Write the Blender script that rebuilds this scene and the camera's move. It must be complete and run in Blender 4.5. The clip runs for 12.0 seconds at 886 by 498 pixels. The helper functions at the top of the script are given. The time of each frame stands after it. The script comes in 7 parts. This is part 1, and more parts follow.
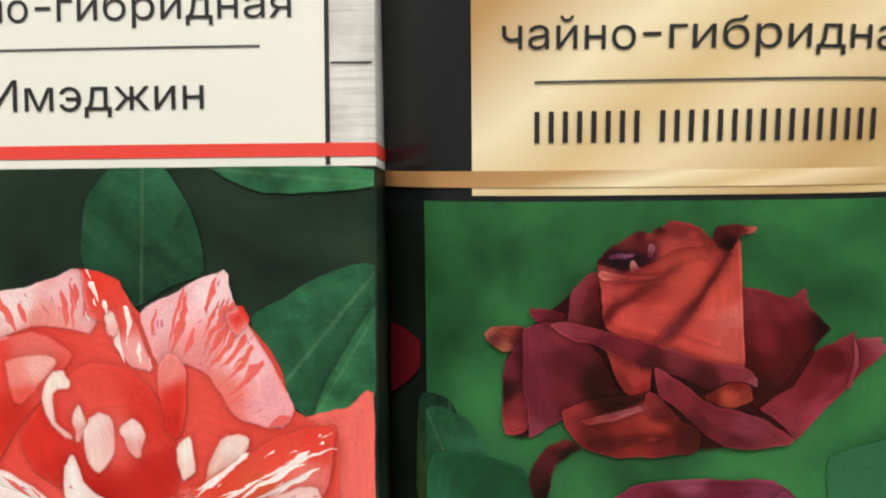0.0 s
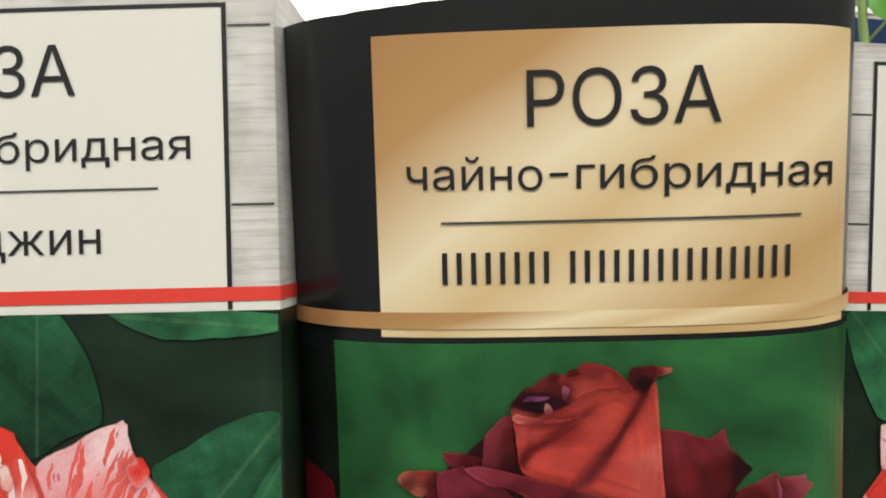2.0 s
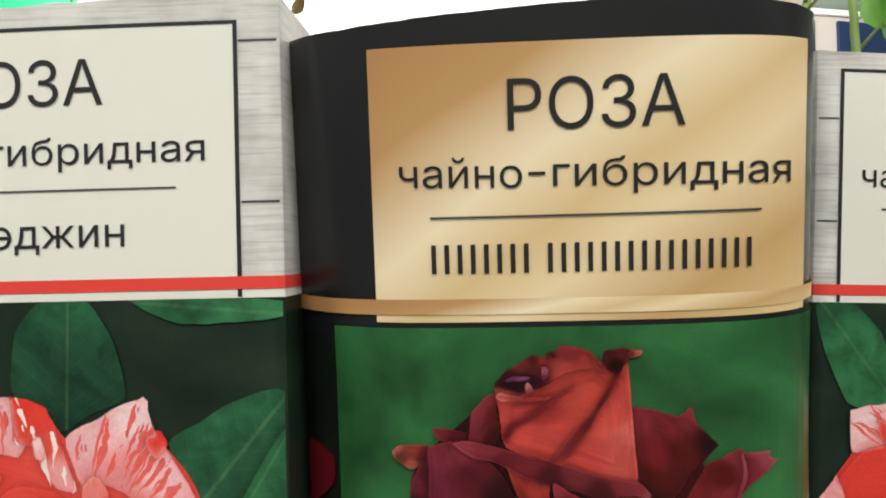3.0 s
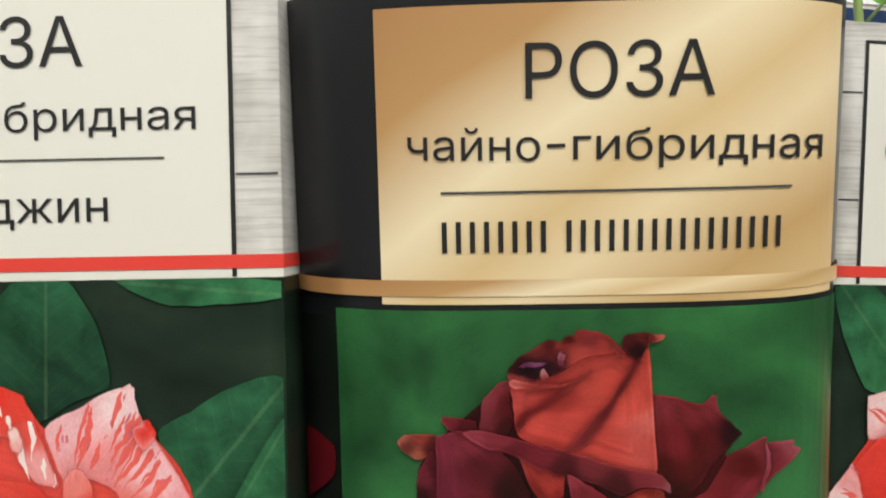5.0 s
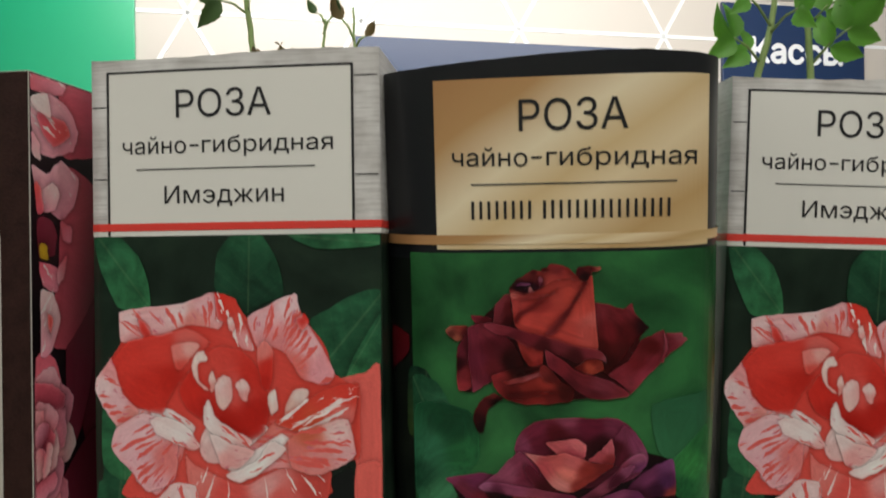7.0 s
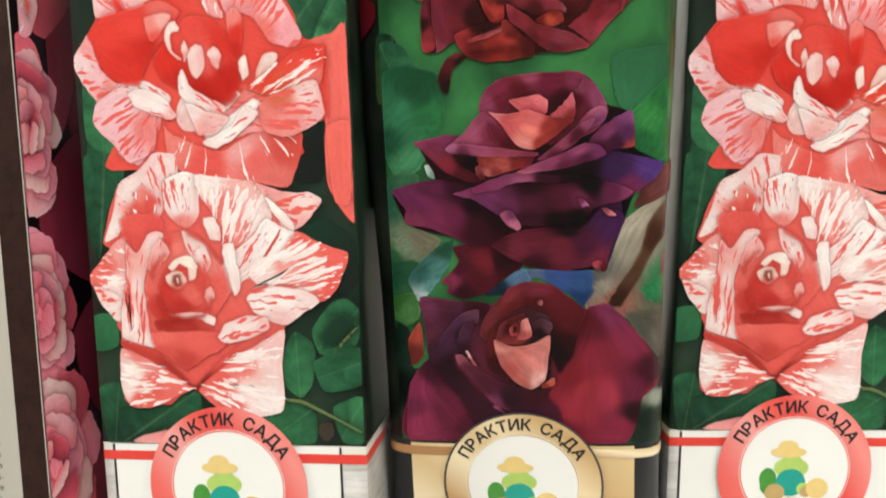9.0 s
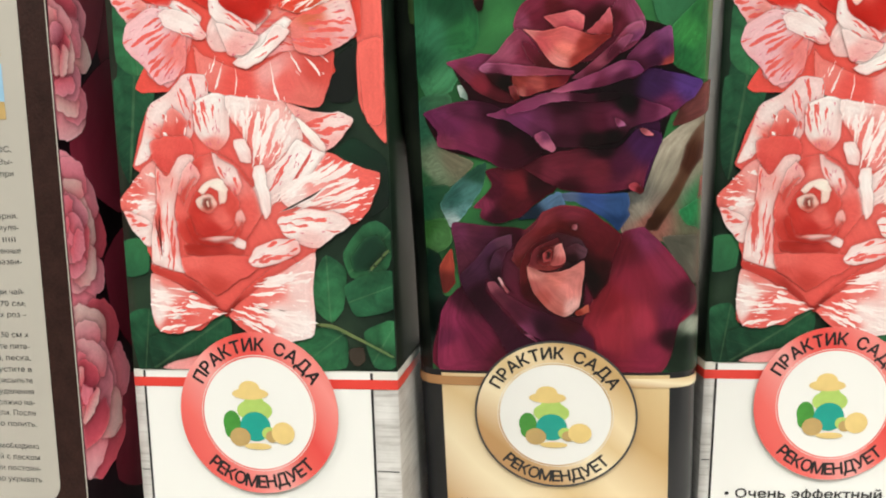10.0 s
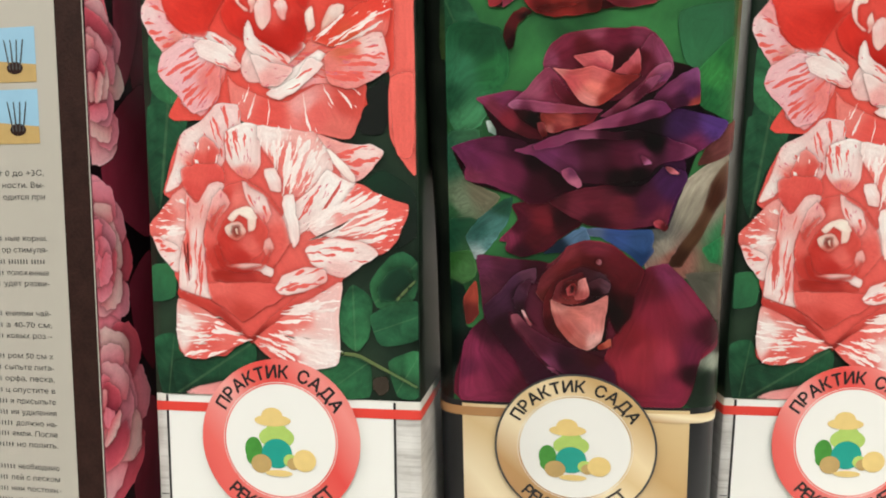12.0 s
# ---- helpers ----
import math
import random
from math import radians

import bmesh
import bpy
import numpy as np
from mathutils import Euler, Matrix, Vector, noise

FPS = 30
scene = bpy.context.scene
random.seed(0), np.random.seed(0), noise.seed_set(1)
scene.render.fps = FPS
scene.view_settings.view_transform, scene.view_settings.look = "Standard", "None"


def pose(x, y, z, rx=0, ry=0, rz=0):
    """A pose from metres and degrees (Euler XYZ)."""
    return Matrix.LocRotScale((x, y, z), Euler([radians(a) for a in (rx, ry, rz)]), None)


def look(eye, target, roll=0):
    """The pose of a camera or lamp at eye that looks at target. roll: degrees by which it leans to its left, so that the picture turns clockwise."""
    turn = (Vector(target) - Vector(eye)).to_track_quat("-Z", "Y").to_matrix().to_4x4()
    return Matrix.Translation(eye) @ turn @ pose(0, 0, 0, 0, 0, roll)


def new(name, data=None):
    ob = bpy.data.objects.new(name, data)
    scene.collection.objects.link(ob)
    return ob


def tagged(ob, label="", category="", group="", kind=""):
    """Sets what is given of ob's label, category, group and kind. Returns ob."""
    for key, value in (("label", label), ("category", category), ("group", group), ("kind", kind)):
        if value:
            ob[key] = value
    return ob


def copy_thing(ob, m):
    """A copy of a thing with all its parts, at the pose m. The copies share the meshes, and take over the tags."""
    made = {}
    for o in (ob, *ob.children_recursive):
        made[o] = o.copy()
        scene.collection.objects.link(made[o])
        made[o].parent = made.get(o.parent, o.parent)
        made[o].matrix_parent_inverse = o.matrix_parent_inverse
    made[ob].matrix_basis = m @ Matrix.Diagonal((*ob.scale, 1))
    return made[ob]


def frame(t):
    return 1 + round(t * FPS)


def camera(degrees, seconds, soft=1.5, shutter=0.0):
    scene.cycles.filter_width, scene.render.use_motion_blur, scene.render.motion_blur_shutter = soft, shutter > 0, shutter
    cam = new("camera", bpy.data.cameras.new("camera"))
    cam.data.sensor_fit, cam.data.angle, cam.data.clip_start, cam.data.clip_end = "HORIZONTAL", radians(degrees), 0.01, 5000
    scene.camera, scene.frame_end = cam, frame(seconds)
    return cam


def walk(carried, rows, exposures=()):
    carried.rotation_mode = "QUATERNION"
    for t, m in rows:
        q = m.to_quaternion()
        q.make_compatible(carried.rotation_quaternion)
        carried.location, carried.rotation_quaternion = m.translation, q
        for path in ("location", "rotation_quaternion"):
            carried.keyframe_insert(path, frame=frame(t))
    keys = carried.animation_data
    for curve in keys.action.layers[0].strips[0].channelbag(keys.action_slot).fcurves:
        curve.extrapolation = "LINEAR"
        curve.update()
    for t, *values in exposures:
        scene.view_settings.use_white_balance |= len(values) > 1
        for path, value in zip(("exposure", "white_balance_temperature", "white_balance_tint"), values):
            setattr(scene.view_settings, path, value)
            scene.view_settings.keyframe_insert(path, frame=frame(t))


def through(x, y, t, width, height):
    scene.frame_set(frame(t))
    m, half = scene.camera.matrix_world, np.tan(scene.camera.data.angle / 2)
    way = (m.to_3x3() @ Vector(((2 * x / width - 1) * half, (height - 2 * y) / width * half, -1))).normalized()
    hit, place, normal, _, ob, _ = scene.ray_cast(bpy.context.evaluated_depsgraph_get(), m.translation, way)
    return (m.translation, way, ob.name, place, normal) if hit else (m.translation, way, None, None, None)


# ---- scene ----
import functools
from mathutils.geometry import delaunay_2d_cdt

cam = camera(62.0, 12.0, soft=1.9, shutter=0.3)
PATH = [
    (0, (0.01564, -0.12448, 1.17551), (-0.0852, 1.8721, 1.1163), -0.39),
    (0.5, (0.01135, -0.12164, 1.18543), (-0.0782, 1.8754, 1.1241), -0.50),
    (1, (0.01882, -0.11745, 1.19554), (-0.0188, 1.8817, 1.1521), -1.06),
    (1.5, (0.02339, -0.11819, 1.19663), (-0.0401, 1.8805, 1.1600), -1.04),
    (2, (0.02919, -0.11972, 1.19550), (-0.0409, 1.8790, 1.1922), -1.31),
    (2.5, (0.03414, -0.12932, 1.19281), (-0.0870, 1.8670, 1.2063), -1.47),
    (3, (0.03485, -0.13127, 1.19249), (-0.0862, 1.8649, 1.2145), -1.35),
    (3.2, (0.03209, -0.13166, 1.19157), (-0.0845, 1.8648, 1.2147), -1.23),
    (4.8, (0.02989, -0.12811, 1.19085), (-0.1039, 1.8666, 1.1352), -0.93),
    (5, (0.02875, -0.12277, 1.19217), (-0.0328, 1.8760, 1.1599), -1.04),
    (5.5, (0.02359, -0.13345, 1.19278), (-0.0747, 1.8641, 1.2082), -1.37),
    (6, (0.01762, -0.16959, 1.20187), (-0.1599, 1.8225, 1.2133), -0.86),
    (6.5, (0.02858, -0.20199, 1.19493), (-0.1764, 1.7873, 1.2188), -0.57),
    (7, (0.04107, -0.21353, 1.18080), (-0.1888, 1.7732, 1.1825), -0.72),
    (7.5, (0.04657, -0.21401, 1.15828), (-0.1978, 1.7687, 1.0618), -1.03),
    (7.7, (0.04593, -0.21277, 1.14453), (-0.2019, 1.7706, 1.0749), -0.92),
    (9.3, (0.05680, -0.22470, 1.08709), (-0.2240, 1.7450, 0.8834), -2.00),
    (9.5, (0.05382, -0.22588, 1.07910), (-0.2280, 1.7473, 0.9143), -2.05),
    (10, (0.04980, -0.22125, 1.07893), (-0.2688, 1.7415, 0.8639), -1.81),
    (10.5, (0.05434, -0.21183, 1.07293), (-0.2886, 1.7487, 0.8762), -1.72),
    (11, (0.04119, -0.22375, 1.06956), (-0.3662, 1.7315, 0.9647), -1.44),
    (11.5, (0.04083, -0.22517, 1.07415), (-0.2815, 1.7453, 0.9581), -1.17),
    (12, (0.04154, -0.22490, 1.08331), (-0.2715, 1.7437, 0.9204), -0.54),
]
EXPOSURES = [(0.0, 0.33), (0.5, 0.22), (1.2, 0.10), (3.2, 0.10), (4.8, 0.20), (5.4, 0.2), (6.0, -0.68), (6.9, -0.8), (7.2, -0.25), (7.7, 0.15), (9.3, 0.42), (10.8, 0.40), (12.0, 0.32)]
walk(cam, [(t, look(eye, target, roll)) for t, eye, target, roll in PATH], EXPOSURES)

# ---- light: added area lamps stand in for ceiling lighting that is out of view ----
world = bpy.data.worlds.new("hall_air")
world.use_nodes = True
world.node_tree.nodes["Background"].inputs[0].default_value = (0.75, 0.8, 0.85, 1)
world.node_tree.nodes["Background"].inputs[1].default_value = 0.25
scene.world = world


def lamp(name, eye, target, wide, high, watts, colour=(1, 0.97, 0.92)):
    data = bpy.data.lights.new(name, "AREA")
    data.shape, data.size, data.size_y, data.energy, data.color = "RECTANGLE", wide, high, watts, colour
    ob = new(name, data)
    ob.matrix_world = look(eye, target)
    return ob


lamp("added_aisle_light", (0.5, -1.6, 3.05), (0.0, 0.0, 1.0), 2.4, 0.8, 60)
lamp("added_aisle_light", (-1.7, -0.9, 3.05), (-0.2, 0.0, 1.0), 0.5, 2.2, 34)
# added from the right to brighten the pink carton's side; no fixture known here
lamp("added_aisle_light", (2.1, -0.8, 3.05), (-0.1, 0.0, 1.1), 0.5, 2.2, 25)
# unseen fill, added only to lift the sign wall above the cartons' brightness
lamp("wall_fill", (0.4, 2.2, 3.1), (0.3, 4.4, 1.6), 4.5, 0.6, 175, (1, 0.98, 0.95))
lamp("hall_light", (3.0, 6.6, 3.35), (3.0, 6.8, 0.0), 4.0, 1.5, 130, (0.95, 1, 0.97))


# ---- materials ----
def shader(name, rough=0.5, colour=None, metal=0.0, coat=0.0):
    m = bpy.data.materials.new(name)
    m.use_nodes = True
    nt = m.node_tree
    b = nt.nodes["Principled BSDF"]
    b.inputs["Roughness"].default_value = rough
    b.inputs["Metallic"].default_value = metal
    b.inputs["Coat Weight"].default_value = coat
    b.inputs["Coat Roughness"].default_value = 0.15
    if colour:
        b.inputs["Base Color"].default_value = (*colour, 1)
    return m, nt, b


def node(nt, kind, **given):
    n = nt.nodes.new(kind)
    for k, v in given.items():
        n.inputs[k].default_value = v
    return n


def math_node(nt, op, a, b=None):
    n = nt.nodes.new("ShaderNodeMath")
    n.operation = op
    for i, v in enumerate((a, b)):
        if v is None:
            continue
        if isinstance(v, (int, float)):
            n.inputs[i].default_value = v
        else:
            nt.links.new(v, n.inputs[i])
    return n.outputs[0]


def mix(nt, fac, a, b, blend="MIX"):
    n = nt.nodes.new("ShaderNodeMix")
    n.data_type, n.blend_type = "RGBA", blend
    for socket, v in ((n.inputs[0], fac), (n.inputs[6], a), (n.inputs[7], b)):
        if isinstance(v, (int, float)):
            socket.default_value = v
        elif isinstance(v, tuple):
            socket.default_value = (*v, 1)
        else:
            nt.links.new(v, socket)
    return n.outputs[2]


def ramp(nt, fac, *stops):
    n = nt.nodes.new("ShaderNodeValToRGB")
    e = n.color_ramp.elements
    while len(e) < len(stops):
        e.new(0.5)
    for el, (p, c) in zip(e, stops):
        el.position, el.color = p, (*c, 1) if len(c) == 3 else c
    nt.links.new(fac, n.inputs[0])
    return n.outputs[0]


def coords(nt, scale=(1, 1, 1), source="Object", turn=(0, 0, 0)):
    tc, mp = nt.nodes.new("ShaderNodeTexCoord"), nt.nodes.new("ShaderNodeMapping")
    mp.inputs["Scale"].default_value, mp.inputs["Rotation"].default_value = scale, turn
    nt.links.new(tc.outputs[source], mp.inputs[0])
    return mp.outputs[0]


def noise_of(nt, vec, scale, detail=3.0, rough=0.55, distort=0.0):
    n = node(nt, "ShaderNodeTexNoise", Scale=scale, Detail=detail, Roughness=rough, Distortion=distort)
    nt.links.new(vec, n.inputs["Vector"])
    return n.outputs[0]


def bump(nt, b, height, strength, distance):
    n = node(nt, "ShaderNodeBump", Strength=strength, Distance=distance)
    nt.links.new(height, n.inputs["Height"])
    nt.links.new(n.outputs[0], b.inputs["Normal"])


def speckled(name, colour, rough=0.5, scale=60, spread=0.25, relief=0.0, metal=0.0, coat=0.0):
    """One colour, uneven at a large and a fine scale."""
    m, nt, b = shader(name, rough, None, metal, coat)
    v = coords(nt)
    big, fine = noise_of(nt, v, scale * 0.15, 3), noise_of(nt, v, scale, 5)
    lo, hi = (tuple(min(1, c * k) for c in colour) for k in (1 - spread, 1 + spread))
    c = mix(nt, math_node(nt, "ADD", math_node(nt, "MULTIPLY", big, 0.6), math_node(nt, "MULTIPLY", fine, 0.4)), lo, hi)
    nt.links.new(c, b.inputs["Base Color"])
    if relief:
        bump(nt, b, fine, 0.4, relief)
    return m


def photo_material(name, kind):
    """Glossy offset print: the ink of each printed shape, with streaks, veins and grain."""
    m, nt, b = shader(name, 0.34, coat=0.08)
    b.inputs["Specular IOR Level"].default_value = 0.24
    at = nt.nodes.new("ShaderNodeAttribute")
    at.attribute_name = "ink"
    pt = nt.nodes.new("ShaderNodeAttribute")
    pt.attribute_name = "lie"
    v = coords(nt)
    isl = nt.nodes.new("ShaderNodeNewGeometry").outputs["Random Per Island"]
    ink = at.outputs["Color"]
    mp = nt.nodes.new("ShaderNodeMapping")
    nt.links.new(pt.outputs["Vector"], mp.inputs[0])
    shift = nt.nodes.new("ShaderNodeCombineXYZ")
    nt.links.new(math_node(nt, "MULTIPLY", isl, 37.0), shift.inputs[0])
    nt.links.new(math_node(nt, "MULTIPLY", isl, 11.0), shift.inputs[1])
    nt.links.new(shift.outputs[0], mp.inputs["Location"])
    sep = nt.nodes.new("ShaderNodeSeparateXYZ")
    nt.links.new(pt.outputs["Vector"], sep.inputs[0])
    if kind in "wrd":
        mp.inputs["Scale"].default_value = (9.0, 1.1, 1) if kind != "d" else (7.0, 1.0, 1)
        fine = nt.nodes.new("ShaderNodeMapping")
        fine.inputs["Scale"].default_value = (3.4, 1.9, 1)
        nt.links.new(mp.outputs[0], fine.inputs[0])

        soft = noise_of(nt, mp.outputs[0], 0.7, 2, 0.5, 0.3)
        ink = mix(nt, 1.0, ink, ramp(nt, soft, (0.28, (0.93, 0.88, 0.88)), (0.72, (1.05, 1.08, 1.08))) if kind != "d" else ramp(nt, soft, (0.30, (0.80, 0.78, 0.78)), (0.70, (1.2, 1.2, 1.2))), "MULTIPLY")
        ink = mix(nt, 1.0, ink, ramp(nt, noise_of(nt, fine.outputs[0], 2.0, 4, 0.65, 0.4), (0.3, (0.94, 0.92, 0.92)), (0.7, (1.06, 1.07, 1.07))), "MULTIPLY")
        edge = math_node(nt, "MULTIPLY", sep.outputs[2], 0.2)
        if kind == "d":
            rim = ramp(nt, edge, (0.0, (1.5, 1.5, 1.5)), (0.05, (1.3, 1.3, 1.32)), (0.13, (0.95, 0.94, 0.94)), (0.5, (1.0, 1.0, 1.0)))
        else:
            rim = ramp(nt, edge, (0.0, (1.04, 1.04, 1.04)), (0.06, (1.02, 1.02, 1.02)), (0.25, (0.98, 0.97, 0.97)), (1.0, (1.0, 1.0, 1.0)))
        ink = mix(nt, 1.0, ink, rim, "MULTIPLY")
        ragged = noise_of(nt, fine.outputs[0], 1.0, 3, 0.6, 0.4)
        deep, soft_edge = (1.6, 3.5) if kind != "d" else (0.8, 4.0)
        cover = math_node(nt, "ADD", math_node(nt, "MULTIPLY", sep.outputs[2], soft_edge), math_node(nt, "MULTIPLY", math_node(nt, "SUBTRACT", 0.55, ragged), deep))
        cover = math_node(nt, "MINIMUM", math_node(nt, "MAXIMUM", cover, 0.0), 1.0)
        nt.links.new(cover, b.inputs["Alpha"])
    elif kind == "l":
        ax = math_node(nt, "ABSOLUTE", sep.outputs[0])
        rib = math_node(nt, "FRACT", math_node(nt, "ADD", math_node(nt, "MULTIPLY", sep.outputs[1], 7.0), math_node(nt, "MULTIPLY", ax, -6.0)))
        line = math_node(nt, "LESS_THAN", rib, 0.05)
        mid = math_node(nt, "LESS_THAN", ax, 0.012)
        f = math_node(nt, "MAXIMUM", math_node(nt, "MULTIPLY", line, 0.05), math_node(nt, "MULTIPLY", mid, 0.12))
        ink = mix(nt, f, ink, (0.22, 0.36, 0.18))
        soft = noise_of(nt, v, 140, 4, 0.6, 0.5)
        ink = mix(nt, 1.0, ink, ramp(nt, soft, (0.3, (0.5, 0.5, 0.5)), (0.72, (1.45, 1.45, 1.45))), "MULTIPLY")
    else:
        soft = noise_of(nt, v, 34, 4, 0.5, 0.4)
        ink = mix(nt, 1.0, ink, ramp(nt, soft, (0.30, (0.18, 0.20, 0.20)), (0.5, (0.75, 0.75, 0.75)), (0.7, (1.5, 1.45, 1.3))), "MULTIPLY")
    grain = noise_of(nt, v, 2600, 2)
    ink = mix(nt, 1.0, ink, ramp(nt, grain, (0.2, (0.9, 0.9, 0.9)), (0.8, (1.1, 1.1, 1.1))), "MULTIPLY")
    nt.links.new(ink, b.inputs["Base Color"])
    warp = noise_of(nt, v, 45, 2)
    bump(nt, b, warp, 0.25, 0.002)
    return m


def wood_print(name):
    """Pale grey weathered planks, printed: grain lies across, with a knot and dark checks."""
    m, nt, b = shader(name, 0.42, coat=0.1)
    long = coords(nt, (14, 14, 420))
    fine = coords(nt, (60, 60, 1500))
    blot = noise_of(nt, coords(nt), 90, 4)
    g1, g2 = noise_of(nt, long, 1.0, 5, 0.65, 0.5), noise_of(nt, fine, 1.0, 3, 0.6, 0.2)
    c = ramp(nt, g1, (0.30, (0.30, 0.28, 0.25)), (0.48, (0.55, 0.53, 0.49)), (0.7, (0.72, 0.70, 0.66)))
    c = mix(nt, 0.5, c, ramp(nt, g2, (0.34, (0.28, 0.26, 0.24)), (0.5, (0.74, 0.73, 0.70)), (0.7, (0.84, 0.83, 0.8))))
    c = mix(nt, 0.45, c, ramp(nt, blot, (0.35, (0.42, 0.40, 0.37)), (0.65, (0.78, 0.77, 0.74))))
    nt.links.new(c, b.inputs["Base Color"])
    return m


def gold_print(name, turn):
    """Gold gradient ink with pale diagonal sheen bands, part of the print."""
    m, nt, b = shader(name, 0.36, coat=0.15)
    at = nt.nodes.new("ShaderNodeAttribute")
    at.attribute_name = "lie"
    sep = nt.nodes.new("ShaderNodeSeparateXYZ")
    nt.links.new(at.outputs["Vector"], sep.inputs[0])
    span = abs(math.cos(turn)) + abs(math.sin(turn))
    d = math_node(nt, "ADD", math_node(nt, "MULTIPLY", sep.outputs[0], math.cos(turn) / span), math_node(nt, "MULTIPLY", sep.outputs[1], math.sin(turn) / span))
    d = math_node(nt, "ADD", d, max(0.0, -math.sin(turn)) / span)
    wob = noise_of(nt, coords(nt), 16, 2)
    d = math_node(nt, "ADD", d, math_node(nt, "MULTIPLY", math_node(nt, "SUBTRACT", wob, 0.5), 0.16))
    c = ramp(nt, d, (0.0, (0.45, 0.23, 0.09)), (0.22, (0.52, 0.30, 0.12)), (0.40, (0.90, 0.77, 0.52)), (0.53, (0.72, 0.53, 0.27)), (0.63, (0.84, 0.68, 0.42)), (0.80, (0.56, 0.36, 0.15)), (1.0, (0.76, 0.58, 0.31)))
    nt.links.new(c, b.inputs["Base Color"])
    return m


def leaf_material(name, colour, through):
    """A thin living leaf: waxy above, and light shines through the blade."""
    m, nt, b = shader(name, 0.42)
    v = coords(nt)
    c = mix(nt, noise_of(nt, v, 160, 4), tuple(k * 0.7 for k in colour), tuple(min(1, k * 1.3) for k in colour))
    nt.links.new(c, b.inputs["Base Color"])
    thin = nt.nodes.new("ShaderNodeBsdfTranslucent")
    thin.inputs[0].default_value = (*through, 1)
    both = nt.nodes.new("ShaderNodeMixShader")
    both.inputs[0].default_value = 0.5
    nt.links.new(b.outputs[0], both.inputs[1])
    nt.links.new(thin.outputs[0], both.inputs[2])
    nt.links.new(both.outputs[0], nt.nodes["Material Output"].inputs[0])
    return m


M = {
    "photo_w": photo_material("photo_print_pale_streaks", "w"),
    "photo_r": photo_material("photo_print_red_streaks", "r"),
    "photo_l": photo_material("photo_print_leaf", "l"),
    "photo_d": photo_material("photo_print_velvet", "d"),
    "photo_b": photo_material("photo_print_blurred", "b"),
    "wood": wood_print("printed_grey_planks"),
    "gold": gold_print("printed_gold", -0.75),
    "gold_low": gold_print("printed_gold_lower", 0.9),
    "card": speckled("cream_coated_card", (0.76, 0.75, 0.68), 0.42, 40, 0.04, 0.0, coat=0.1),
    "white_card": speckled("white_coated_card", (0.84, 0.84, 0.80), 0.4, 40, 0.03, coat=0.1),
    "raw": speckled("raw_carton", (0.62, 0.58, 0.50), 0.8, 300, 0.1, 0.0002),
    "black": speckled("black_ink", (0.012, 0.012, 0.013), 0.45, 120, 0.3),
    "night": speckled("dark_print", (0.009, 0.010, 0.012), 0.34, 30, 0.7, coat=0.16),
    "red": speckled("red_ink", (0.74, 0.055, 0.04), 0.38, 50, 0.08, coat=0.15),
    "coral_ring": gold_print("coral_ring_ink", 0.6),
    "soil": speckled("printed_soil", (0.030, 0.013, 0.010), 0.6, 900, 1.0, 0.0006),
    "beige": speckled("beige_back_panel", (0.47, 0.44, 0.38), 0.4, 30, 0.08, coat=0.15),
    "grey_ink": speckled("dark_grey_ink", (0.05, 0.05, 0.05), 0.5, 80, 0.2),
    "sky_ink": speckled("pale_blue_ink", (0.30, 0.52, 0.68), 0.4, 60, 0.2),
    "tan_ink": speckled("tan_ink", (0.50, 0.34, 0.13), 0.4, 300, 0.3),
    "straw": speckled("straw_yellow_ink", (0.78, 0.58, 0.22), 0.4, 300, 0.2),
    "teal": speckled("teal_ink", (0.01, 0.33, 0.26), 0.4, 300, 0.2),
    "lime": speckled("lime_ink", (0.42, 0.60, 0.14), 0.4, 300, 0.3),
    "leaf_ink": speckled("leaf_green_ink", (0.06, 0.28, 0.04), 0.4, 500, 0.5),
    "wall": speckled("pale_beige_wall_panel", (0.60, 0.55, 0.49), 0.5, 2, 0.05),
    "line": speckled("white_wall_line", (0.86, 0.87, 0.86), 0.4, 3, 0.03),
    "green_panel": speckled("emerald_green_panel", (0.012, 0.42, 0.20), 0.35, 1.5, 0.14),
    "navy": speckled("navy_blue_sign", (0.014, 0.034, 0.095), 0.35, 1.5, 0.15),
    "sign_white": speckled("white_sign_letters", (0.85, 0.86, 0.87), 0.4, 5, 0.03),
    "floor": speckled("grey_floor_tile", (0.36, 0.35, 0.33), 0.3, 2, 0.12),
    "plaster": speckled("pale_plaster", (0.70, 0.70, 0.67), 0.7, 1, 0.06),
    "far": speckled("grey_green_hall_wall", (0.36, 0.42, 0.38), 0.7, 0.6, 0.25),
    "shelf": speckled("white_laminate_shelf", (0.62, 0.60, 0.56), 0.4, 15, 0.08),
    "bag": speckled("black_plastic_bag", (0.02, 0.02, 0.02), 0.35, 50, 0.4, 0.001),
    "stem": speckled("green_rose_stem", (0.30, 0.42, 0.14), 0.5, 150, 0.35, 0.0004),
    "bright_leaf": leaf_material("fresh_green_leaf", (0.20, 0.46, 0.09), (0.42, 0.75, 0.16)),
    "dull_leaf": leaf_material("dull_green_leaf", (0.14, 0.24, 0.10), (0.30, 0.42, 0.16)),
    "dry_leaf": leaf_material("dry_brown_leaf", (0.30, 0.22, 0.10), (0.42, 0.34, 0.14)),
    "goods": speckled("muted_packaging", (0.35, 0.22, 0.16), 0.5, 6, 0.5),
}
M["soil"].node_tree.nodes["Principled BSDF"].inputs["Specular IOR Level"].default_value = 0.12
ring = M["coral_ring"].node_tree
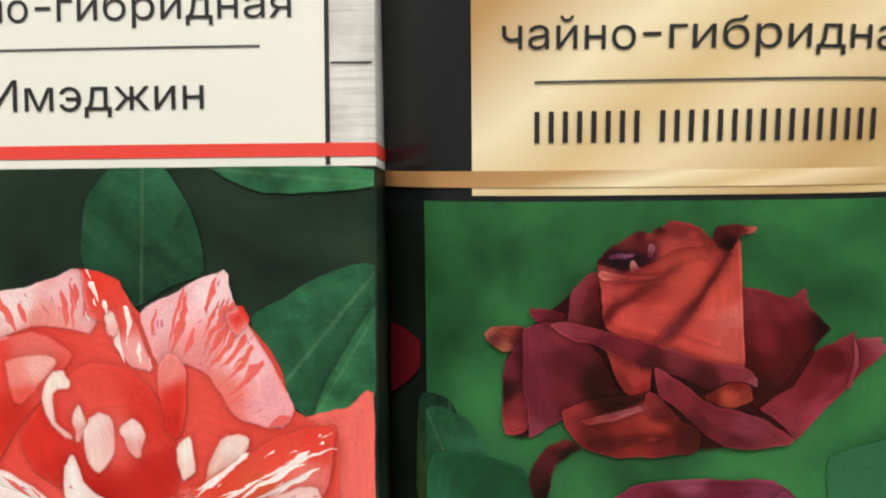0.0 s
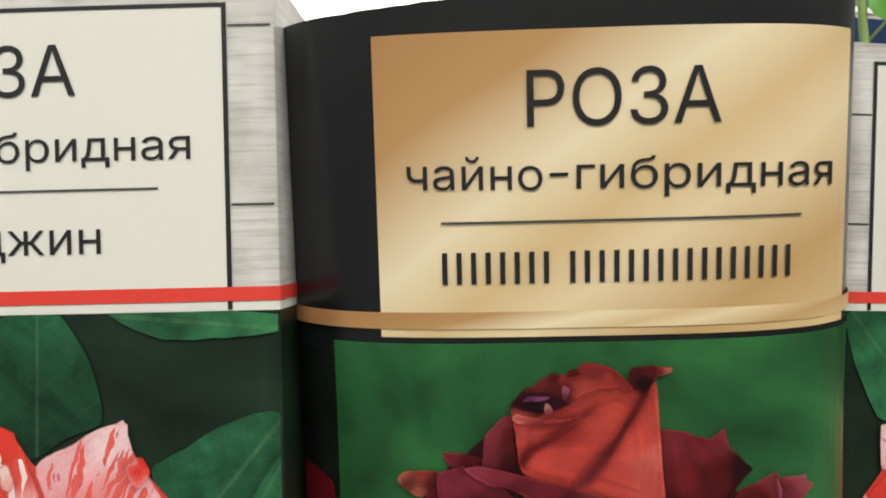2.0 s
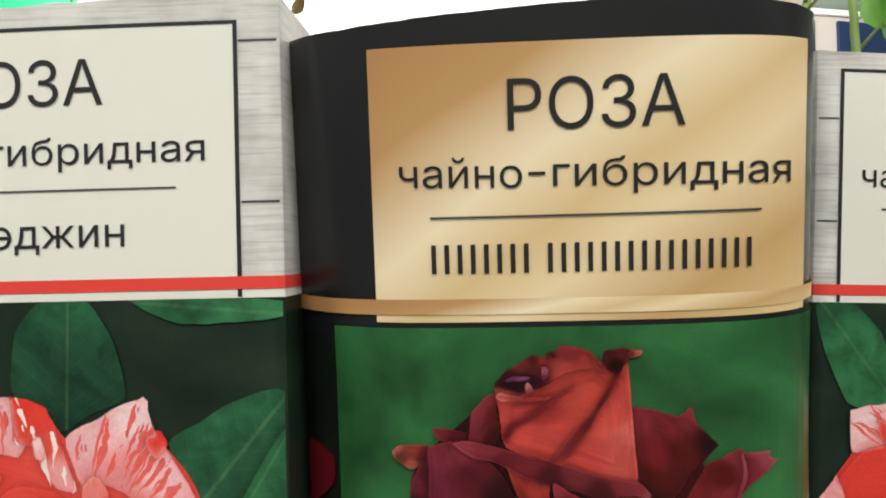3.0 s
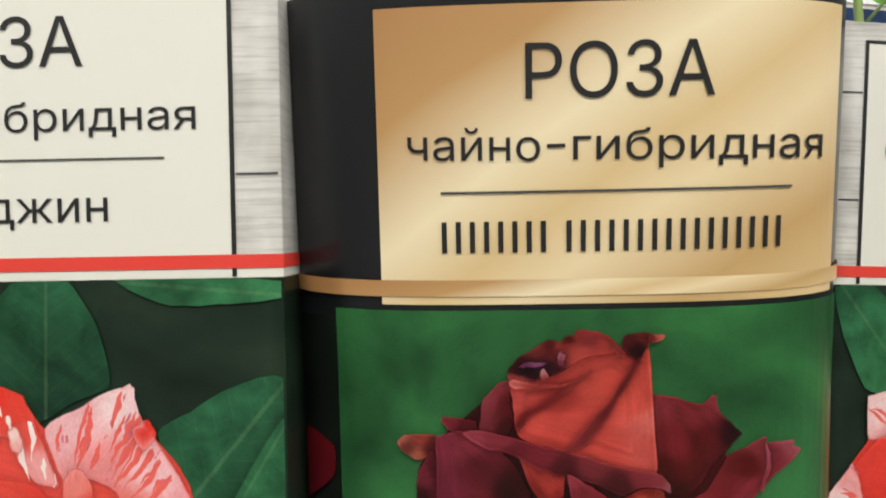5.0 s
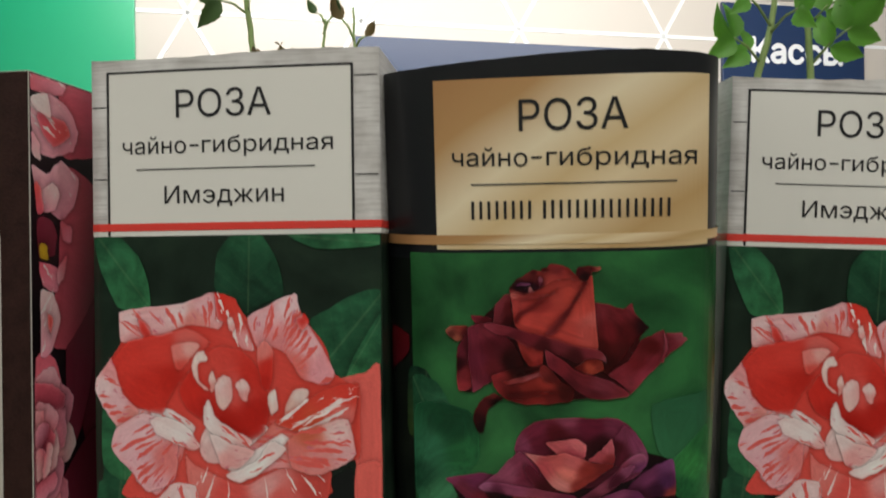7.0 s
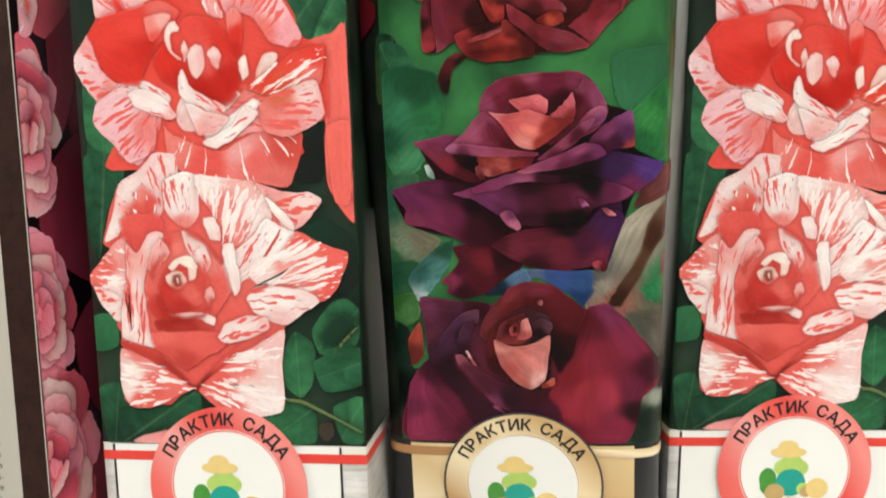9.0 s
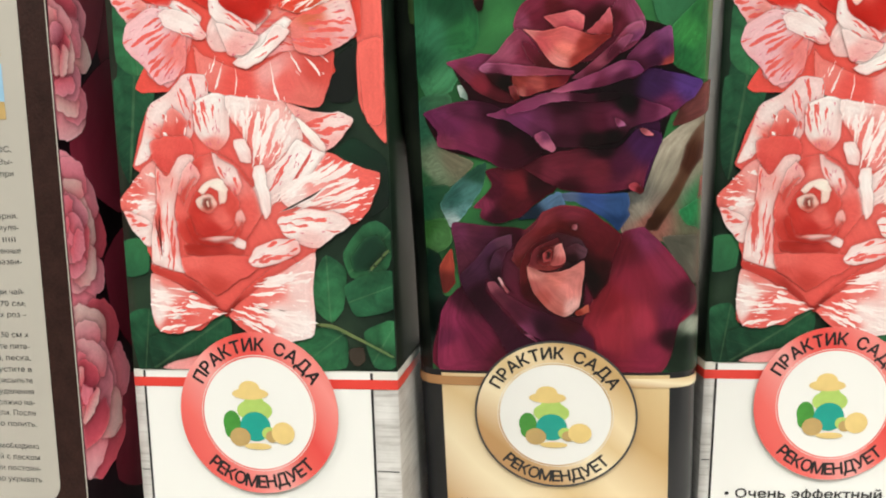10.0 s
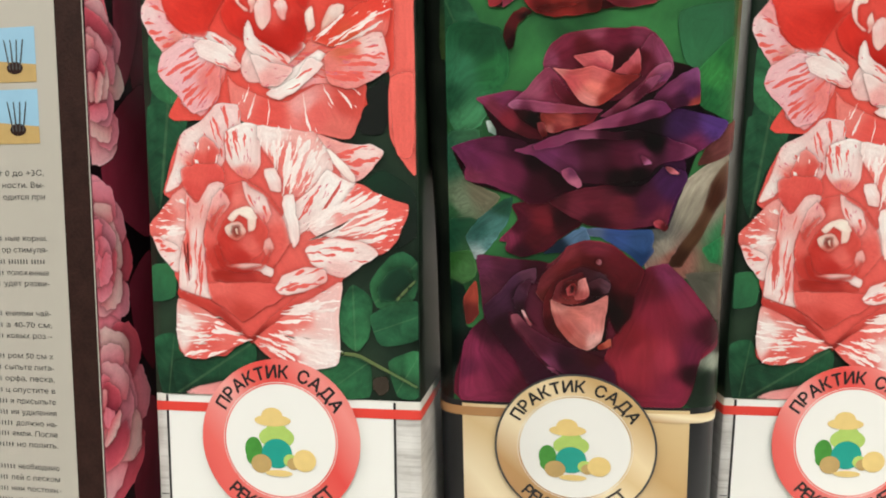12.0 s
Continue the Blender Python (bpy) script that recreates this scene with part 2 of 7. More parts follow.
for el, c in zip(ring.nodes["Color Ramp"].color_ramp.elements, ((0.72, 0.07, 0.06), (0.80, 0.14, 0.12), (0.86, 0.36, 0.33), (0.78, 0.11, 0.09), (0.74, 0.07, 0.06), (0.84, 0.27, 0.24), (0.74, 0.07, 0.06))):
    el.color = (*c, 1)

INK = {
    "coral": (0.77, 0.135, 0.110), "red": (0.76, 0.070, 0.048), "coral_d": (0.50, 0.036, 0.026), "coral_k": (0.20, 0.012, 0.012),
    "pink": (0.82, 0.38, 0.37), "pink_l": (0.84, 0.48, 0.52), "pale": (0.86, 0.68, 0.64), "white": (0.87, 0.81, 0.77),
    "leaf": (0.034, 0.165, 0.064), "leaf_d": (0.018, 0.090, 0.040), "leaf_k": (0.008, 0.034, 0.018), "olive": (0.04, 0.07, 0.02), "stem": (0.12, 0.16, 0.06),
    "brown": (0.045, 0.035, 0.025), "black": (0.008, 0.010, 0.009), "grey_g": (0.20, 0.24, 0.17), "grey_b": (0.17, 0.15, 0.10), "blue": (0.05, 0.11, 0.33),
    "g_k": (0.014, 0.003, 0.006), "g_dark": (0.085, 0.005, 0.014), "g_mid": (0.18, 0.014, 0.026), "g_lite": (0.27, 0.032, 0.050), "g_red": (0.12, 0.006, 0.008),
    "g_red2": (0.26, 0.016, 0.018), "g_redb": (0.17, 0.011, 0.020), "g_br": (0.47, 0.055, 0.055), "g_br2": (0.56, 0.080, 0.072), "yolk": (0.62, 0.40, 0.02), "g_salm": (0.62, 0.125, 0.105), "g_salm2": (0.66, 0.23, 0.19),
    "v_k": (0.020, 0.003, 0.011), "v_mid": (0.125, 0.011, 0.040), "v_lite": (0.26, 0.032, 0.080), "v_blue": (0.070, 0.010, 0.062),
    "p_mid": (0.80, 0.12, 0.17), "p_lite": (0.90, 0.34, 0.43), "p_dim": (0.12, 0.010, 0.022), "p_dim2": (0.24, 0.025, 0.05),
    "g_bg": (0.030, 0.150, 0.046), "a_bg": (0.016, 0.032, 0.020), "p_bg": (0.010, 0.004, 0.006),
}


# ---- making meshes ----
def part(name, verts, faces, material, parent=None, label="", inks=None, lies=None, slots=None):
    me = bpy.data.meshes.new(name)
    me.from_pydata([tuple(v) for v in verts], [], faces)
    for m in material if isinstance(material, (list, tuple)) else [material]:
        me.materials.append(m)
    if slots:
        me.polygons.foreach_set("material_index", slots)
    if inks:
        me.color_attributes.new("ink", "FLOAT_COLOR", "POINT").data.foreach_set("color", [c for k in inks for c in k])
    if lies:
        me.attributes.new("lie", "FLOAT_VECTOR", "POINT").data.foreach_set("vector", [c for k in lies for c in (k[0], k[1], k[2] if len(k) > 2 else 0.0)])
    me.update()
    ob = new(name, me)
    ob.parent = parent
    return tagged(ob, label) if label else ob


def bm_part(name, bm, material, parent=None, label="", smooth=False):
    me = bpy.data.meshes.new(name)
    bm.to_mesh(me)
    bm.free()
    me.materials.append(material)
    if smooth:
        me.polygons.foreach_set("use_smooth", [True] * len(me.polygons))
    ob = new(name, me)
    ob.parent = parent
    return tagged(ob, label) if label else ob


def block(name, lo, hi, material, parent=None, bevel=0.0, label=""):
    bm = bmesh.new()
    bmesh.ops.create_cube(bm, size=1, matrix=Matrix.Translation([(a + b) / 2 for a, b in zip(lo, hi)]) @ Matrix.Diagonal((*[b - a for a, b in zip(lo, hi)], 1)))
    if bevel:
        bmesh.ops.bevel(bm, geom=bm.edges[:], offset=bevel, segments=2, affect="EDGES", profile=0.7)
    return bm_part(name, bm, material, parent, label)


def ease(w, a, b):
    k = min(max((w - a) / (b - a), 0), 1)
    return k * k * (3 - 2 * k)


# Carton shapes: the front as a surface over (u across, w up), and the loop round the box at a height.
def front_flat(u, w, off):
    return (u, -0.035 - 0.0010 * (1 - (u / 0.0455) ** 2) * ease(w, 0.15, 0.30) - off, w)


def loop_flat(w, off):
    h, out = 0.045, []
    xs = [-h + 2 * h * i / 24 for i in range(25)]
    out += [front_flat(x, w, off) for x in xs]
    out[0], out[-1] = (-h - off * 0.3, out[0][1] + off * 0.3, w), (h + off * 0.3, out[-1][1] + off * 0.3, w)
    out += [(h + off, -0.0345, w), (h + off, 0.022, w), (-h - off, 0.022, w), (-h - off, -0.0345, w)]
    return out


def half_width(w):
    return 0.047 + 0.0055 * ease(w, 0.13, 0.25)


def front_round(u, w, off):
    r, n = min(abs(u) / half_width(w), 0.9995), 8 - 4.6 * ease(w, 0.13, 0.25)
    return (u * (1 + off / 0.05), -0.034 * (1 - r**n) ** (1 / n) - off, w)


def loop_round(w, off):
    h, n, out = half_width(w), 8 - 4.6 * ease(w, 0.13, 0.25), []
    for i in range(61):
        a = math.pi * i / 60
        c, s = math.cos(a), math.sin(a)
        out.append((-(h + off) * math.copysign(abs(c) ** (2 / n), c), -(0.034 + off) * s ** (2 / n), w))
    return out + [(h + off, 0.004, w), (h * 0.8, 0.010 + off, w), (-h * 0.8, 0.010 + off, w), (-h - off, 0.004, w)]


def face_side(u, w, off):
    return (u, -off, w)


def face_back(u, w, off):
    return (-off, u, w)


def band(name, loop, w0, w1, off, material, parent, label="", steps=0, ink=None, wobble=None):
    """A printed band that runs round a carton between two heights."""
    steps = steps or max(1, round((w1 - w0) / 0.02))
    rings = [loop(w0 + (w1 - w0) * i / steps, off) for i in range(steps + 1)]
    n = len(rings[0])
    if wobble:
        rings[-1] = [(x, y, z + wobble(x)) for x, y, z in rings[-1]]
    verts = [v for r in rings for v in r]
    faces = [(i * n + j, i * n + (j + 1) % n, (i + 1) * n + (j + 1) % n, (i + 1) * n + j) for i in range(steps) for j in range(n)]
    ob = part(name, verts, faces, material, parent, label, [(*ink, 0.0)] * len(verts) if ink else None, [(v[0] / 0.05, (v[2] - w0) / max(w1 - w0, 0.01)) for v in verts])
    ob.data.polygons.foreach_set("use_smooth", [True] * len(faces))
    return ob


def sheet(name, front, u0, u1, w0, w1, off, material, parent, label="", ink=None):
    """A printed rectangle on a carton face."""
    nu, nw = max(1, round((u1 - u0) / 0.0015)), max(1, round((w1 - w0) / 0.01))
    verts = [front(u0 + (u1 - u0) * i / nu, w0 + (w1 - w0) * j / nw, off) for j in range(nw + 1) for i in range(nu + 1)]
    lies = [(i / nu, j / nw) for j in range(nw + 1) for i in range(nu + 1)]
    faces = [(j * (nu + 1) + i, j * (nu + 1) + i + 1, (j + 1) * (nu + 1) + i + 1, (j + 1) * (nu + 1) + i) for j in range(nw) for i in range(nu)]
    return part(name, verts, faces, material, parent, label, [(*ink, 0.0)] * len(verts) if ink else None, lies)


def disc(name, front, cu, cw, r0, r1, off, material, parent, label="", squash=1.0):
    """A printed disc or ring."""
    n, verts, lies = 72, [], []
    for r in (r0, r1):
        for i in range(n):
            a = 2 * math.pi * i / n
            verts.append(front(cu + r * math.cos(a), cw + r * squash * math.sin(a), off))
            lies.append((0.5 + 0.5 * math.cos(a) * r / r1, 0.5 + 0.5 * math.sin(a) * r / r1))
    faces = [(i, (i + 1) % n, n + (i + 1) % n, n + i) for i in range(n)] if r0 else [tuple(range(n, 2 * n))]
    return part(name, verts, faces, material, parent, label, None, lies)


def curve_through(pts, k=4):
    """A closed smooth line through the corner points."""
    out, n = [], len(pts)
    for i in range(n):
        a, b, c, d = (Vector(pts[(i + j) % n]) for j in (-1, 0, 1, 2))
        for s in range(k):
            t = s / k
            out.append(b * (2 * t**3 - 3 * t**2 + 1) + (c - a) * 0.28 * (t**3 - 2 * t**2 + t) + c * (3 * t**2 - 2 * t**3) + (d - b) * 0.28 * (t**3 - t**2))
    return out


PRINTS = {}


def ink(group, pts, base, tip, c0, c1, streak=0.0, mode="w"):
    """One printed shape: its outline in mm on the carton, its way of growth, its two inks."""
    PRINTS.setdefault(group, []).append((pts, base, tip, INK[c0], INK[c1], streak, mode))


def photo_ink(code, depth):
    """An ink of the photograph from its six-digit colour."""
    return tuple(0.95 * (int(code[i:i + 2], 16) / 255) ** depth for i in (0, 2, 4))


def petal(group, pts, tones, mode="d", streak=0.0, base=None, tip=None):
    """One petal: its outline in mm on the carton, the inks that blend into one another across it, its streaks and growth."""
    PRINTS.setdefault(group, []).append((pts, base or tones[0][:2], tip or tones[-1][:2], [(u, w, photo_ink(c, 2.33 if mode == "d" else 2.45)) for u, w, c in tones], None, streak, mode))


def tone(entry, flat):
    """The two inks of a shape, or its many, at points of the print."""
    _, base, tip, c0, c1, _, _ = entry
    if c1 is not None:
        way = np.array(tip) - np.array(base)
        f = np.clip(((flat - np.array(base)) @ way) / max(way @ way, 1.0), 0, 1)[:, None]
        return np.array(c0) * (1 - f) + np.array(c1) * f
    spots, tints = np.array([c[:2] for c in c0]), np.array([c[2] for c in c0])
    near = 1 / (((flat[:, None, :] - spots[None]) ** 2).sum(2) + 0.4) ** 1.9
    return (near[:, :, None] * np.sqrt(tints)[None]).sum(1) ** 2 / near.sum(1)[:, None] ** 2


def gap_to(points, outline):
    """How far each point lies from a closed outline, in mm."""
    a = np.array(outline)
    d = np.roll(a, -1, axis=0) - a
    ln = np.maximum((d * d).sum(1), 1e-9)
    t = np.clip(((points[:, None, :] - a[None]) * d[None]).sum(2) / ln[None], 0, 1)
    return np.sqrt((((a[None] + t[:, :, None] * d[None]) - points[:, None, :]) ** 2).sum(2)).min(1)


def inside(points, outline):
    """Which points lie within a closed outline."""
    x, y = points[:, 0, None], points[:, 1, None]
    a, b = outline, np.roll(outline, -1, axis=0)
    with np.errstate(divide="ignore", invalid="ignore"):
        cross = (a[:, 1] <= y) != (b[:, 1] <= y)
        at = a[:, 0] + (y - a[:, 1]) / (b[:, 1] - a[:, 1]) * (b[:, 0] - a[:, 0])
    return (np.where(cross, at > x, False).sum(1) % 2) == 1


def print_group(name, group, front, parent, limits, layer, label="", ruffle=0.25, depth=0.5, reach=1.4, grain=1.3):
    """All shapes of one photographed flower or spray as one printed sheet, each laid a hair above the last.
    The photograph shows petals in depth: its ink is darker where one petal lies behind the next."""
    verts, faces, inks, lies, slots, shapes = [], [], [], [], [], []
    lo, hi, wlo, whi = limits
    order = ["w", "r", "l", "b", "d"]
    for pts, base, tip, c0, c1, streak, mode in PRINTS[group]:
        clean = []
        for p in curve_through([(p[0], p[1]) for p in pts]):
            q = p + Vector((noise.noise(Vector((p.x * 0.6, p.y * 0.6, 3.1))), noise.noise(Vector((p.x * 0.6, p.y * 0.6, 9.7))))) * ruffle
            q += Vector((noise.noise(Vector((p.x * 2.6, p.y * 2.6, 5.1))), noise.noise(Vector((p.x * 2.6, p.y * 2.6, 1.7))))) * ruffle * 0.35
            q = Vector((min(max(q.x, lo), hi), min(max(q.y, wlo), whi)))
            if not clean or (q - clean[-1]).length > 0.02:
                clean.append(q)
        shapes.append(clean if len(clean) > 3 else None)
    outlines = [np.array([(q.x, q.y) for q in c]) if c else None for c in shapes]
    for k, (pts, base, tip, c0, c1, streak, mode) in enumerate(PRINTS[group]):
        off = layer[0]
        layer[0] += 0.000005 if streak >= 0 else 0.0000004
        if not shapes[k]:
            continue
        bm = bmesh.new()
        bm.faces.new([bm.verts.new((q.x, q.y, 0)) for q in shapes[k]])
        bmesh.ops.triangulate(bm, faces=bm.faces[:])
        for _ in range(6):
            long = [e for e in bm.edges if e.calc_length() > grain]
            if not long:
                break
            bmesh.ops.subdivide_edges(bm, edges=long, cuts=1)
            bmesh.ops.triangulate(bm, faces=[f for f in bm.faces if len(f.verts) > 3])
        bm.verts.index_update()
        start = len(verts)
        flat = np.array([(v.co.x, v.co.y) for v in bm.verts])
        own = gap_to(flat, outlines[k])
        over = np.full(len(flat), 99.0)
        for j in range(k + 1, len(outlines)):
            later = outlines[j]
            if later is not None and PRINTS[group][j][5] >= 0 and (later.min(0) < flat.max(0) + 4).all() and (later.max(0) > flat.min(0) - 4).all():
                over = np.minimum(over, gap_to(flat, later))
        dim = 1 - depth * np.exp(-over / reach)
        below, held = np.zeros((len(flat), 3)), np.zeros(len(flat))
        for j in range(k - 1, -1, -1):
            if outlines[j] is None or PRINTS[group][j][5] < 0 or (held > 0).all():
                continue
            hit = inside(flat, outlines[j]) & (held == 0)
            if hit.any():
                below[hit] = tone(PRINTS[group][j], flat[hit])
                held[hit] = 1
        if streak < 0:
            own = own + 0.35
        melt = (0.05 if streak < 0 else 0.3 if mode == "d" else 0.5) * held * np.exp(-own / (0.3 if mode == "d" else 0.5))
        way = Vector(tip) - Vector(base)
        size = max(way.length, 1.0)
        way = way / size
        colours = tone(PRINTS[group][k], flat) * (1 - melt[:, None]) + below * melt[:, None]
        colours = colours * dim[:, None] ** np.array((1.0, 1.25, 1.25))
        for (px, py), e, c in zip(flat, own, colours):
            p = Vector((px, py)) - Vector(base)
            across, y = (p.x * way.y - p.y * way.x) / size, p.dot(way) / size
            verts.append(front(px / 1000, py / 1000, off))
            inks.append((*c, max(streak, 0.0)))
            lies.append((across if mode == "l" else across / (0.55 + max(y, 0.0)), y, min(e, 5.0)))
        for f in bm.faces:
            ids = [start + v.index for v in f.verts]
            faces.append(tuple(ids if (f.normal.z > 0) != (front is face_back) else ids[::-1]))
            slots.append(order.index(mode))
        bm.free()
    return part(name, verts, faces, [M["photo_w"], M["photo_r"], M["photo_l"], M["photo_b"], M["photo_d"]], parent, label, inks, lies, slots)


def winding(p, loops):
    turns = 0
    for loop in loops:
        for a, b in zip(loop, loop[1:] + loop[:1]):
            if (a.y <= p.y) != (b.y <= p.y):
                side = (b.x - a.x) * (p.y - a.y) - (p.x - a.x) * (b.y - a.y)
                turns += 1 if a.y <= p.y and side > 0 else -1 if a.y > p.y and side < 0 else 0
    return turns


@functools.lru_cache(maxsize=None)
def glyph(ch):
    """One letter of the built-in font as flat triangles, filled wherever its strokes wind round."""
    data = bpy.data.curves.new("lettering", "FONT")
    data.body, data.resolution_u, data.fill_mode = "|" + ch + "|", 3, "NONE"
    ob = new("lettering", data)
    me = bpy.data.meshes.new_from_object(ob.evaluated_get(bpy.context.evaluated_depsgraph_get()))
    spots = [Vector((v.co.x, v.co.y)) for v in me.vertices]
    ends = [tuple(e.vertices) for e in me.edges]
    loops, left = [], set(range(len(spots)))
    link = {}
    for a, b in ends:
        link.setdefault(a, []).append(b)
        link.setdefault(b, []).append(a)
    while left:
        i = min(left)
        group, todo = set(), [i]
        while todo:
            k = todo.pop()
            if k not in group:
                group.add(k)
                todo += link.get(k, [])
        left -= group
        loops.append(sorted(group))
    x0, x1 = max(spots[q].x for q in loops[0]), min(spots[q].x for q in loops[-1])
    loops = loops[1:-1]
    bpy.data.objects.remove(ob)
    bpy.data.curves.remove(data)
    bpy.data.meshes.remove(me)
    if not loops:
        return [], [], x1 - x0
    keep = [q for lp in loops for q in lp]
    at = {q: n for n, q in enumerate(keep)}
    pts = [spots[q] - Vector((x0, 0)) for q in keep]
    rims = [[pts[at[q]] for q in lp] for lp in loops]
    out, _, tris, *_ = delaunay_2d_cdt(pts, [(at[a], at[b]) for a, b in ends if a in at and b in at], [], 0, 1e-6)
    good = [tuple(t) for t in tris if winding(sum((out[i] for i in t), Vector((0, 0))) / len(t), rims)]
    return out, good, x1 - x0


def striped(group, per=0.34):
    """Stripes of the other ink on the streaked petals: slim wedges that fan out with the petal and run in from its rim."""
    rng, out = random.Random(len(group) * 7), []
    for entry in PRINTS[group]:
        pts, base, tip, c0, c1, streak, mode = entry
        out.append((pts, base, tip, c0, c1, 0.0, mode))
        if streak <= 0 or mode not in "wr":
            continue
        poly = np.array([(p.x, p.y) for p in curve_through([(p[0], p[1]) for p in pts], 3)])
        lo, hi = poly.min(0), poly.max(0)
        root, way = np.array(base), np.array(tip) - np.array(base)
        size = max(np.hypot(*way), 1.0)
        for _ in range(round(per * streak * float((hi - lo).prod())) + 3):
            at = lo + (hi - lo) * np.array((rng.random(), rng.random()))
            if not inside(at[None], poly)[0]:
                continue
            run = at - (root - 0.45 * way)
            run = run / max(np.hypot(*run), 0.1) + np.array((rng.uniform(-0.10, 0.10), rng.uniform(-0.10, 0.10)))
            across = np.array((-run[1], run[0]))
            small = rng.random() < 0.5
            long, wide = (rng.uniform(0.8, 2.6), rng.uniform(0.10, 0.22)) if small else (size * rng.uniform(0.15, 0.5), rng.uniform(0.25, 0.30 + 1.0 * streak))
            bend, ends = rng.uniform(-0.08, 0.08) * long, []
            for f in (0.0, 0.3, 0.62, 0.9, 1.0):
                ends.append(at + run * long * (f - 0.5) + across * bend * math.sin(f * 3.1))
            width = [0.0, 0.55, 1.0, rng.uniform(0.5, 0.8), 0.0]
            shape = [ends[0], *[e - across * wide * k * rng.uniform(0.7, 1.1) for e, k in list(zip(ends, width))[1:4]], ends[4], *[e + across * wide * k * rng.uniform(0.7, 1.1) for e, k in list(zip(ends, width))[3:0:-1]]]
            if not inside(np.array(shape[1:4]), poly).all():
                continue
            if mode == "r":
                a, b = ((0.66, 0.16, 0.22), (0.60, 0.12, 0.18)) if small else ((0.76, 0.13, 0.11), (0.74, 0.11, 0.09))
            else:
                a, b = (0.86, 0.70, 0.66), (0.88, 0.80, 0.77)
            out.append(([tuple(q) for q in shape], tuple(shape[0]), tuple(shape[4]), a, b, -1.0, "w"))
    PRINTS[group] = out


def letters(text):
    """A line of letters as flat triangles."""
    verts, faces, run = [], [], 0.0
    bare = glyph("")[2]
    for ch in text:
        v, f, wide = glyph(ch)
        faces += [tuple(len(verts) + i for i in t) for t in f]
        verts += [Vector((p.x + run, p.y)) for p in v]
        run += wide - bare
    return verts, faces


CAP = max(v.y for v in letters("Н")[0])


def lettering(name, text, front, u0, u1, w, cap, off, material, parent, bold=0.0, slope=0.0):
    verts, faces = letters(text)
    lo, hi = min(v.x for v in verts), max(v.x for v in verts)
    place, all_faces = [], []
    for k, (dx, dy) in enumerate(((0, 0), (bold, 0), (-bold, 0), (0, bold), (0, -bold)) if bold else ((0, 0),)):
        all_faces += [tuple(len(place) + i for i in f) for f in faces]
        place += [front(u0 + (v.x + dx - lo) / (hi - lo) * (u1 - u0), w + (v.y + dy) / CAP * cap + slope * (v.x - lo) / (hi - lo), off + k * 0.000004 * cap / 0.005) for v in verts]
    return part(name, place, all_faces, material, parent)


def arc_lettering(name, text, front, cu, cw, radius, spread, cap, off, material, parent, low=False):
    """Letters round a ring; low: along its lower half, read from within."""
    glyphs, room = [], []
    for ch in text:
        v, f = letters(ch) if ch != " " else ([], [])
        glyphs.append((v, f))
        room.append(0.42 if not v else max(p.x for p in v) - min(p.x for p in v) + 0.09)
    total, run, verts, faces = sum(room), 0.0, [], []
    for (v, f), r in zip(glyphs, room):
        mid = (run + r / 2) / total - 0.5
        run += r
        if not v:
            continue
        a, c = mid * spread, (min(p.x for p in v) + max(p.x for p in v)) / 2
        scale_x = radius * spread / total
        bold = 0.028
        for k, (dx, dy) in enumerate(((0, 0), (bold, 0), (-bold, 0), (0, bold), (0, -bold))):
            faces += [tuple(len(verts) + i for i in p) for p in f]
            for p in v:
                x, y, o = (p.x + dx - c) * scale_x, (p.y + dy) / CAP * cap, off + k * 0.000004
                if low:
                    verts.append(front(cu + x * math.cos(a) + (radius - y) * math.sin(a), cw - (radius - y) * math.cos(a) + x * math.sin(a), o))
                else:
                    verts.append(front(cu + x * math.cos(a) + (radius + y) * math.sin(a), cw + (radius + y) * math.cos(a) - x * math.sin(a), o))
    return part(name, verts, faces, material, parent)


def bars(name, front, u0, u1, w, cap, off, material, parent, widths, stroke=0.0):
    """Plain upright bars in place of writing: words of so many strokes."""
    verts, faces = [], []
    total = sum(widths) + 0.8 * (len(widths) - 1)
    step, u = (u1 - u0) / total, u0
    for n in widths:
        for i in range(n):
            a, b = u + step * (i + 0.18), u + step * (i + 0.18) + (stroke or step * 0.36)
            k = len(verts)
            verts += [front(a, w, off), front(b, w, off), front(b, w + cap, off), front(a, w + cap, off)]
            faces.append((k, k + 1, k + 2, k + 3))
        u += step * (n + 0.8)
    if name == "letter_bar":
        for f in faces:
            part(name, [verts[i] for i in f], [(0, 1, 2, 3)], material, parent)
        return None
    return tagged(part(name, verts, faces, material, parent), kind="stuff")

# ---- the hall ----
tagged(block("floor", (-6, -4, -0.1), (8, 10, 0), M["floor"]), "grey tiled shop floor", "floor", kind="structure")
tagged(block("ceiling", (-6, -4, 3.6), (8, 10, 3.7), M["plaster"]), "pale shop ceiling", "ceiling", kind="structure")
for name, lo, hi in (("wall_south", (-6, -4.1, 0), (8, -4, 3.6)), ("wall_west", (-6.1, -4, 0), (-6, 10, 3.6)), ("wall_east", (8, -4, 0), (8.1, 10, 3.6))):
    tagged(block(name, lo, hi, M["plaster"]), "pale plastered shop wall", "wall", kind="structure")
tagged(block("wall_north", (-6, 9.9, 0), (8, 10, 3.6), M["far"]), "grey-green far wall of the shop", "wall", kind="structure")

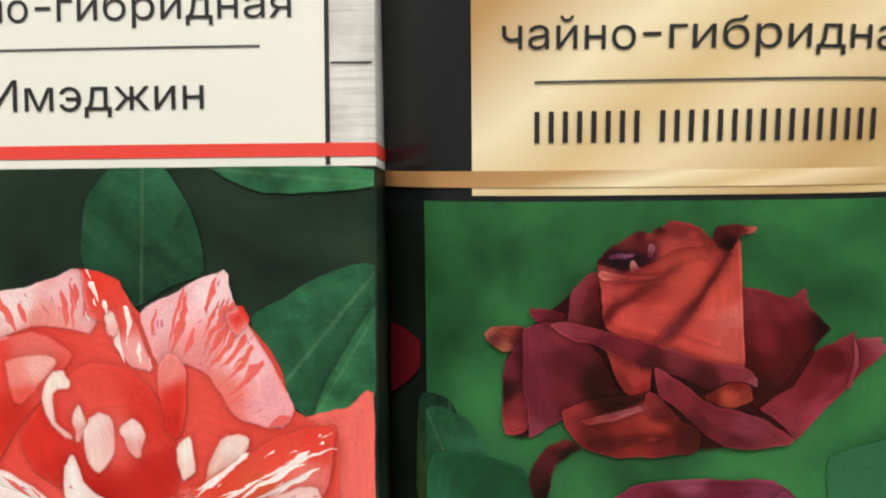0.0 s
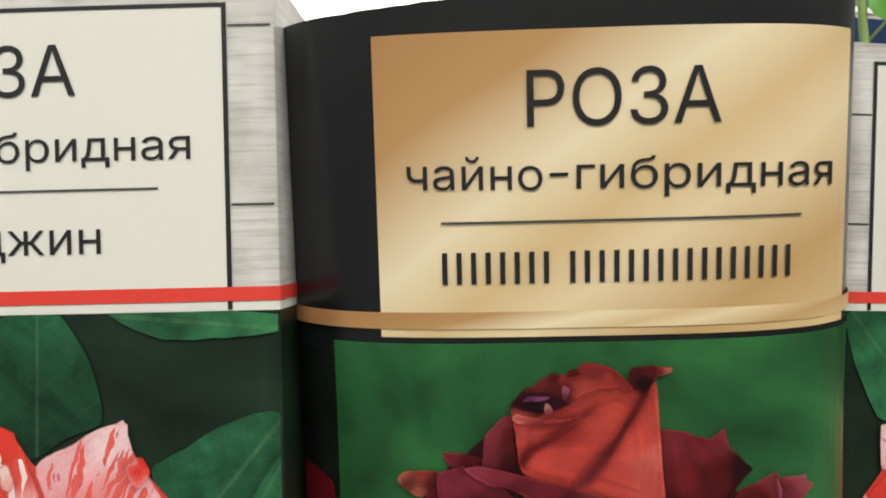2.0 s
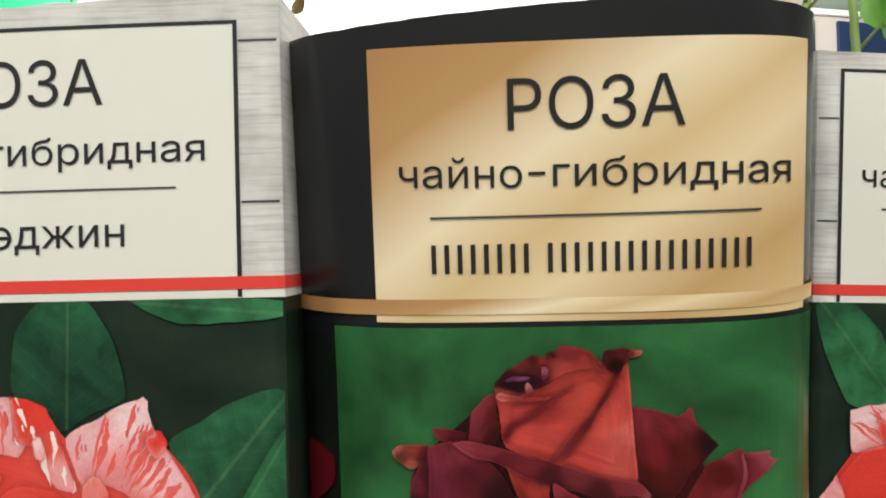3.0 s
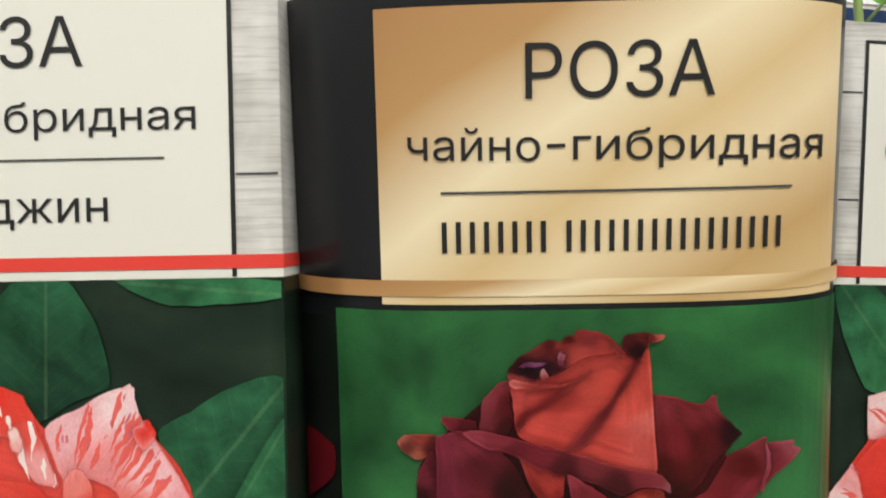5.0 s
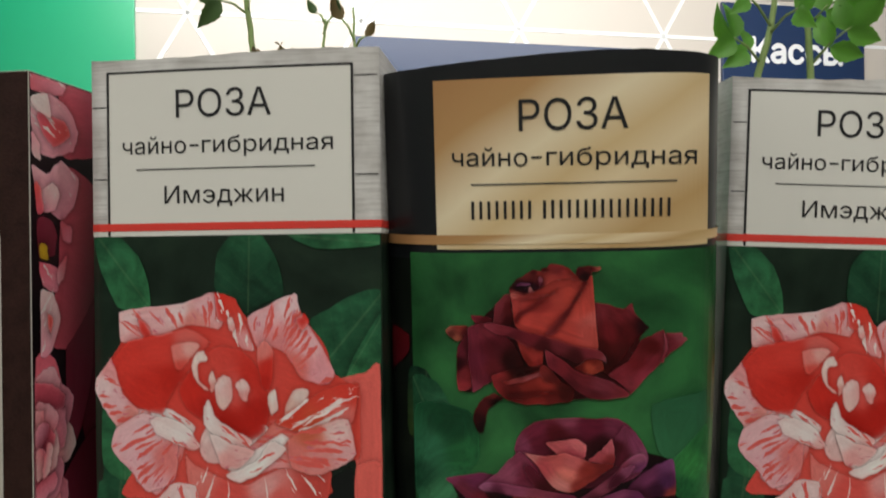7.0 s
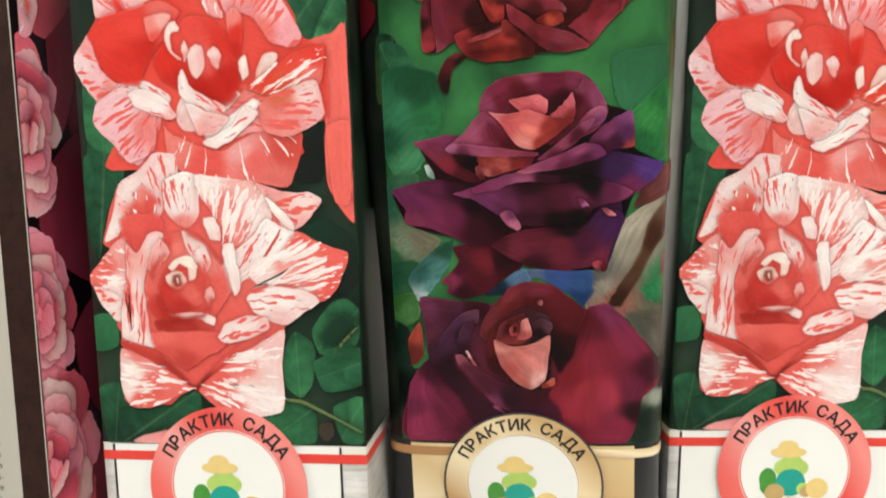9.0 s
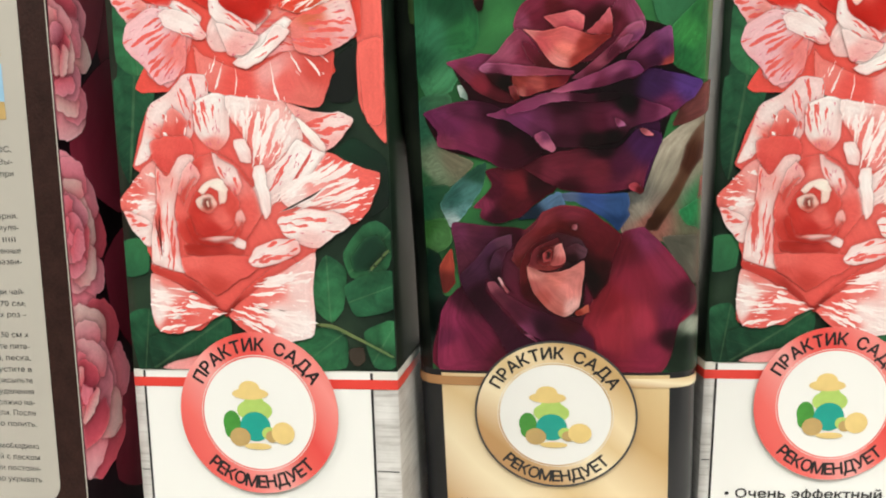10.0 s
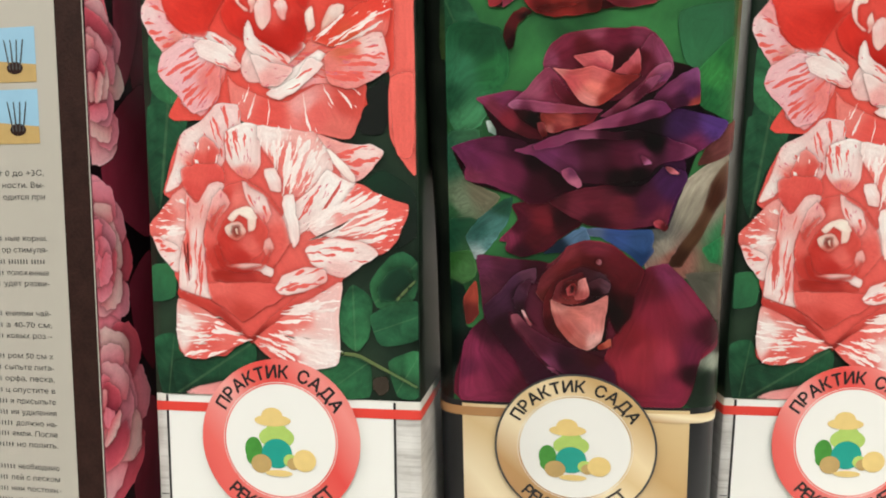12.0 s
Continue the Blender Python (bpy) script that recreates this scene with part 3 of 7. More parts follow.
# The sign wall: s runs along it, z up.
WALL = pose(0.028 - 4.2 * math.sin(radians(5.81)), -0.202 + 4.2 * math.cos(radians(5.81)), 0, 0, 0, 18.35)
sign_wall = tagged(block("sign_wall", (-5.5, 0, 0), (5.0, 0.12, 2.725), M["wall"]), "pale beige wall panelling with white triangle lines", "wall", kind="structure")
sign_wall.matrix_world = WALL
side, rise = 0.92, 0.92 * math.sqrt(3) / 2


def strip(a, b, width):
    a, b = Vector(a), Vector(b)
    n = Vector((-(b - a).y, (b - a).x)).normalized() * width / 2
    return [(a + n), (a - n), (b - n), (b + n)]


def clip_line(a, b, box):
    """The piece of a line inside a box, or nothing."""
    t0, t1, d = 0.0, 1.0, (b[0] - a[0], b[1] - a[1])
    for i in (0, 1):
        if abs(d[i]) < 1e-9:
            if not box[i][0] <= a[i] <= box[i][1]:
                return None
            continue
        ts = sorted(((box[i][0] - a[i]) / d[i], (box[i][1] - a[i]) / d[i]))
        t0, t1 = max(t0, ts[0]), min(t1, ts[1])
    return None if t0 >= t1 else ((a[0] + t0 * d[0], a[1] + t0 * d[1]), (a[0] + t1 * d[0], a[1] + t1 * d[1]))


lines = []
for k in range(-12, 13):
    c = -1.42 + k * side
    lines += [((c, 2.46), (c + 4 * math.cos(radians(60)), 2.46 + 4 * math.sin(radians(60)))), ((c, 2.46), (c - 4 * math.cos(radians(60)), 2.46 - 4 * math.sin(radians(60)))),
              ((c, 2.46), (c + 4 * math.cos(radians(120)), 2.46 + 4 * math.sin(radians(120)))), ((c, 2.46), (c - 4 * math.cos(radians(120)), 2.46 - 4 * math.sin(radians(120))))]
for k in range(-3, 2):
    lines.append(((-6, 2.46 + k * rise), (6, 2.46 + k * rise)))
for a, b in lines:
    got = clip_line(a, b, ((-1.68, 5.0), (0.6, 2.72)))
    if got and (Vector(got[1]) - Vector(got[0])).length > 0.1:
        q = strip(*got, 0.022)
        vs = [(p.x, y, p.y) for y in (-0.004, 0.001) for p in q]
        part("wall_line", vs, [(0, 1, 2, 3), (7, 6, 5, 4), (0, 4, 5, 1), (1, 5, 6, 2), (2, 6, 7, 3), (3, 7, 4, 0)], M["line"], sign_wall)
cap_trim = tagged(block("trim", (-5.5, -0.03, 2.725), (5.0, 0.15, 2.765), M["line"], bevel=0.006), "white trim along the wall top", "trim", kind="structure")
cap_trim.matrix_world = WALL


def wall_thing(name, lo, hi, material, label, category, bevel=0.004):
    ob = tagged(new(name), label, category)
    ob.matrix_world = WALL @ pose(lo[0], 0, lo[1])
    block("board", (0, -0.03, 0), (hi[0] - lo[0], -0.005, hi[1] - lo[1]), material, ob, bevel)
    return ob


def sign_face(u, w, off):
    return (u, -0.031 - off, w)


wall_thing("wall_panel", (-5.4, 0.1), (-1.68, 2.72), M["green_panel"], "large emerald green panel fixed on the wall", "wall panel")
sign = wall_thing("wall_sign", (-0.54, 1.55), (1.39, 2.37), M["navy"], "navy blue sign board with white writing", "sign")
bars("letter_bar", sign_face, 0.30, 0.95, 0.36, 0.125, 0.001, M["sign_white"], sign, (9, 6), 0.022)
sign = wall_thing("wall_sign", (1.72, 1.75), (2.73, 2.685), M["navy"], "navy blue sign board for the cash desks", "sign")
lettering("lettering", "Кассы", sign_face, 0.20, 0.84, 0.575, 0.15, 0.001, M["sign_white"], sign, 0.035)
sign = wall_thing("wall_sign", (2.92, 1.75), (4.4, 2.69), M["navy"], "navy blue sign board with white writing", "sign")
bars("letter_bar", sign_face, 0.06, 0.6, 0.60, 0.12, 0.001, M["sign_white"], sign, (7,), 0.02)
bars("letter_bar", sign_face, 0.06, 0.8, 0.30, 0.06, 0.001, M["sign_white"], sign, (9, 7), 0.012)

# Shelves of the hall that rise behind the wall.
rack = tagged(new("store_rack"), "tall metal store rack with mixed packages", "rack")
rack.matrix_world = pose(4.0, 7.6, 0, 0, 0, 14)
for x in (-2.4, -0.8, 0.8, 2.4):
    block("upright", (x - 0.03, -0.3, 0), (x + 0.03, 0.3, 3.4), M["far"], rack)
for z in (0.4, 1.3, 2.2, 2.95):
    block("shelf_board", (-2.4, -0.3, z), (2.4, 0.3, z + 0.04), M["shelf"], rack)
rng = random.Random(5)
tints = [speckled("package_" + n, c, 0.5, 8, 0.3) for n, c in (("red", (0.4, 0.05, 0.05)), ("white", (0.6, 0.6, 0.58)), ("blue", (0.05, 0.10, 0.3)), ("green", (0.08, 0.25, 0.12)), ("tan", (0.35, 0.25, 0.15)))]
for z in (2.24, 2.99):
    x = -2.3
    while x < 2.1:
        w, h = rng.uniform(0.12, 0.4), rng.uniform(0.12, 0.36)
        pack = tagged(block("package", (-w / 2, -0.12, 0), (w / 2, 0.12, h), rng.choice(tints), None, 0.006), "small printed package standing on a store rack", "package", "packages on the rack")
        pack.matrix_world = rack.matrix_world @ pose(x + w / 2, -0.1, z)
        x += w + rng.uniform(0.02, 0.25)

# ---- the display stand ----
stand = tagged(new("display_stand"), "white laminate display stand under the cartons", "stand")
block("shelf_board", (-0.60, -0.06, 0.895), (0.092, 0.45, 0.925), M["shelf"], stand, 0.002)
block("shelf_board", (0.0925, -0.06, 0.887), (0.60, 0.45, 0.917), M["shelf"], stand, 0.002)
block("plinth", (-0.58, -0.03, 0), (0.58, 0.43, 0.887), M["shelf"], stand, 0.003)


# ---- carton artwork ----
# a leaf
ink("a_leaf", [(-44.6, 260.4), (-36.4, 261.0), (-30.1, 254.8), (-27.1, 247.0), (-26.4, 239.2), (-29.8, 237.6), (-37.1, 239.5), (-42.3, 250.0)], (-42.9, 260.4), (-26.4, 239.2), "leaf_d", "leaf", 0.0, "l")
ink("a_leaf", [(-5.9, 245.5), (-4.8, 255.6), (0.7, 261.6), (8.7, 261.0), (13.7, 253.3), (15.6, 243.2), (9.9, 240.8), (2.7, 236.8), (-2.5, 240.3)], (4.5, 238.4), (5.2, 261.1), "leaf_k", "leaf_d", 0, "l")
ink("a_leaf", [(17.4, 261.5), (45.7, 260.4), (45.1, 257.5), (36.3, 256.6), (26.0, 256.5), (20.0, 258.9)], (17.4, 260.6), (45.6, 257.9), "leaf_d", "leaf", 0, "l")
ink("a_leaf", [(23.4, 234.9), (29.0, 238.6), (36.0, 242.6), (45.0, 244.0), (44.5, 221.6), (38.8, 217.6), (33.7, 217.3), (28.6, 222.7)], (26.0, 220.3), (45.0, 243.1), "leaf_d", "leaf_d", 0, "l")
ink("a_leaf", [(33.7, 217.3), (37.3, 225.9), (44.9, 237.4), (44.5, 221.6), (39.7, 217.9)], (33.7, 217.3), (44.8, 235.7), "leaf", "leaf_d", 0, "l")
ink("a_leaf", [(-39.4, 199.5), (-34.6, 202.9), (-29.4, 192.4), (-30.8, 178.4), (-39.2, 177.5), (-42.6, 187.2)], (-39.3, 201.2), (-35.5, 177.5), "leaf_k", "leaf_d", 0, "l")
ink("a_leaf", [(25.2, 183.9), (34.9, 192.4), (37.3, 184.0), (34.5, 175.5), (27.6, 175.5)], (28.9, 172.1), (34.9, 192.4), "black", "black", 0.0, "w")
# a rose one
ink("a_rose_one", [(31.1, 217.3), (39.7, 220.0), (44.4, 222.5), (44.3, 192.4), (40.2, 185.7), (36.9, 192.4), (35.2, 205.9)], (37.5, 224.6), (40.2, 185.7), "coral", "coral", 0.0, "w")
ink("a_rose_one", [(36.9, 192.4), (44.3, 193.3), (44.0, 168.9), (38.7, 168.8), (37.2, 178.9)], (36.1, 167.6), (44.3, 193.3), "coral", "coral", 0.0, "w")
petal("a_rose_one", [(-44.7, 215.6), (-39.6, 223.6), (-36.0, 228.9), (-36.3, 237.4), (-28.2, 239.1), (-15.7, 240.7), (-6.1, 243.9), (0.6, 241.2), (4.5, 236.1), (11.2, 239.9), (18.9, 243.3), (20.4, 238.0), (28.1, 227.7), (30.6, 219.5), (35.7, 217.0), (38.3, 216.3), (38.0, 194.8), (27.6, 193.3), (27.4, 182.6), (-34.6, 181.0), (-33.1, 189.4), (-39.3, 195.9), (-37.8, 203.8)], [(-20.0, 227.6, "e25147"), (7.1, 227.7, "e45b51"), (-7.0, 188.7, "e66157"), (26.4, 202.2, "de5347")], "w")
petal("a_rose_one", [(-44.6, 216.1), (-35.1, 208.6), (-25.4, 208.2), (-17.0, 202.6), (-16.3, 195.5), (-20.5, 186.8), (-25.5, 182.1), (-32.2, 186.7), (-32.3, 192.5), (-39.0, 195.9), (-37.4, 201.6), (-41.4, 208.9)], [(-39.0, 208.8, "f2dcda"), (-31.4, 203.1, "f0c8c8"), (-33.7, 196.1, "eebcc0"), (-23.9, 197.5, "eca4a4"), (-28.2, 187.0, "ecb4b8"), (-20.4, 190.3, "e88c88")], "r", 0.55, (-9.9, 214.4), (-33.9, 190.7))
petal("a_rose_one", [(-16.3, 195.5), (-12.7, 191.8), (2.2, 186.1), (13.4, 191.0), (29.2, 191.4), (28.1, 182.0), (24.0, 173.9), (13.0, 175.9), (-1.8, 177.1), (-11.2, 179.9), (-14.8, 184.8)], [(-10.8, 190.0, "e88880"), (-1.7, 182.7, "e6645c"), (13.2, 182.3, "e4706a"), (24.2, 185.5, "d05850"), (20.4, 176.9, "e07870"), (9.6, 185.9, "ecaaa6")], "w", 0.1, (2.6, 200.1), (5.6, 175.5))
petal("a_rose_one", [(6.3, 199.9), (13.8, 206.5), (24.7, 208.6), (32.2, 209.2), (36.4, 197.2), (35.5, 193.8), (24.3, 191.6), (13.4, 191.0), (7.9, 189.5), (0.4, 188.8), (-1.3, 193.2)], [(13.7, 201.4, "e88a80"), (28.2, 206.0, "f0d0cc"), (31.6, 197.3, "eeb4b4"), (20.8, 196.0, "e8948e"), (9.8, 192.9, "eca8a8"), (21.0, 204.5, "d47a5c")], "r", 0.6, (0.8, 201.9), (35.2, 198.9))
petal("a_rose_one", [(-26.7, 208.6), (-19.6, 208.3), (-12.2, 203.2), (-15.3, 198.6), (-21.9, 199.7), (-25.6, 203.4)], [(-22.6, 205.4, "f4ecea"), (-16.1, 201.1, "f2e4e0")], "r", 0.15, (-12.4, 198.9), (-26.4, 208.2))
petal("a_rose_one", [(-8.4, 204.0), (10.1, 203.9), (7.2, 199.9), (-1.3, 192.9), (-8.9, 192.3), (-11.5, 197.1)], [(-4.8, 201.2, "f0dcd8"), (2.6, 200.1, "f4e8e4"), (-6.9, 195.2, "eec8c4")], "r", 0.1, (-8.8, 193.5), (8.3, 203.3))
petal("a_rose_one", [(-2.7, 190.3), (6.2, 196.8), (14.1, 201.7), (16.7, 199.6), (8.0, 192.6), (2.3, 189.3)], [(0.5, 191.4, "f4ece8"), (13.7, 199.7, "f8f4f0")], "w")
petal("a_rose_one", [(-36.0, 228.6), (-36.6, 237.7), (-28.1, 239.4), (-15.7, 240.9), (-6.1, 243.9), (-3.3, 235.5), (-4.9, 232.6), (-13.1, 233.9), (-22.7, 231.3), (-29.7, 230.0)], [(-33.8, 235.5, "f0d0d0"), (-25.4, 236.8, "eebcbe"), (-17.1, 238.1, "f2d8d8"), (-8.9, 240.6, "eebcc0"), (-13.0, 235.5, "e89890"), (-29.7, 231.5, "eca8a8")], "r", 0.5, (-13.3, 222.5), (-26.8, 239.4))
petal("a_rose_one", [(-31.0, 235.5), (-28.8, 235.7), (-25.2, 230.2), (-28.3, 229.3)], [(-29.6, 234.2, "e04135"), (-26.9, 230.2, "d83d33")], "w")
petal("a_rose_one", [(-6.1, 243.9), (0.9, 241.5), (3.4, 235.4), (6.6, 226.2), (1.7, 227.4), (-2.2, 234.2), (-4.9, 235.5)], [(-4.8, 240.6, "e04135"), (-0.2, 235.4, "e66157"), (3.1, 229.0, "eea8a8"), (-0.8, 238.7, "e24f43")], "w", 0.4, (1.7, 225.1), (-3.4, 243.2))
petal("a_rose_one", [(-2.2, 235.4), (-0.5, 236.7), (0.7, 234.2), (-0.2, 231.6), (-1.7, 232.9)], [(-1.4, 235.4, "f2dcd8"), (-0.2, 232.6, "eeb8b4")], "w")
petal("a_rose_one", [(4.3, 236.1), (11.2, 240.2), (19.2, 243.6), (20.7, 238.0), (25.8, 230.3), (31.0, 219.5), (27.9, 216.0), (20.1, 218.5), (16.3, 225.2), (11.0, 227.7), (7.0, 227.5)], [(9.9, 236.7, "eebcc0"), (17.8, 240.5, "f2d4d6"), (22.9, 229.0, "f0c0c4"), (26.7, 220.1, "eea8ae"), (13.7, 230.3, "ea9898"), (18.8, 221.3, "e88078")], "r", 0.5, (9.6, 218.7), (21.8, 240.5))
petal("a_rose_one", [(19.1, 235.4), (22.0, 237.6), (23.5, 234.8), (21.0, 232.0)], [(21.0, 235.4, "de3d33"), (21.4, 233.1, "e66157")], "w")
petal("a_rose_one", [(-39.7, 222.3), (-33.9, 228.9), (-22.7, 231.5), (-13.1, 232.9), (-7.7, 229.0), (-11.9, 222.5), (-18.9, 214.6), (-23.1, 206.7), (-31.4, 209.2), (-36.9, 215.7)], [(-34.0, 223.6, "e24b41"), (-22.8, 227.6, "e44f45"), (-14.5, 229.0, "e87870"), (-27.2, 214.5, "da4137"), (-20.2, 217.2, "ce392f"), (-13.2, 225.1, "e2574d")], "w")
petal("a_rose_one", [(-20.0, 227.6), (-13.1, 229.0), (-10.4, 227.7), (-14.6, 222.5), (-18.1, 219.8)], [(-18.0, 225.7, "ec9088"), (-13.9, 227.0, "f0b4ac"), (-16.7, 221.1, "e26157")], "w")
petal("a_rose_one", [(-45.0, 215.6), (-39.6, 223.9), (-37.6, 219.7), (-35.6, 213.1), (-30.1, 207.9), (-32.9, 203.7), (-37.8, 202.9), (-42.3, 209.0)], [(-41.9, 215.7, "f0d4d4"), (-37.0, 210.4, "eec0c4"), (-32.9, 205.9, "e89890"), (-39.7, 219.6, "eca8a8")], "r", 0.5, (-27.9, 211.9), (-43.3, 215.6))
petal("a_rose_one", [(-38.1, 202.5), (-30.1, 207.2), (-23.2, 205.4), (-17.8, 197.6), (-19.3, 186.9), (-27.7, 182.8), (-33.4, 189.2), (-39.6, 195.9)], [(-35.8, 198.6, "eec0c4"), (-27.4, 201.4, "f0c8cc"), (-30.3, 192.1, "eebcc2"), (-22.0, 193.6, "ea8c88"), (-26.3, 184.4, "eeb4b8")], "r", 0.5, (-14.9, 205.5), (-35.9, 192.0))
petal("a_rose_one", [(-17.5, 214.6), (-11.9, 222.5), (-5.0, 227.7), (3.0, 226.4), (8.3, 220.0), (10.8, 211.0), (9.3, 202.0), (1.2, 198.0), (-8.1, 204.3), (-14.9, 208.1)], [(-13.4, 214.7, "d83d33"), (-6.5, 219.9, "e2594f"), (5.6, 218.7, "d64137"), (6.7, 207.1, "c23129"), (-2.7, 203.1, "b82b23"), (0.2, 214.8, "e8675f"), (-9.4, 208.2, "ca372f")], "w")
petal("a_rose_one", [(7.1, 227.7), (10.4, 229.3), (12.6, 225.2), (11.1, 214.6), (8.2, 216.1)], [(8.6, 226.4, "ea8c84"), (10.9, 221.3, "d83d33"), (9.5, 216.2, "c6332b")], "w")
petal("a_rose_one", [(-13.5, 222.2), (-11.6, 226.0), (-9.1, 226.0), (-8.2, 222.9), (-11.2, 222.2), (-10.9, 217.3), (-7.7, 214.4), (-9.3, 214.2), (-12.5, 217.7)], [(-11.2, 224.8, "f4e8e0"), (-11.9, 219.2, "f0d8d0"), (-8.6, 214.7, "ecc0b8")], "w")
petal("a_rose_one", [(-8.2, 218.3), (-6.5, 220.8), (-5.6, 216.0), (-7.3, 213.2)], [(-6.8, 219.3, "f2dcd4"), (-7.0, 214.7, "eab0a8")], "w")
petal("a_rose_one", [(-6.2, 216.0), (-3.8, 218.9), (-0.9, 218.0), (-0.3, 212.2), (-3.3, 208.0), (-6.0, 210.6)], [(-4.5, 216.7, "f2d8d4"), (-1.9, 214.8, "eec0bc"), (-3.7, 209.6, "f0d0c8")], "w")
petal("a_rose_one", [(0.2, 216.1), (2.9, 218.3), (5.1, 214.8), (3.6, 210.7), (1.5, 212.6)], [(2.2, 216.7, "f2d8d4"), (3.5, 212.2, "eab0ac")], "w")
petal("a_rose_one", [(10.5, 213.3), (12.8, 215.2), (13.6, 208.5), (11.4, 206.9), (10.3, 209.7)], [(12.1, 213.6, "f6f0e8"), (12.1, 208.5, "f0d8d0")], "w")
petal("a_rose_one", [(15.5, 209.5), (18.8, 215.2), (22.9, 214.6), (21.6, 210.9), (18.0, 208.3), (17.0, 204.4), (15.4, 205.7)], [(20.0, 213.4, "f0dcd4"), (17.4, 209.8, "ecc8bc"), (16.2, 205.9, "e69888")], "w")
petal("a_rose_one", [(12.0, 204.6), (18.7, 209.8), (27.9, 215.0), (35.7, 217.2), (37.9, 215.1), (35.8, 204.9), (27.7, 202.0), (19.9, 201.9)], [(17.3, 206.0, "de513f"), (27.9, 211.2, "e25547"), (34.4, 213.8, "e04d41"), (25.1, 204.8, "d86147"), (33.0, 207.4, "e88078")], "w", 0.3, (10.6, 200.7), (36.3, 215.1))
petal("a_rose_one", [(15.9, 199.5), (19.9, 202.2), (27.8, 204.8), (34.5, 206.4), (37.0, 196.1), (32.8, 192.5), (24.9, 189.2), (17.1, 191.6)], [(22.5, 200.9, "d8745c"), (31.6, 203.6, "f0d0cc"), (34.1, 197.3, "eeb8b8"), (25.0, 194.6, "ea9c98"), (18.5, 195.7, "e88880")], "r", 0.6, (11.9, 198.2), (36.8, 198.6))
petal("a_rose_one", [(-26.9, 205.1), (-21.8, 206.3), (-14.9, 203.2), (-10.7, 197.5), (-13.7, 196.0), (-19.1, 198.0), (-24.6, 200.5)], [(-23.9, 204.1, "f2e0dc"), (-16.4, 200.9, "f4e8e4"), (-13.0, 197.1, "eec0bc")], "r", 0.15, (-11.0, 196.5), (-25.9, 205.3))
petal("a_rose_one", [(-9.7, 209.2), (-8.0, 211.7), (-5.4, 205.7), (1.3, 201.9), (5.5, 199.4), (3.9, 196.5), (-4.2, 198.9), (-9.8, 204.0)], [(-8.0, 208.9, "f4ece8"), (-2.7, 202.5, "f2e0dc"), (3.9, 198.0, "eec0bc")], "r", 0.15, (5.2, 196.8), (-8.7, 210.8))
petal("a_rose_one", [(-8.2, 201.7), (-1.5, 198.6), (6.5, 196.2), (1.1, 190.9), (-4.3, 191.4)], [(-5.5, 199.2, "f0dcd8"), (2.5, 195.4, "eebcb8"), (-2.2, 192.7, "eeb0ac")], "r", 0.3, (6.5, 195.5), (-6.8, 200.4))
petal("a_rose_one", [(-3.2, 188.6), (1.1, 190.9), (6.5, 193.6), (9.2, 197.5), (11.9, 199.7), (16.1, 197.0), (11.8, 192.8), (6.4, 188.8), (1.0, 186.7)], [(-0.3, 188.6, "f2e4e0"), (6.5, 191.0, "f6f2ec"), (13.2, 196.9, "f0dcd8")], "r", 0.1, (-3.0, 188.2), (15.9, 198.2))
# a leaf low
ink("a_leaf_low", [(-42.3, 209.0), (-35.5, 207.0), (-30.1, 197.8), (-29.5, 188.9), (-36.4, 186.4), (-42.5, 191.1)], (-35.5, 208.7), (-35.4, 186.3), "leaf_d", "leaf", 0, "l")
ink("a_leaf_low", [(-44.0, 185.7), (-34.5, 185.4), (-30.9, 178.1), (-37.2, 167.3), (-40.8, 152.6), (-43.9, 160.0)], (-36.2, 190.3), (-40.8, 152.6), "leaf_d", "leaf_k", 0, "l")
ink("a_leaf_low", [(-44.7, 133.9), (-36.2, 134.3), (-36.7, 123.6), (-45.2, 122.2)], (-36.2, 134.8), (-45.2, 122.2), "leaf", "leaf_d", 0.0, "w")
ink("a_leaf_low", [(-44.8, 109.2), (-37.6, 111.3), (-33.9, 101.9), (-36.4, 90.3), (-42.5, 90.1)], (-40.5, 89.8), (-37.6, 111.3), "leaf_k", "leaf_d", 0, "l")
ink("a_leaf_low", [(-38.0, 101.8), (-19.8, 105.7), (-9.9, 109.7), (-9.8, 100.7), (-24.3, 92.6), (-36.5, 89.9)], (-9.9, 109.1), (-37.4, 91.2), "leaf_d", "leaf_k", 0, "l")
ink("a_leaf_low", [(19.7, 110.7), (19.0, 120.8), (23.8, 128.4), (30.2, 123.6), (28.5, 110.9), (24.7, 106.8)], (24.3, 106.8), (23.8, 128.4), "leaf", "leaf_d", 0, "l")
ink("a_leaf_low", [(29.3, 129.0), (35.9, 137.1), (40.4, 138.9), (44.9, 135.4), (46.2, 129.2), (41.1, 121.1), (31.6, 121.0)], (30.1, 121.8), (44.9, 135.4), "leaf", "leaf_d", 0, "l")
ink("a_leaf_low", [(31.7, 127.3), (35.8, 133.0), (40.4, 134.5), (43.9, 129.2), (39.3, 123.8), (32.9, 122.8)], (41.7, 134.0), (32.9, 122.8), "leaf_k", "leaf_k", 0.0, "w")
ink("a_leaf_low", [(29.2, 118.2), (37.5, 122.3), (45.4, 123.0), (44.9, 111.3), (32.7, 108.8)], (29.1, 112.8), (45.4, 118.5), "leaf_d", "leaf_d", 0, "l")
ink("a_leaf_low", [(35.0, 103.8), (44.9, 107.3), (44.7, 92.8), (37.9, 92.6)], (44.9, 105.9), (37.0, 92.9), "leaf", "leaf_d", 0, "l")
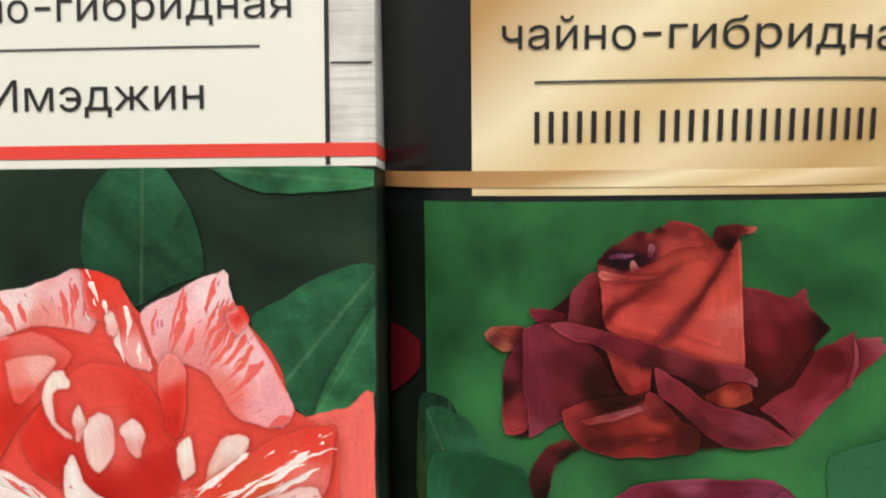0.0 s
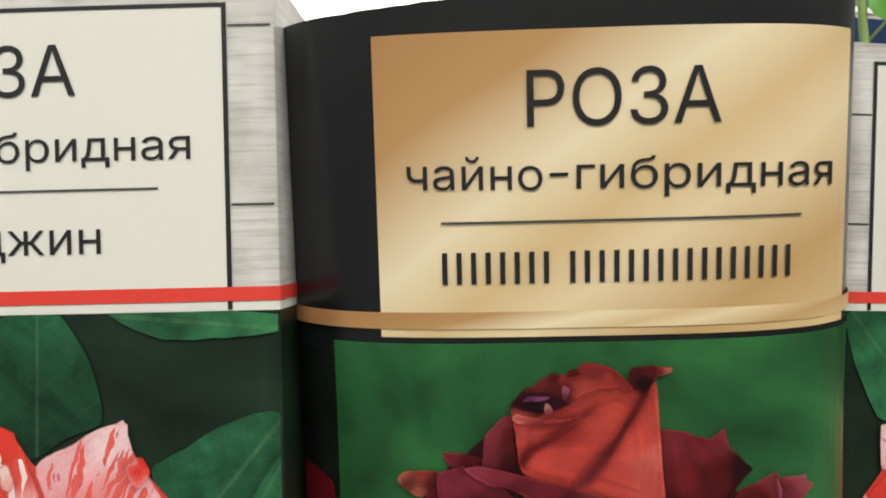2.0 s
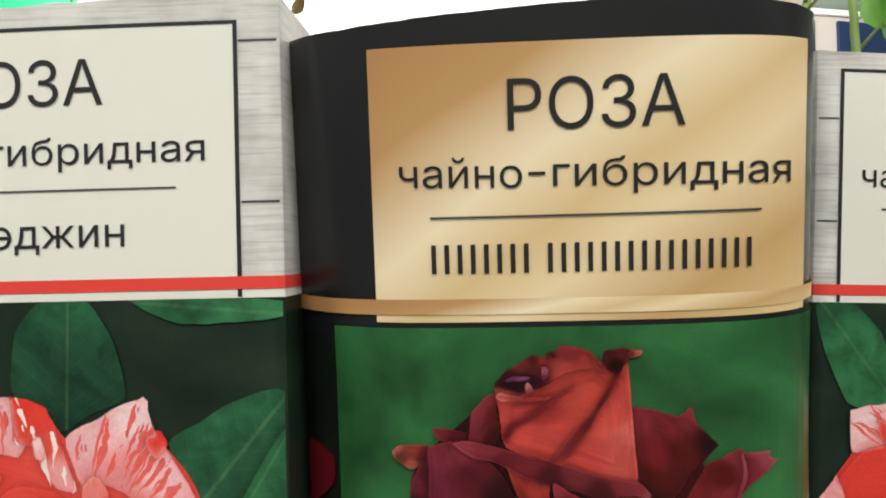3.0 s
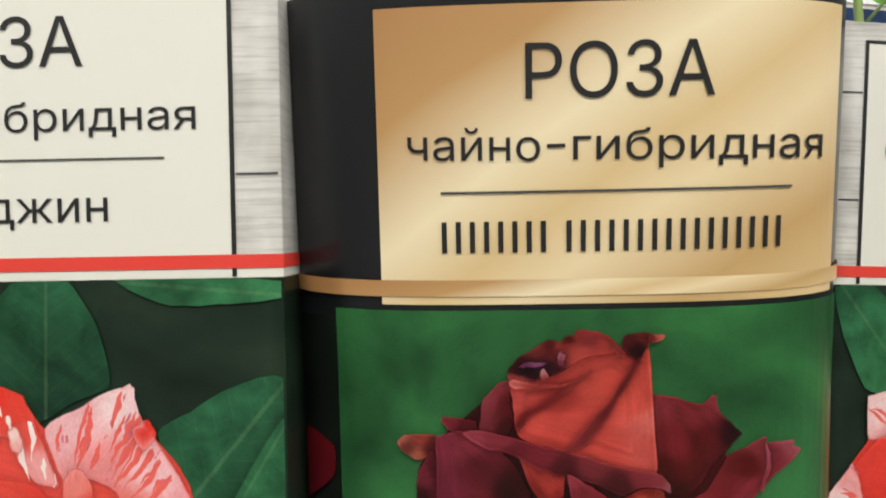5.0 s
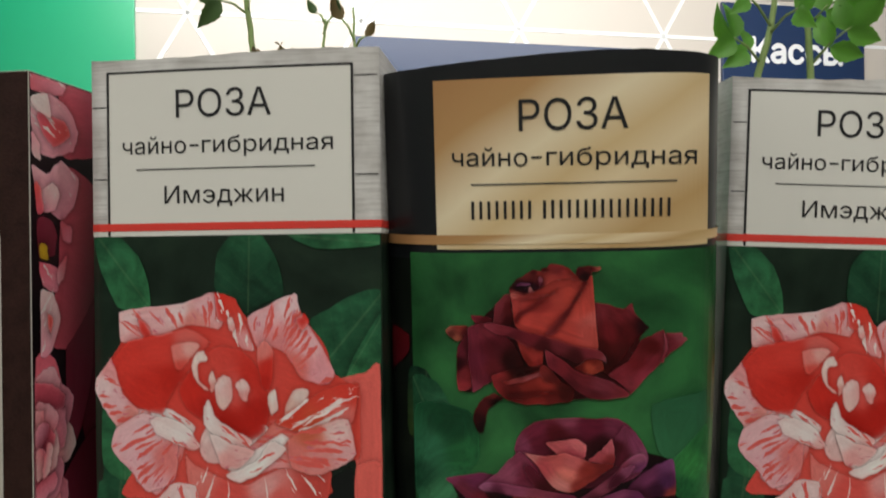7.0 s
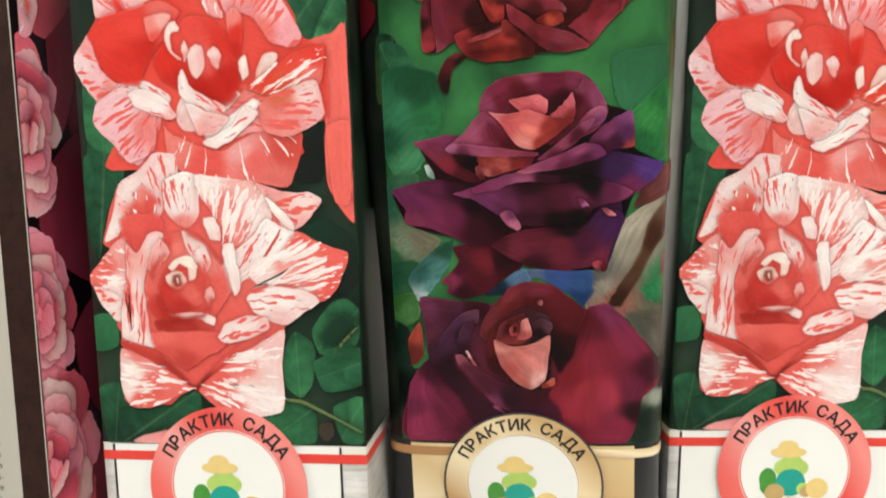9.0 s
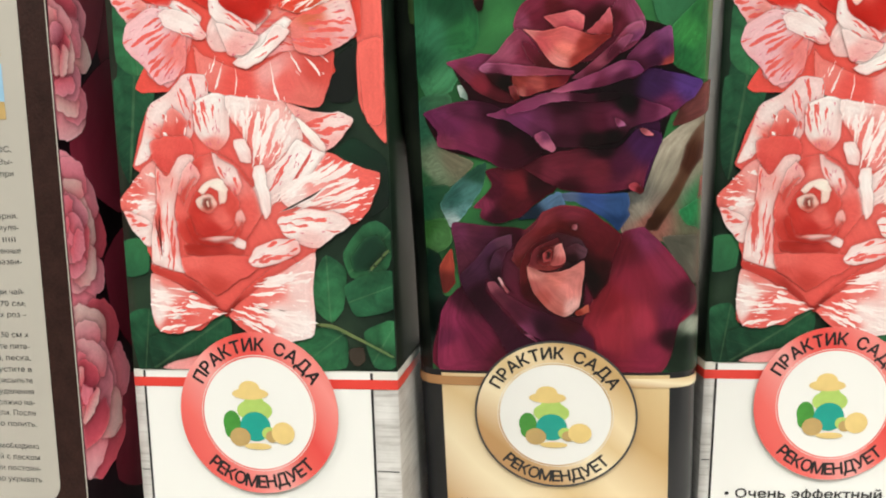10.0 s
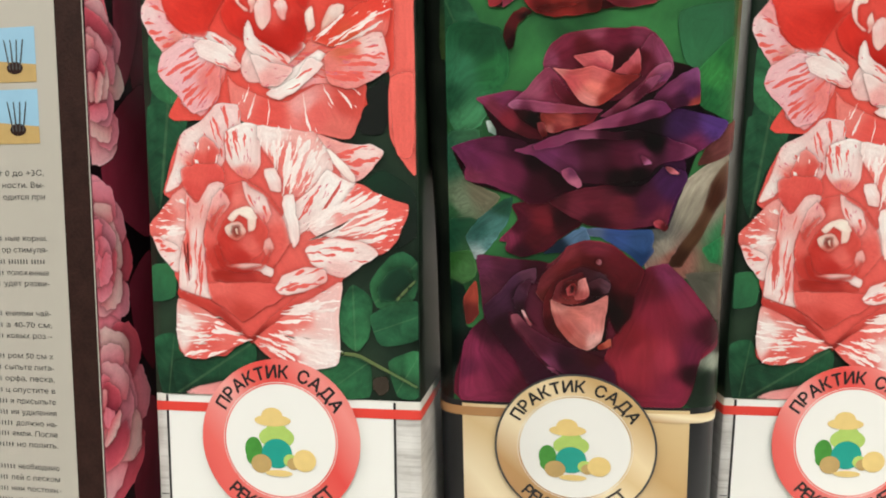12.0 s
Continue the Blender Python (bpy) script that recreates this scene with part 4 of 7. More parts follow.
ink("a_leaf_low", [(11.0, 101.3), (19.6, 105.2), (28.9, 103.6), (28.7, 92.2), (12.7, 91.7)], (28.9, 103.6), (12.7, 92.0), "leaf_d", "leaf", 0, "l")
ink("a_leaf_low", [(29.7, 98.1), (34.4, 99.2), (35.2, 94.7), (32.4, 92.4), (30.0, 94.5)], (30.3, 92.3), (34.4, 99.2), "brown", "brown", 0.0, "w")
ink("a_leaf_low", [(19.4, 106.7), (26.1, 105.8), (44.8, 96.1), (44.7, 95.0), (26.1, 104.3), (19.4, 105.6)], (15.4, 109.5), (44.7, 95.0), "stem", "stem", 0.0, "w")
ink("a_leaf_low", [(37.5, 123.8), (45.7, 131.9), (45.9, 131.0), (38.2, 122.9)], (37.9, 122.9), (45.7, 131.9), "stem", "stem", 0.0, "w")
ink("a_leaf_low", [(27.2, 159.3), (34.5, 164.5), (44.3, 157.4), (44.6, 143.4), (37.7, 139.8), (41.5, 150.4)], (49.3, 145.7), (27.2, 159.3), "black", "leaf_k", 0.0, "w")
ink("a_leaf_low", [(36.7, 192.1), (45.3, 198.6), (45.6, 162.6), (40.8, 166.2), (36.5, 174.9)], (36.6, 158.9), (45.3, 198.6), "coral", "coral", 0.0, "w")
ink("a_leaf_low", [(38.3, 177.5), (45.4, 180.7), (45.4, 179.0), (40.9, 176.2), (44.4, 169.6), (39.1, 174.0)], (40.2, 182.8), (44.4, 169.6), "coral_d", "black", 0.0, "w")
ink("a_leaf_low", [(-34.4, 90.0), (-31.3, 93.4), (-20.2, 96.2), (-14.2, 99.0), (-6.3, 99.8), (-4.6, 91.0)], (-2.8, 99.8), (-34.4, 90.0), "coral", "pink", 0.5, "w")
ink("a_leaf_low", [(-20.2, 96.2), (-14.1, 99.6), (-6.3, 100.4), (-6.4, 96.6), (-16.3, 94.4)], (-5.2, 98.7), (-20.2, 96.2), "white", "pale", 0.3, "r")
# a rose two
petal("a_rose_two", [(-44.2, 147.0), (-37.5, 155.4), (-39.3, 158.1), (-35.9, 169.1), (-32.6, 176.3), (-24.6, 181.5), (-19.6, 185.8), (-12.9, 184.8), (-12.2, 179.4), (-1.8, 177.8), (13.0, 176.2), (22.1, 172.5), (30.2, 171.5), (34.4, 169.7), (31.0, 164.5), (25.5, 160.2), (32.7, 156.6), (41.6, 153.1), (40.7, 147.8), (37.9, 141.6), (32.4, 138.1), (23.1, 132.6), (20.3, 129.0), (19.1, 118.1), (18.8, 103.5), (10.2, 100.4), (5.4, 99.4), (-0.2, 102.9), (-11.6, 110.1), (-19.7, 104.3), (-29.6, 103.6), (-35.9, 105.8), (-35.1, 117.1), (-35.1, 126.5), (-37.4, 134.0), (-43.0, 141.5)], [(-17.5, 165.2, "e66a62"), (20.1, 164.7, "e87a72"), (-29.4, 109.7, "e46860"), (-5.8, 110.2, "e0645c")], "w")
petal("a_rose_two", [(-36.0, 165.4), (-32.6, 176.3), (-24.6, 181.5), (-19.6, 186.2), (-12.5, 185.5), (-11.8, 179.4), (-17.1, 176.0), (-17.4, 167.9), (-20.4, 165.2), (-29.1, 165.3), (-33.7, 159.9), (-38.7, 157.8)], [(-28.8, 174.4, "f2e0dc"), (-16.8, 182.2, "f0d4d2"), (-20.1, 172.4, "eecac8"), (-35.1, 163.6, "f4e8e4"), (-27.1, 167.1, "e68078")], "r", 0.5, (-17.7, 159.8), (-28.5, 179.8))
petal("a_rose_two", [(-29.1, 166.8), (-26.8, 174.4), (-23.8, 176.1), (-19.2, 171.5), (-20.3, 167.0), (-25.2, 165.3)], [(-25.9, 173.4, "e88a82"), (-21.2, 168.8, "da5c54"), (-27.1, 168.0, "e0665e")], "w", 0.3, (-24.3, 163.5), (-24.8, 176.1))
petal("a_rose_two", [(-17.1, 176.9), (-12.2, 179.8), (-5.9, 178.8), (-5.2, 166.8), (-9.9, 161.5), (-15.6, 165.2), (-17.4, 168.8)], [(-11.3, 177.6, "f4ece8"), (-13.5, 168.7, "f0e2de"), (-7.7, 170.4, "f2dcd8"), (-11.8, 163.7, "e89088")], "r", 0.35, (-10.1, 157.0), (-11.2, 179.0))
petal("a_rose_two", [(-6.5, 178.8), (5.7, 177.3), (13.4, 176.2), (17.0, 171.8), (18.6, 164.7), (12.6, 157.7), (5.0, 156.0), (-0.3, 165.0), (-5.4, 172.2)], [(-1.9, 176.5, "f2e4e0"), (1.7, 168.5, "e8827a"), (11.1, 173.6, "eeb8b2"), (8.9, 161.3, "ea908a"), (14.6, 164.8, "f2dcd8")], "w", 0.8, (-0.7, 152.4), (5.6, 176.9))
petal("a_rose_two", [(12.7, 176.2), (22.1, 172.9), (30.3, 172.2), (34.7, 170.2), (31.0, 164.5), (25.1, 159.9), (21.8, 160.3), (18.4, 168.2)], [(20.3, 172.1, "ecaaa4"), (29.3, 169.8, "f2d8d4"), (23.8, 164.6, "f0c8c4"), (27.3, 161.9, "eeb4b0")], "r", 0.6, (12.8, 166.5), (33.8, 169.7))
petal("a_rose_two", [(16.2, 171.2), (18.4, 170.3), (24.5, 164.1), (25.9, 160.4), (22.8, 161.1), (18.3, 166.5)], [(18.4, 168.2, "f8f4ee"), (24.1, 162.5, "f2e4de")], "w")
petal("a_rose_two", [(-0.9, 147.0), (5.0, 154.2), (11.7, 159.5), (16.4, 164.7), (22.2, 161.1), (25.9, 159.9), (19.8, 152.3), (12.3, 148.8), (6.6, 143.4), (0.8, 139.7)], [(12.6, 157.7, "f4e8e4"), (18.1, 159.4, "f6eeea"), (6.7, 148.8, "f0dcd8"), (2.8, 143.4, "eec0bc")], "r", 0.3, (0.8, 139.7), (20.1, 162.9))
petal("a_rose_two", [(9.5, 147.9), (19.9, 153.2), (25.9, 160.2), (32.7, 157.0), (42.3, 153.2), (41.0, 147.8), (38.2, 141.6), (32.7, 137.7), (23.3, 143.4), (12.2, 143.4)], [(27.2, 156.7, "e87068"), (38.0, 152.2, "e86e66"), (36.1, 145.2, "e66a62"), (23.4, 148.7, "eca09a"), (14.2, 147.0, "f2d8d4"), (30.7, 148.7, "e67a72")], "w", 0.9, (4.6, 139.8), (40.7, 151.3))
petal("a_rose_two", [(8.4, 139.8), (17.8, 143.0), (28.8, 141.6), (32.7, 138.1), (26.8, 134.1), (21.6, 130.5), (15.7, 131.7), (11.0, 134.4)], [(12.1, 138.0, "f4ece8"), (21.4, 139.8, "f4e8e4"), (28.7, 138.4, "f0dcd8"), (19.4, 132.6, "eec8c4")], "r", 0.3, (6.4, 137.9), (30.6, 138.9))
petal("a_rose_two", [(-44.6, 147.0), (-37.4, 155.7), (-31.3, 159.9), (-31.9, 147.0), (-33.8, 137.8), (-38.1, 139.6), (-43.4, 142.4)], [(-39.6, 150.7, "e6726a"), (-41.8, 146.1, "e87a72"), (-33.5, 156.2, "eca8a2"), (-35.0, 143.3, "f0d4d0")], "w", 0.7, (-26.9, 147.0), (-43.8, 147.0))
petal("a_rose_two", [(-43.9, 144.3), (-38.0, 142.4), (-34.1, 139.6), (-34.9, 131.8), (-37.8, 133.6), (-41.6, 138.3)], [(-41.0, 141.5, "f0d0cc"), (-36.3, 135.9, "f2e0dc")], "r", 0.5, (-32.2, 139.6), (-42.1, 139.6))
petal("a_rose_two", [(-33.1, 165.4), (-28.1, 167.1), (-19.4, 167.0), (-17.6, 161.6), (-23.7, 154.3), (-29.5, 156.2), (-32.3, 159.9)], [(-27.3, 163.5, "e4665e"), (-20.5, 163.4, "e0605a"), (-29.4, 158.0, "dc5c56")], "w")
petal("a_rose_two", [(-31.4, 158.1), (-27.6, 154.4), (-23.9, 159.8), (-20.5, 161.6), (-17.7, 159.8), (-22.8, 152.5), (-25.6, 145.2), (-25.3, 137.8), (-24.7, 128.5), (-23.9, 123.0), (-32.7, 125.6), (-35.1, 127.1), (-34.2, 137.8), (-31.9, 147.0)], [(-29.7, 152.5, "ecb0aa"), (-29.0, 143.3, "f2dcd8"), (-30.5, 132.2, "f4e8e4"), (-25.8, 124.8, "f2e0dc"), (-21.6, 158.9, "f0d0cc"), (-26.5, 132.2, "eebab6"), (-32.0, 143.3, "e88880")], "r", 0.25, (-29.8, 122.9), (-28.5, 156.2))
petal("a_rose_two", [(-25.3, 137.8), (-25.6, 145.2), (-22.8, 152.5), (-17.7, 159.8), (-9.9, 161.5), (-4.3, 157.8), (1.1, 150.6), (3.7, 141.6), (0.7, 137.0), (-3.2, 132.4), (-11.0, 130.5), (-18.8, 129.5), (-23.5, 134.1)], [(-22.0, 147.0, "e47068"), (-14.0, 156.1, "e88078"), (-4.5, 152.4, "ea8a84"), (-1.0, 141.5, "e26a62"), (-12.5, 141.5, "dc5c54"), (-20.6, 134.1, "c84840"), (-10.9, 132.4, "d2544c"), (-16.8, 157.0, "d85a52")], "w")
petal("a_rose_two", [(-11.9, 161.5), (-9.0, 159.7), (-4.4, 156.9), (-2.3, 150.6), (-4.7, 147.5), (-10.2, 154.3)], [(-10.0, 159.7, "f0d2ce"), (-5.4, 154.2, "f2dcd8"), (-4.6, 148.8, "e89a94")], "r", 0.4, (-4.7, 147.0), (-10.0, 160.6))
petal("a_rose_two", [(-4.5, 165.0), (-0.7, 165.7), (1.4, 161.4), (0.8, 157.8), (-2.4, 158.3), (-4.2, 162.3)], [(-2.3, 163.2, "f4e8e4"), (-0.5, 159.2, "f0d8d4")], "w")
petal("a_rose_two", [(1.9, 156.9), (5.1, 157.2), (6.2, 150.6), (7.1, 143.4), (4.6, 139.4), (2.9, 147.0), (1.2, 153.3)], [(3.5, 154.2, "f4ece8"), (5.6, 142.5, "f2e0dc")], "w")
petal("a_rose_two", [(-22.7, 155.2), (-19.3, 159.2), (-16.0, 154.3), (-19.0, 150.7), (-22.0, 146.6), (-24.3, 149.4)], [(-19.4, 156.1, "eeb0ac"), (-22.0, 148.8, "e89088")], "r", 0.3, (-21.1, 146.1), (-19.3, 158.9))
petal("a_rose_two", [(-21.2, 143.3), (-18.0, 149.8), (-12.1, 152.8), (-6.5, 150.6), (-3.4, 145.2), (-5.9, 137.9), (-12.8, 134.2), (-18.5, 136.0)], [(-19.2, 143.3, "c8443c"), (-12.2, 150.6, "d8564e"), (-5.7, 143.4, "d45850"), (-12.7, 136.9, "bc3c36"), (-9.7, 140.6, "e07068")], "w")
petal("a_rose_two", [(-17.5, 149.4), (-14.5, 152.8), (-9.3, 153.2), (-7.1, 149.7), (-8.2, 145.7), (-10.5, 144.8), (-10.7, 148.8), (-13.2, 150.6), (-15.8, 148.1)], [(-15.1, 151.0, "f2e8dc"), (-9.3, 152.1, "f4ece0"), (-8.9, 146.6, "eed8cc")], "w")
petal("a_rose_two", [(-18.5, 146.6), (-15.2, 148.6), (-12.3, 148.1), (-11.1, 145.2), (-13.5, 142.1), (-16.7, 143.0)], [(-17.2, 146.1, "f0dcd0"), (-12.3, 147.0, "ecc8bc"), (-14.4, 143.0, "d87c70")], "w")
petal("a_rose_two", [(-16.0, 147.0), (-13.3, 147.2), (-12.6, 144.3), (-14.8, 143.2), (-16.3, 144.8)], [(-15.3, 146.1, "8a2c22"), (-13.4, 144.3, "a03c30")], "w")
petal("a_rose_two", [(-15.1, 146.3), (-13.5, 146.3), (-13.8, 144.1), (-14.7, 144.4)], [(-14.7, 145.9, "f0e0d0"), (-14.2, 144.8, "e8c0b0")], "w")
petal("a_rose_two", [(-23.6, 132.3), (-18.7, 132.7), (-9.0, 132.0), (-2.9, 130.2), (-5.2, 128.4), (-14.9, 128.3), (-21.7, 129.1)], [(-20.7, 131.4, "a8362e"), (-11.0, 130.5, "b4403a"), (-5.2, 129.7, "c85048")], "w")
petal("a_rose_two", [(-18.6, 134.5), (-13.7, 134.9), (-6.0, 134.8), (-1.9, 132.6), (-3.1, 130.6), (-8.0, 132.4), (-14.7, 133.4)], [(-17.0, 134.3, "e8948c"), (-10.8, 134.0, "eec4be"), (-3.6, 132.2, "f4e8e4")], "w")
petal("a_rose_two", [(-5.2, 142.4), (-2.9, 143.7), (-1.7, 139.7), (-3.8, 136.6), (-5.5, 139.7)], [(-3.9, 141.5, "eab4ae"), (-4.0, 137.9, "e48c84")], "w")
petal("a_rose_two", [(-22.3, 139.7), (-20.7, 141.5), (-18.5, 135.6), (-12.8, 133.4), (-6.6, 134.6), (-3.4, 139.7), (-2.3, 138.6), (-5.9, 132.8), (-13.8, 131.6), (-20.2, 133.8)], [(-20.7, 139.7, "b83c34"), (-12.8, 132.7, "a4342e"), (-4.0, 137.9, "c04840")], "w")
petal("a_rose_two", [(-23.6, 147.9), (-21.9, 151.0), (-18.3, 154.3), (-17.5, 153.2), (-20.8, 149.6), (-22.5, 145.2)], [(-21.2, 149.8, "c44a42"), (-18.7, 153.6, "d25c54")], "w")
petal("a_rose_two", [(-10.0, 161.1), (-4.3, 158.2), (1.2, 151.5), (0.4, 150.6), (-5.1, 156.8), (-10.0, 159.7)], [(-8.1, 159.7, "d05850"), (-0.7, 152.4, "c64e46")], "w")
petal("a_rose_two", [(-24.7, 128.5), (-18.8, 128.6), (-5.2, 129.1), (2.4, 127.9), (0.3, 123.3), (-5.5, 120.4), (-9.4, 117.6), (-13.4, 115.7), (-19.1, 120.2), (-23.9, 123.0)], [(-20.8, 126.7, "e8746c"), (-9.2, 125.9, "e66c64"), (0.4, 126.1, "e26660"), (-13.3, 117.9, "c44e46"), (-21.0, 122.1, "d65e56")], "w")
petal("a_rose_two", [(-35.1, 126.5), (-30.8, 124.7), (-23.0, 122.0), (-15.3, 115.6), (-10.6, 111.1), (-3.6, 117.7), (4.2, 123.4), (11.8, 127.5), (14.6, 125.7), (4.1, 119.7), (-5.7, 112.1), (-10.1, 108.6), (-13.5, 111.9), (-23.1, 118.3), (-34.8, 123.2)], [(-28.9, 122.9, "c84c44"), (-15.4, 114.7, "a83a34"), (-10.1, 110.1, "862a24"), (0.2, 119.6, "d05850"), (9.9, 126.2, "dc6860")], "w")
petal("a_rose_two", [(-1.8, 126.6), (0.6, 131.0), (8.2, 133.8), (15.1, 133.3), (16.0, 129.5), (9.9, 126.4), (4.2, 124.8), (0.4, 124.8)], [(2.4, 127.9, "f4e8e4"), (10.0, 131.6, "f0dcd8"), (13.8, 130.8, "eec0bc"), (1.5, 129.7, "f2e0dc")], "r", 0.5, (-2.4, 126.0), (15.7, 131.7))
petal("a_rose_two", [(-35.6, 123.2), (-27.0, 120.1), (-19.3, 115.6), (-13.5, 111.9), (-10.7, 109.8), (-17.6, 106.8), (-20.6, 104.8), (-27.6, 103.1), (-33.6, 103.9), (-36.2, 109.5)], [(-32.1, 117.2, "f0d8d4"), (-34.4, 109.6, "f2e0dc"), (-25.4, 109.8, "e66c64"), (-17.5, 109.0, "e87870"), (-29.5, 105.9, "e67068"), (-30.0, 120.1, "e88880")], "w", 0.6, (-10.6, 110.1), (-35.4, 109.6))
petal("a_rose_two", [(-9.7, 109.2), (-3.7, 114.9), (4.1, 120.6), (12.7, 125.3), (20.6, 129.4), (19.5, 118.1), (19.1, 103.1), (10.2, 100.1), (6.4, 99.0), (2.7, 103.0), (-2.2, 102.9)], [(-1.9, 112.2, "e46a62"), (5.9, 117.9, "e8827a"), (7.6, 108.7, "f2dcd8"), (15.3, 118.0, "f0d0cc"), (15.1, 105.2, "f4e8e4"), (11.2, 101.4, "f2e0dc"), (1.7, 104.8, "e26860"), (17.4, 126.3, "f0c8c4")], "w", 0.6, (-9.6, 112.0), (16.9, 103.4))
# g leaf
ink("g_leaf", [(-41.6, 224.3), (-36.1, 224.4), (-31.8, 216.0), (-27.0, 205.5), (-41.8, 203.9)], (-36.1, 224.4), (-36.3, 204.8), "leaf_k", "olive", 0, "l")
ink("g_leaf", [(-50.8, 236.3), (-46.2, 237.0), (-41.5, 234.8), (-41.6, 229.4), (-46.4, 224.1), (-50.9, 218.5)], (-41.8, 240.7), (-50.9, 218.5), "g_red", "g_dark", 0.0, "w")
# g rose one
petal("g_rose_one", [(-26.2, 232.0), (-22.9, 237.6), (-15.2, 244.2), (-10.6, 248.1), (11.7, 251.9), (13.0, 245.1), (21.6, 243.1), (27.2, 238.0), (25.9, 234.1), (31.9, 235.8), (22.7, 219.1), (15.1, 217.0), (6.4, 216.5), (-8.1, 215.8), (-15.0, 223.0), (-21.8, 218.7), (-25.8, 219.6)], [(-20.9, 231.1, "3a1018"), (-6.4, 226.2, "2a0808"), (12.8, 226.2, "3a0e0e"), (22.1, 231.2, "4a1418")])
petal("g_rose_one", [(12.5, 245.1), (16.7, 244.9), (21.1, 243.6), (23.8, 245.5), (24.5, 242.0), (27.6, 239.0), (28.5, 237.8), (26.8, 236.3), (24.0, 233.2), (21.3, 229.2), (16.7, 224.2), (14.7, 226.2), (14.0, 232.3)], [(13.9, 244.1, "7e3038"), (19.7, 242.6, "74282e"), (23.9, 244.8, "80323a"), (27.7, 238.0, "2a0c12"), (21.9, 236.2, "54161a"), (17.1, 236.2, "6c2026"), (16.6, 227.3, "3c0e0c"), (21.2, 231.2, "4e1618"), (15.2, 232.3, "4a1212")])
petal("g_rose_one", [(-22.1, 241.7), (-16.2, 241.2), (-16.1, 239.0), (-20.9, 239.0)], [(-21.4, 241.2, "742834"), (-17.1, 239.7, "541820")])
petal("g_rose_one", [(-29.8, 236.9), (-28.2, 238.2), (-22.9, 238.6), (-23.0, 235.1), (-26.2, 233.8), (-28.7, 234.9)], [(-29.2, 237.4, "a05c4c"), (-25.7, 238.1, "8a3c34"), (-23.8, 236.1, "5a1e20"), (-26.2, 234.2, "9c5846"), (-28.2, 236.0, "64302a")])
petal("g_rose_one", [(-26.7, 226.8), (-26.2, 232.0), (-23.3, 236.1), (-22.6, 226.0), (-22.3, 219.8), (-26.3, 218.8)], [(-25.3, 231.0, "6c2634"), (-23.8, 223.9, "7e2c32"), (-24.8, 219.5, "98363c"), (-26.4, 226.9, "320c14"), (-23.0, 232.1, "521822")])
petal("g_rose_one", [(-23.3, 236.1), (-22.9, 238.1), (-19.0, 239.4), (-16.1, 238.7), (-10.3, 233.8), (-6.9, 227.2), (-8.3, 225.1), (-15.0, 224.0), (-16.0, 222.0), (-19.4, 219.8), (-22.3, 217.9), (-22.3, 221.8), (-23.0, 227.0)], [(-22.3, 236.1, "7a2e3e"), (-17.1, 237.4, "7e303c"), (-16.1, 232.2, "5a1c26"), (-10.2, 228.2, "300c0e"), (-20.9, 228.0, "70283a"), (-21.6, 220.3, "843a4a"), (-16.0, 225.6, "6e242c"), (-8.3, 226.7, "3a0e10"), (-19.4, 222.9, "6a2634")])
petal("g_rose_one", [(16.7, 224.2), (22.3, 228.2), (25.9, 234.1), (29.8, 235.9), (32.8, 237.5), (33.1, 236.0), (38.5, 236.1), (38.0, 234.9), (39.7, 233.7), (35.4, 230.6), (31.3, 226.9), (27.4, 223.0), (23.3, 218.0), (22.2, 219.1), (20.7, 221.1)], [(18.6, 223.7, "802e38"), (25.3, 227.1, "702228"), (31.9, 235.8, "7e323a"), (37.4, 235.4, "8a444e"), (34.2, 232.2, "762c36"), (29.5, 232.0, "561618"), (27.4, 224.0, "903846"), (23.2, 218.9, "84343e"), (30.2, 228.0, "7c2c36")])
petal("g_rose_one", [(32.3, 236.0), (33.1, 236.0), (33.8, 231.7), (32.3, 226.8), (31.7, 227.9), (32.7, 231.8)], [(32.7, 235.3, "8e4854"), (32.3, 227.3, "7e343e")])
petal("g_rose_one", [(-15.9, 218.3), (-13.0, 216.8), (-14.9, 215.2), (-17.4, 213.1), (-18.3, 209.3), (-18.8, 206.1), (-20.8, 206.1), (-22.3, 210.3), (-21.3, 213.5), (-18.9, 216.7)], [(-15.9, 217.3, "6a2828"), (-18.8, 214.1, "561c20"), (-21.3, 209.8, "3a1214"), (-15.4, 215.9, "1a0606"), (-19.8, 208.2, "24080c")])
petal("g_rose_one", [(-16.5, 223.5), (-11.2, 225.6), (-2.5, 226.7), (3.4, 222.1), (7.3, 220.1), (6.5, 215.9), (-1.3, 215.0), (-8.1, 215.0), (-13.0, 216.8), (-15.5, 219.9)], [(-15.0, 222.5, "8e3234"), (-6.2, 220.5, "8e302a"), (-10.1, 218.4, "661e1e"), (-0.5, 222.1, "9e3a32"), (-3.2, 216.7, "822a26"), (4.5, 218.0, "461412"), (-8.3, 225.5, "320a0a"), (1.6, 216.9, "6a2220")])
petal("g_rose_one", [(-14.0, 221.8), (-10.2, 222.5), (-2.5, 224.8), (-1.5, 223.9), (-7.7, 221.5), (-12.1, 220.8)], [(-12.1, 221.5, "80302e"), (-4.4, 223.9, "a4585c"), (-10.1, 222.0, "944444")])
petal("g_rose_one", [(-9.2, 223.7), (-2.5, 226.4), (-1.3, 225.8), (-7.7, 223.1)], [(-8.7, 223.5, "2a0808"), (-2.5, 226.0, "1c0506")])
petal("g_rose_one", [(-12.0, 217.9), (-5.2, 219.0), (1.6, 218.5), (-4.2, 217.4), (-10.0, 216.3)], [(-11.0, 217.4, "4a1414"), (-4.2, 218.1, "5a1a18"), (0.6, 218.3, "7a2824")])
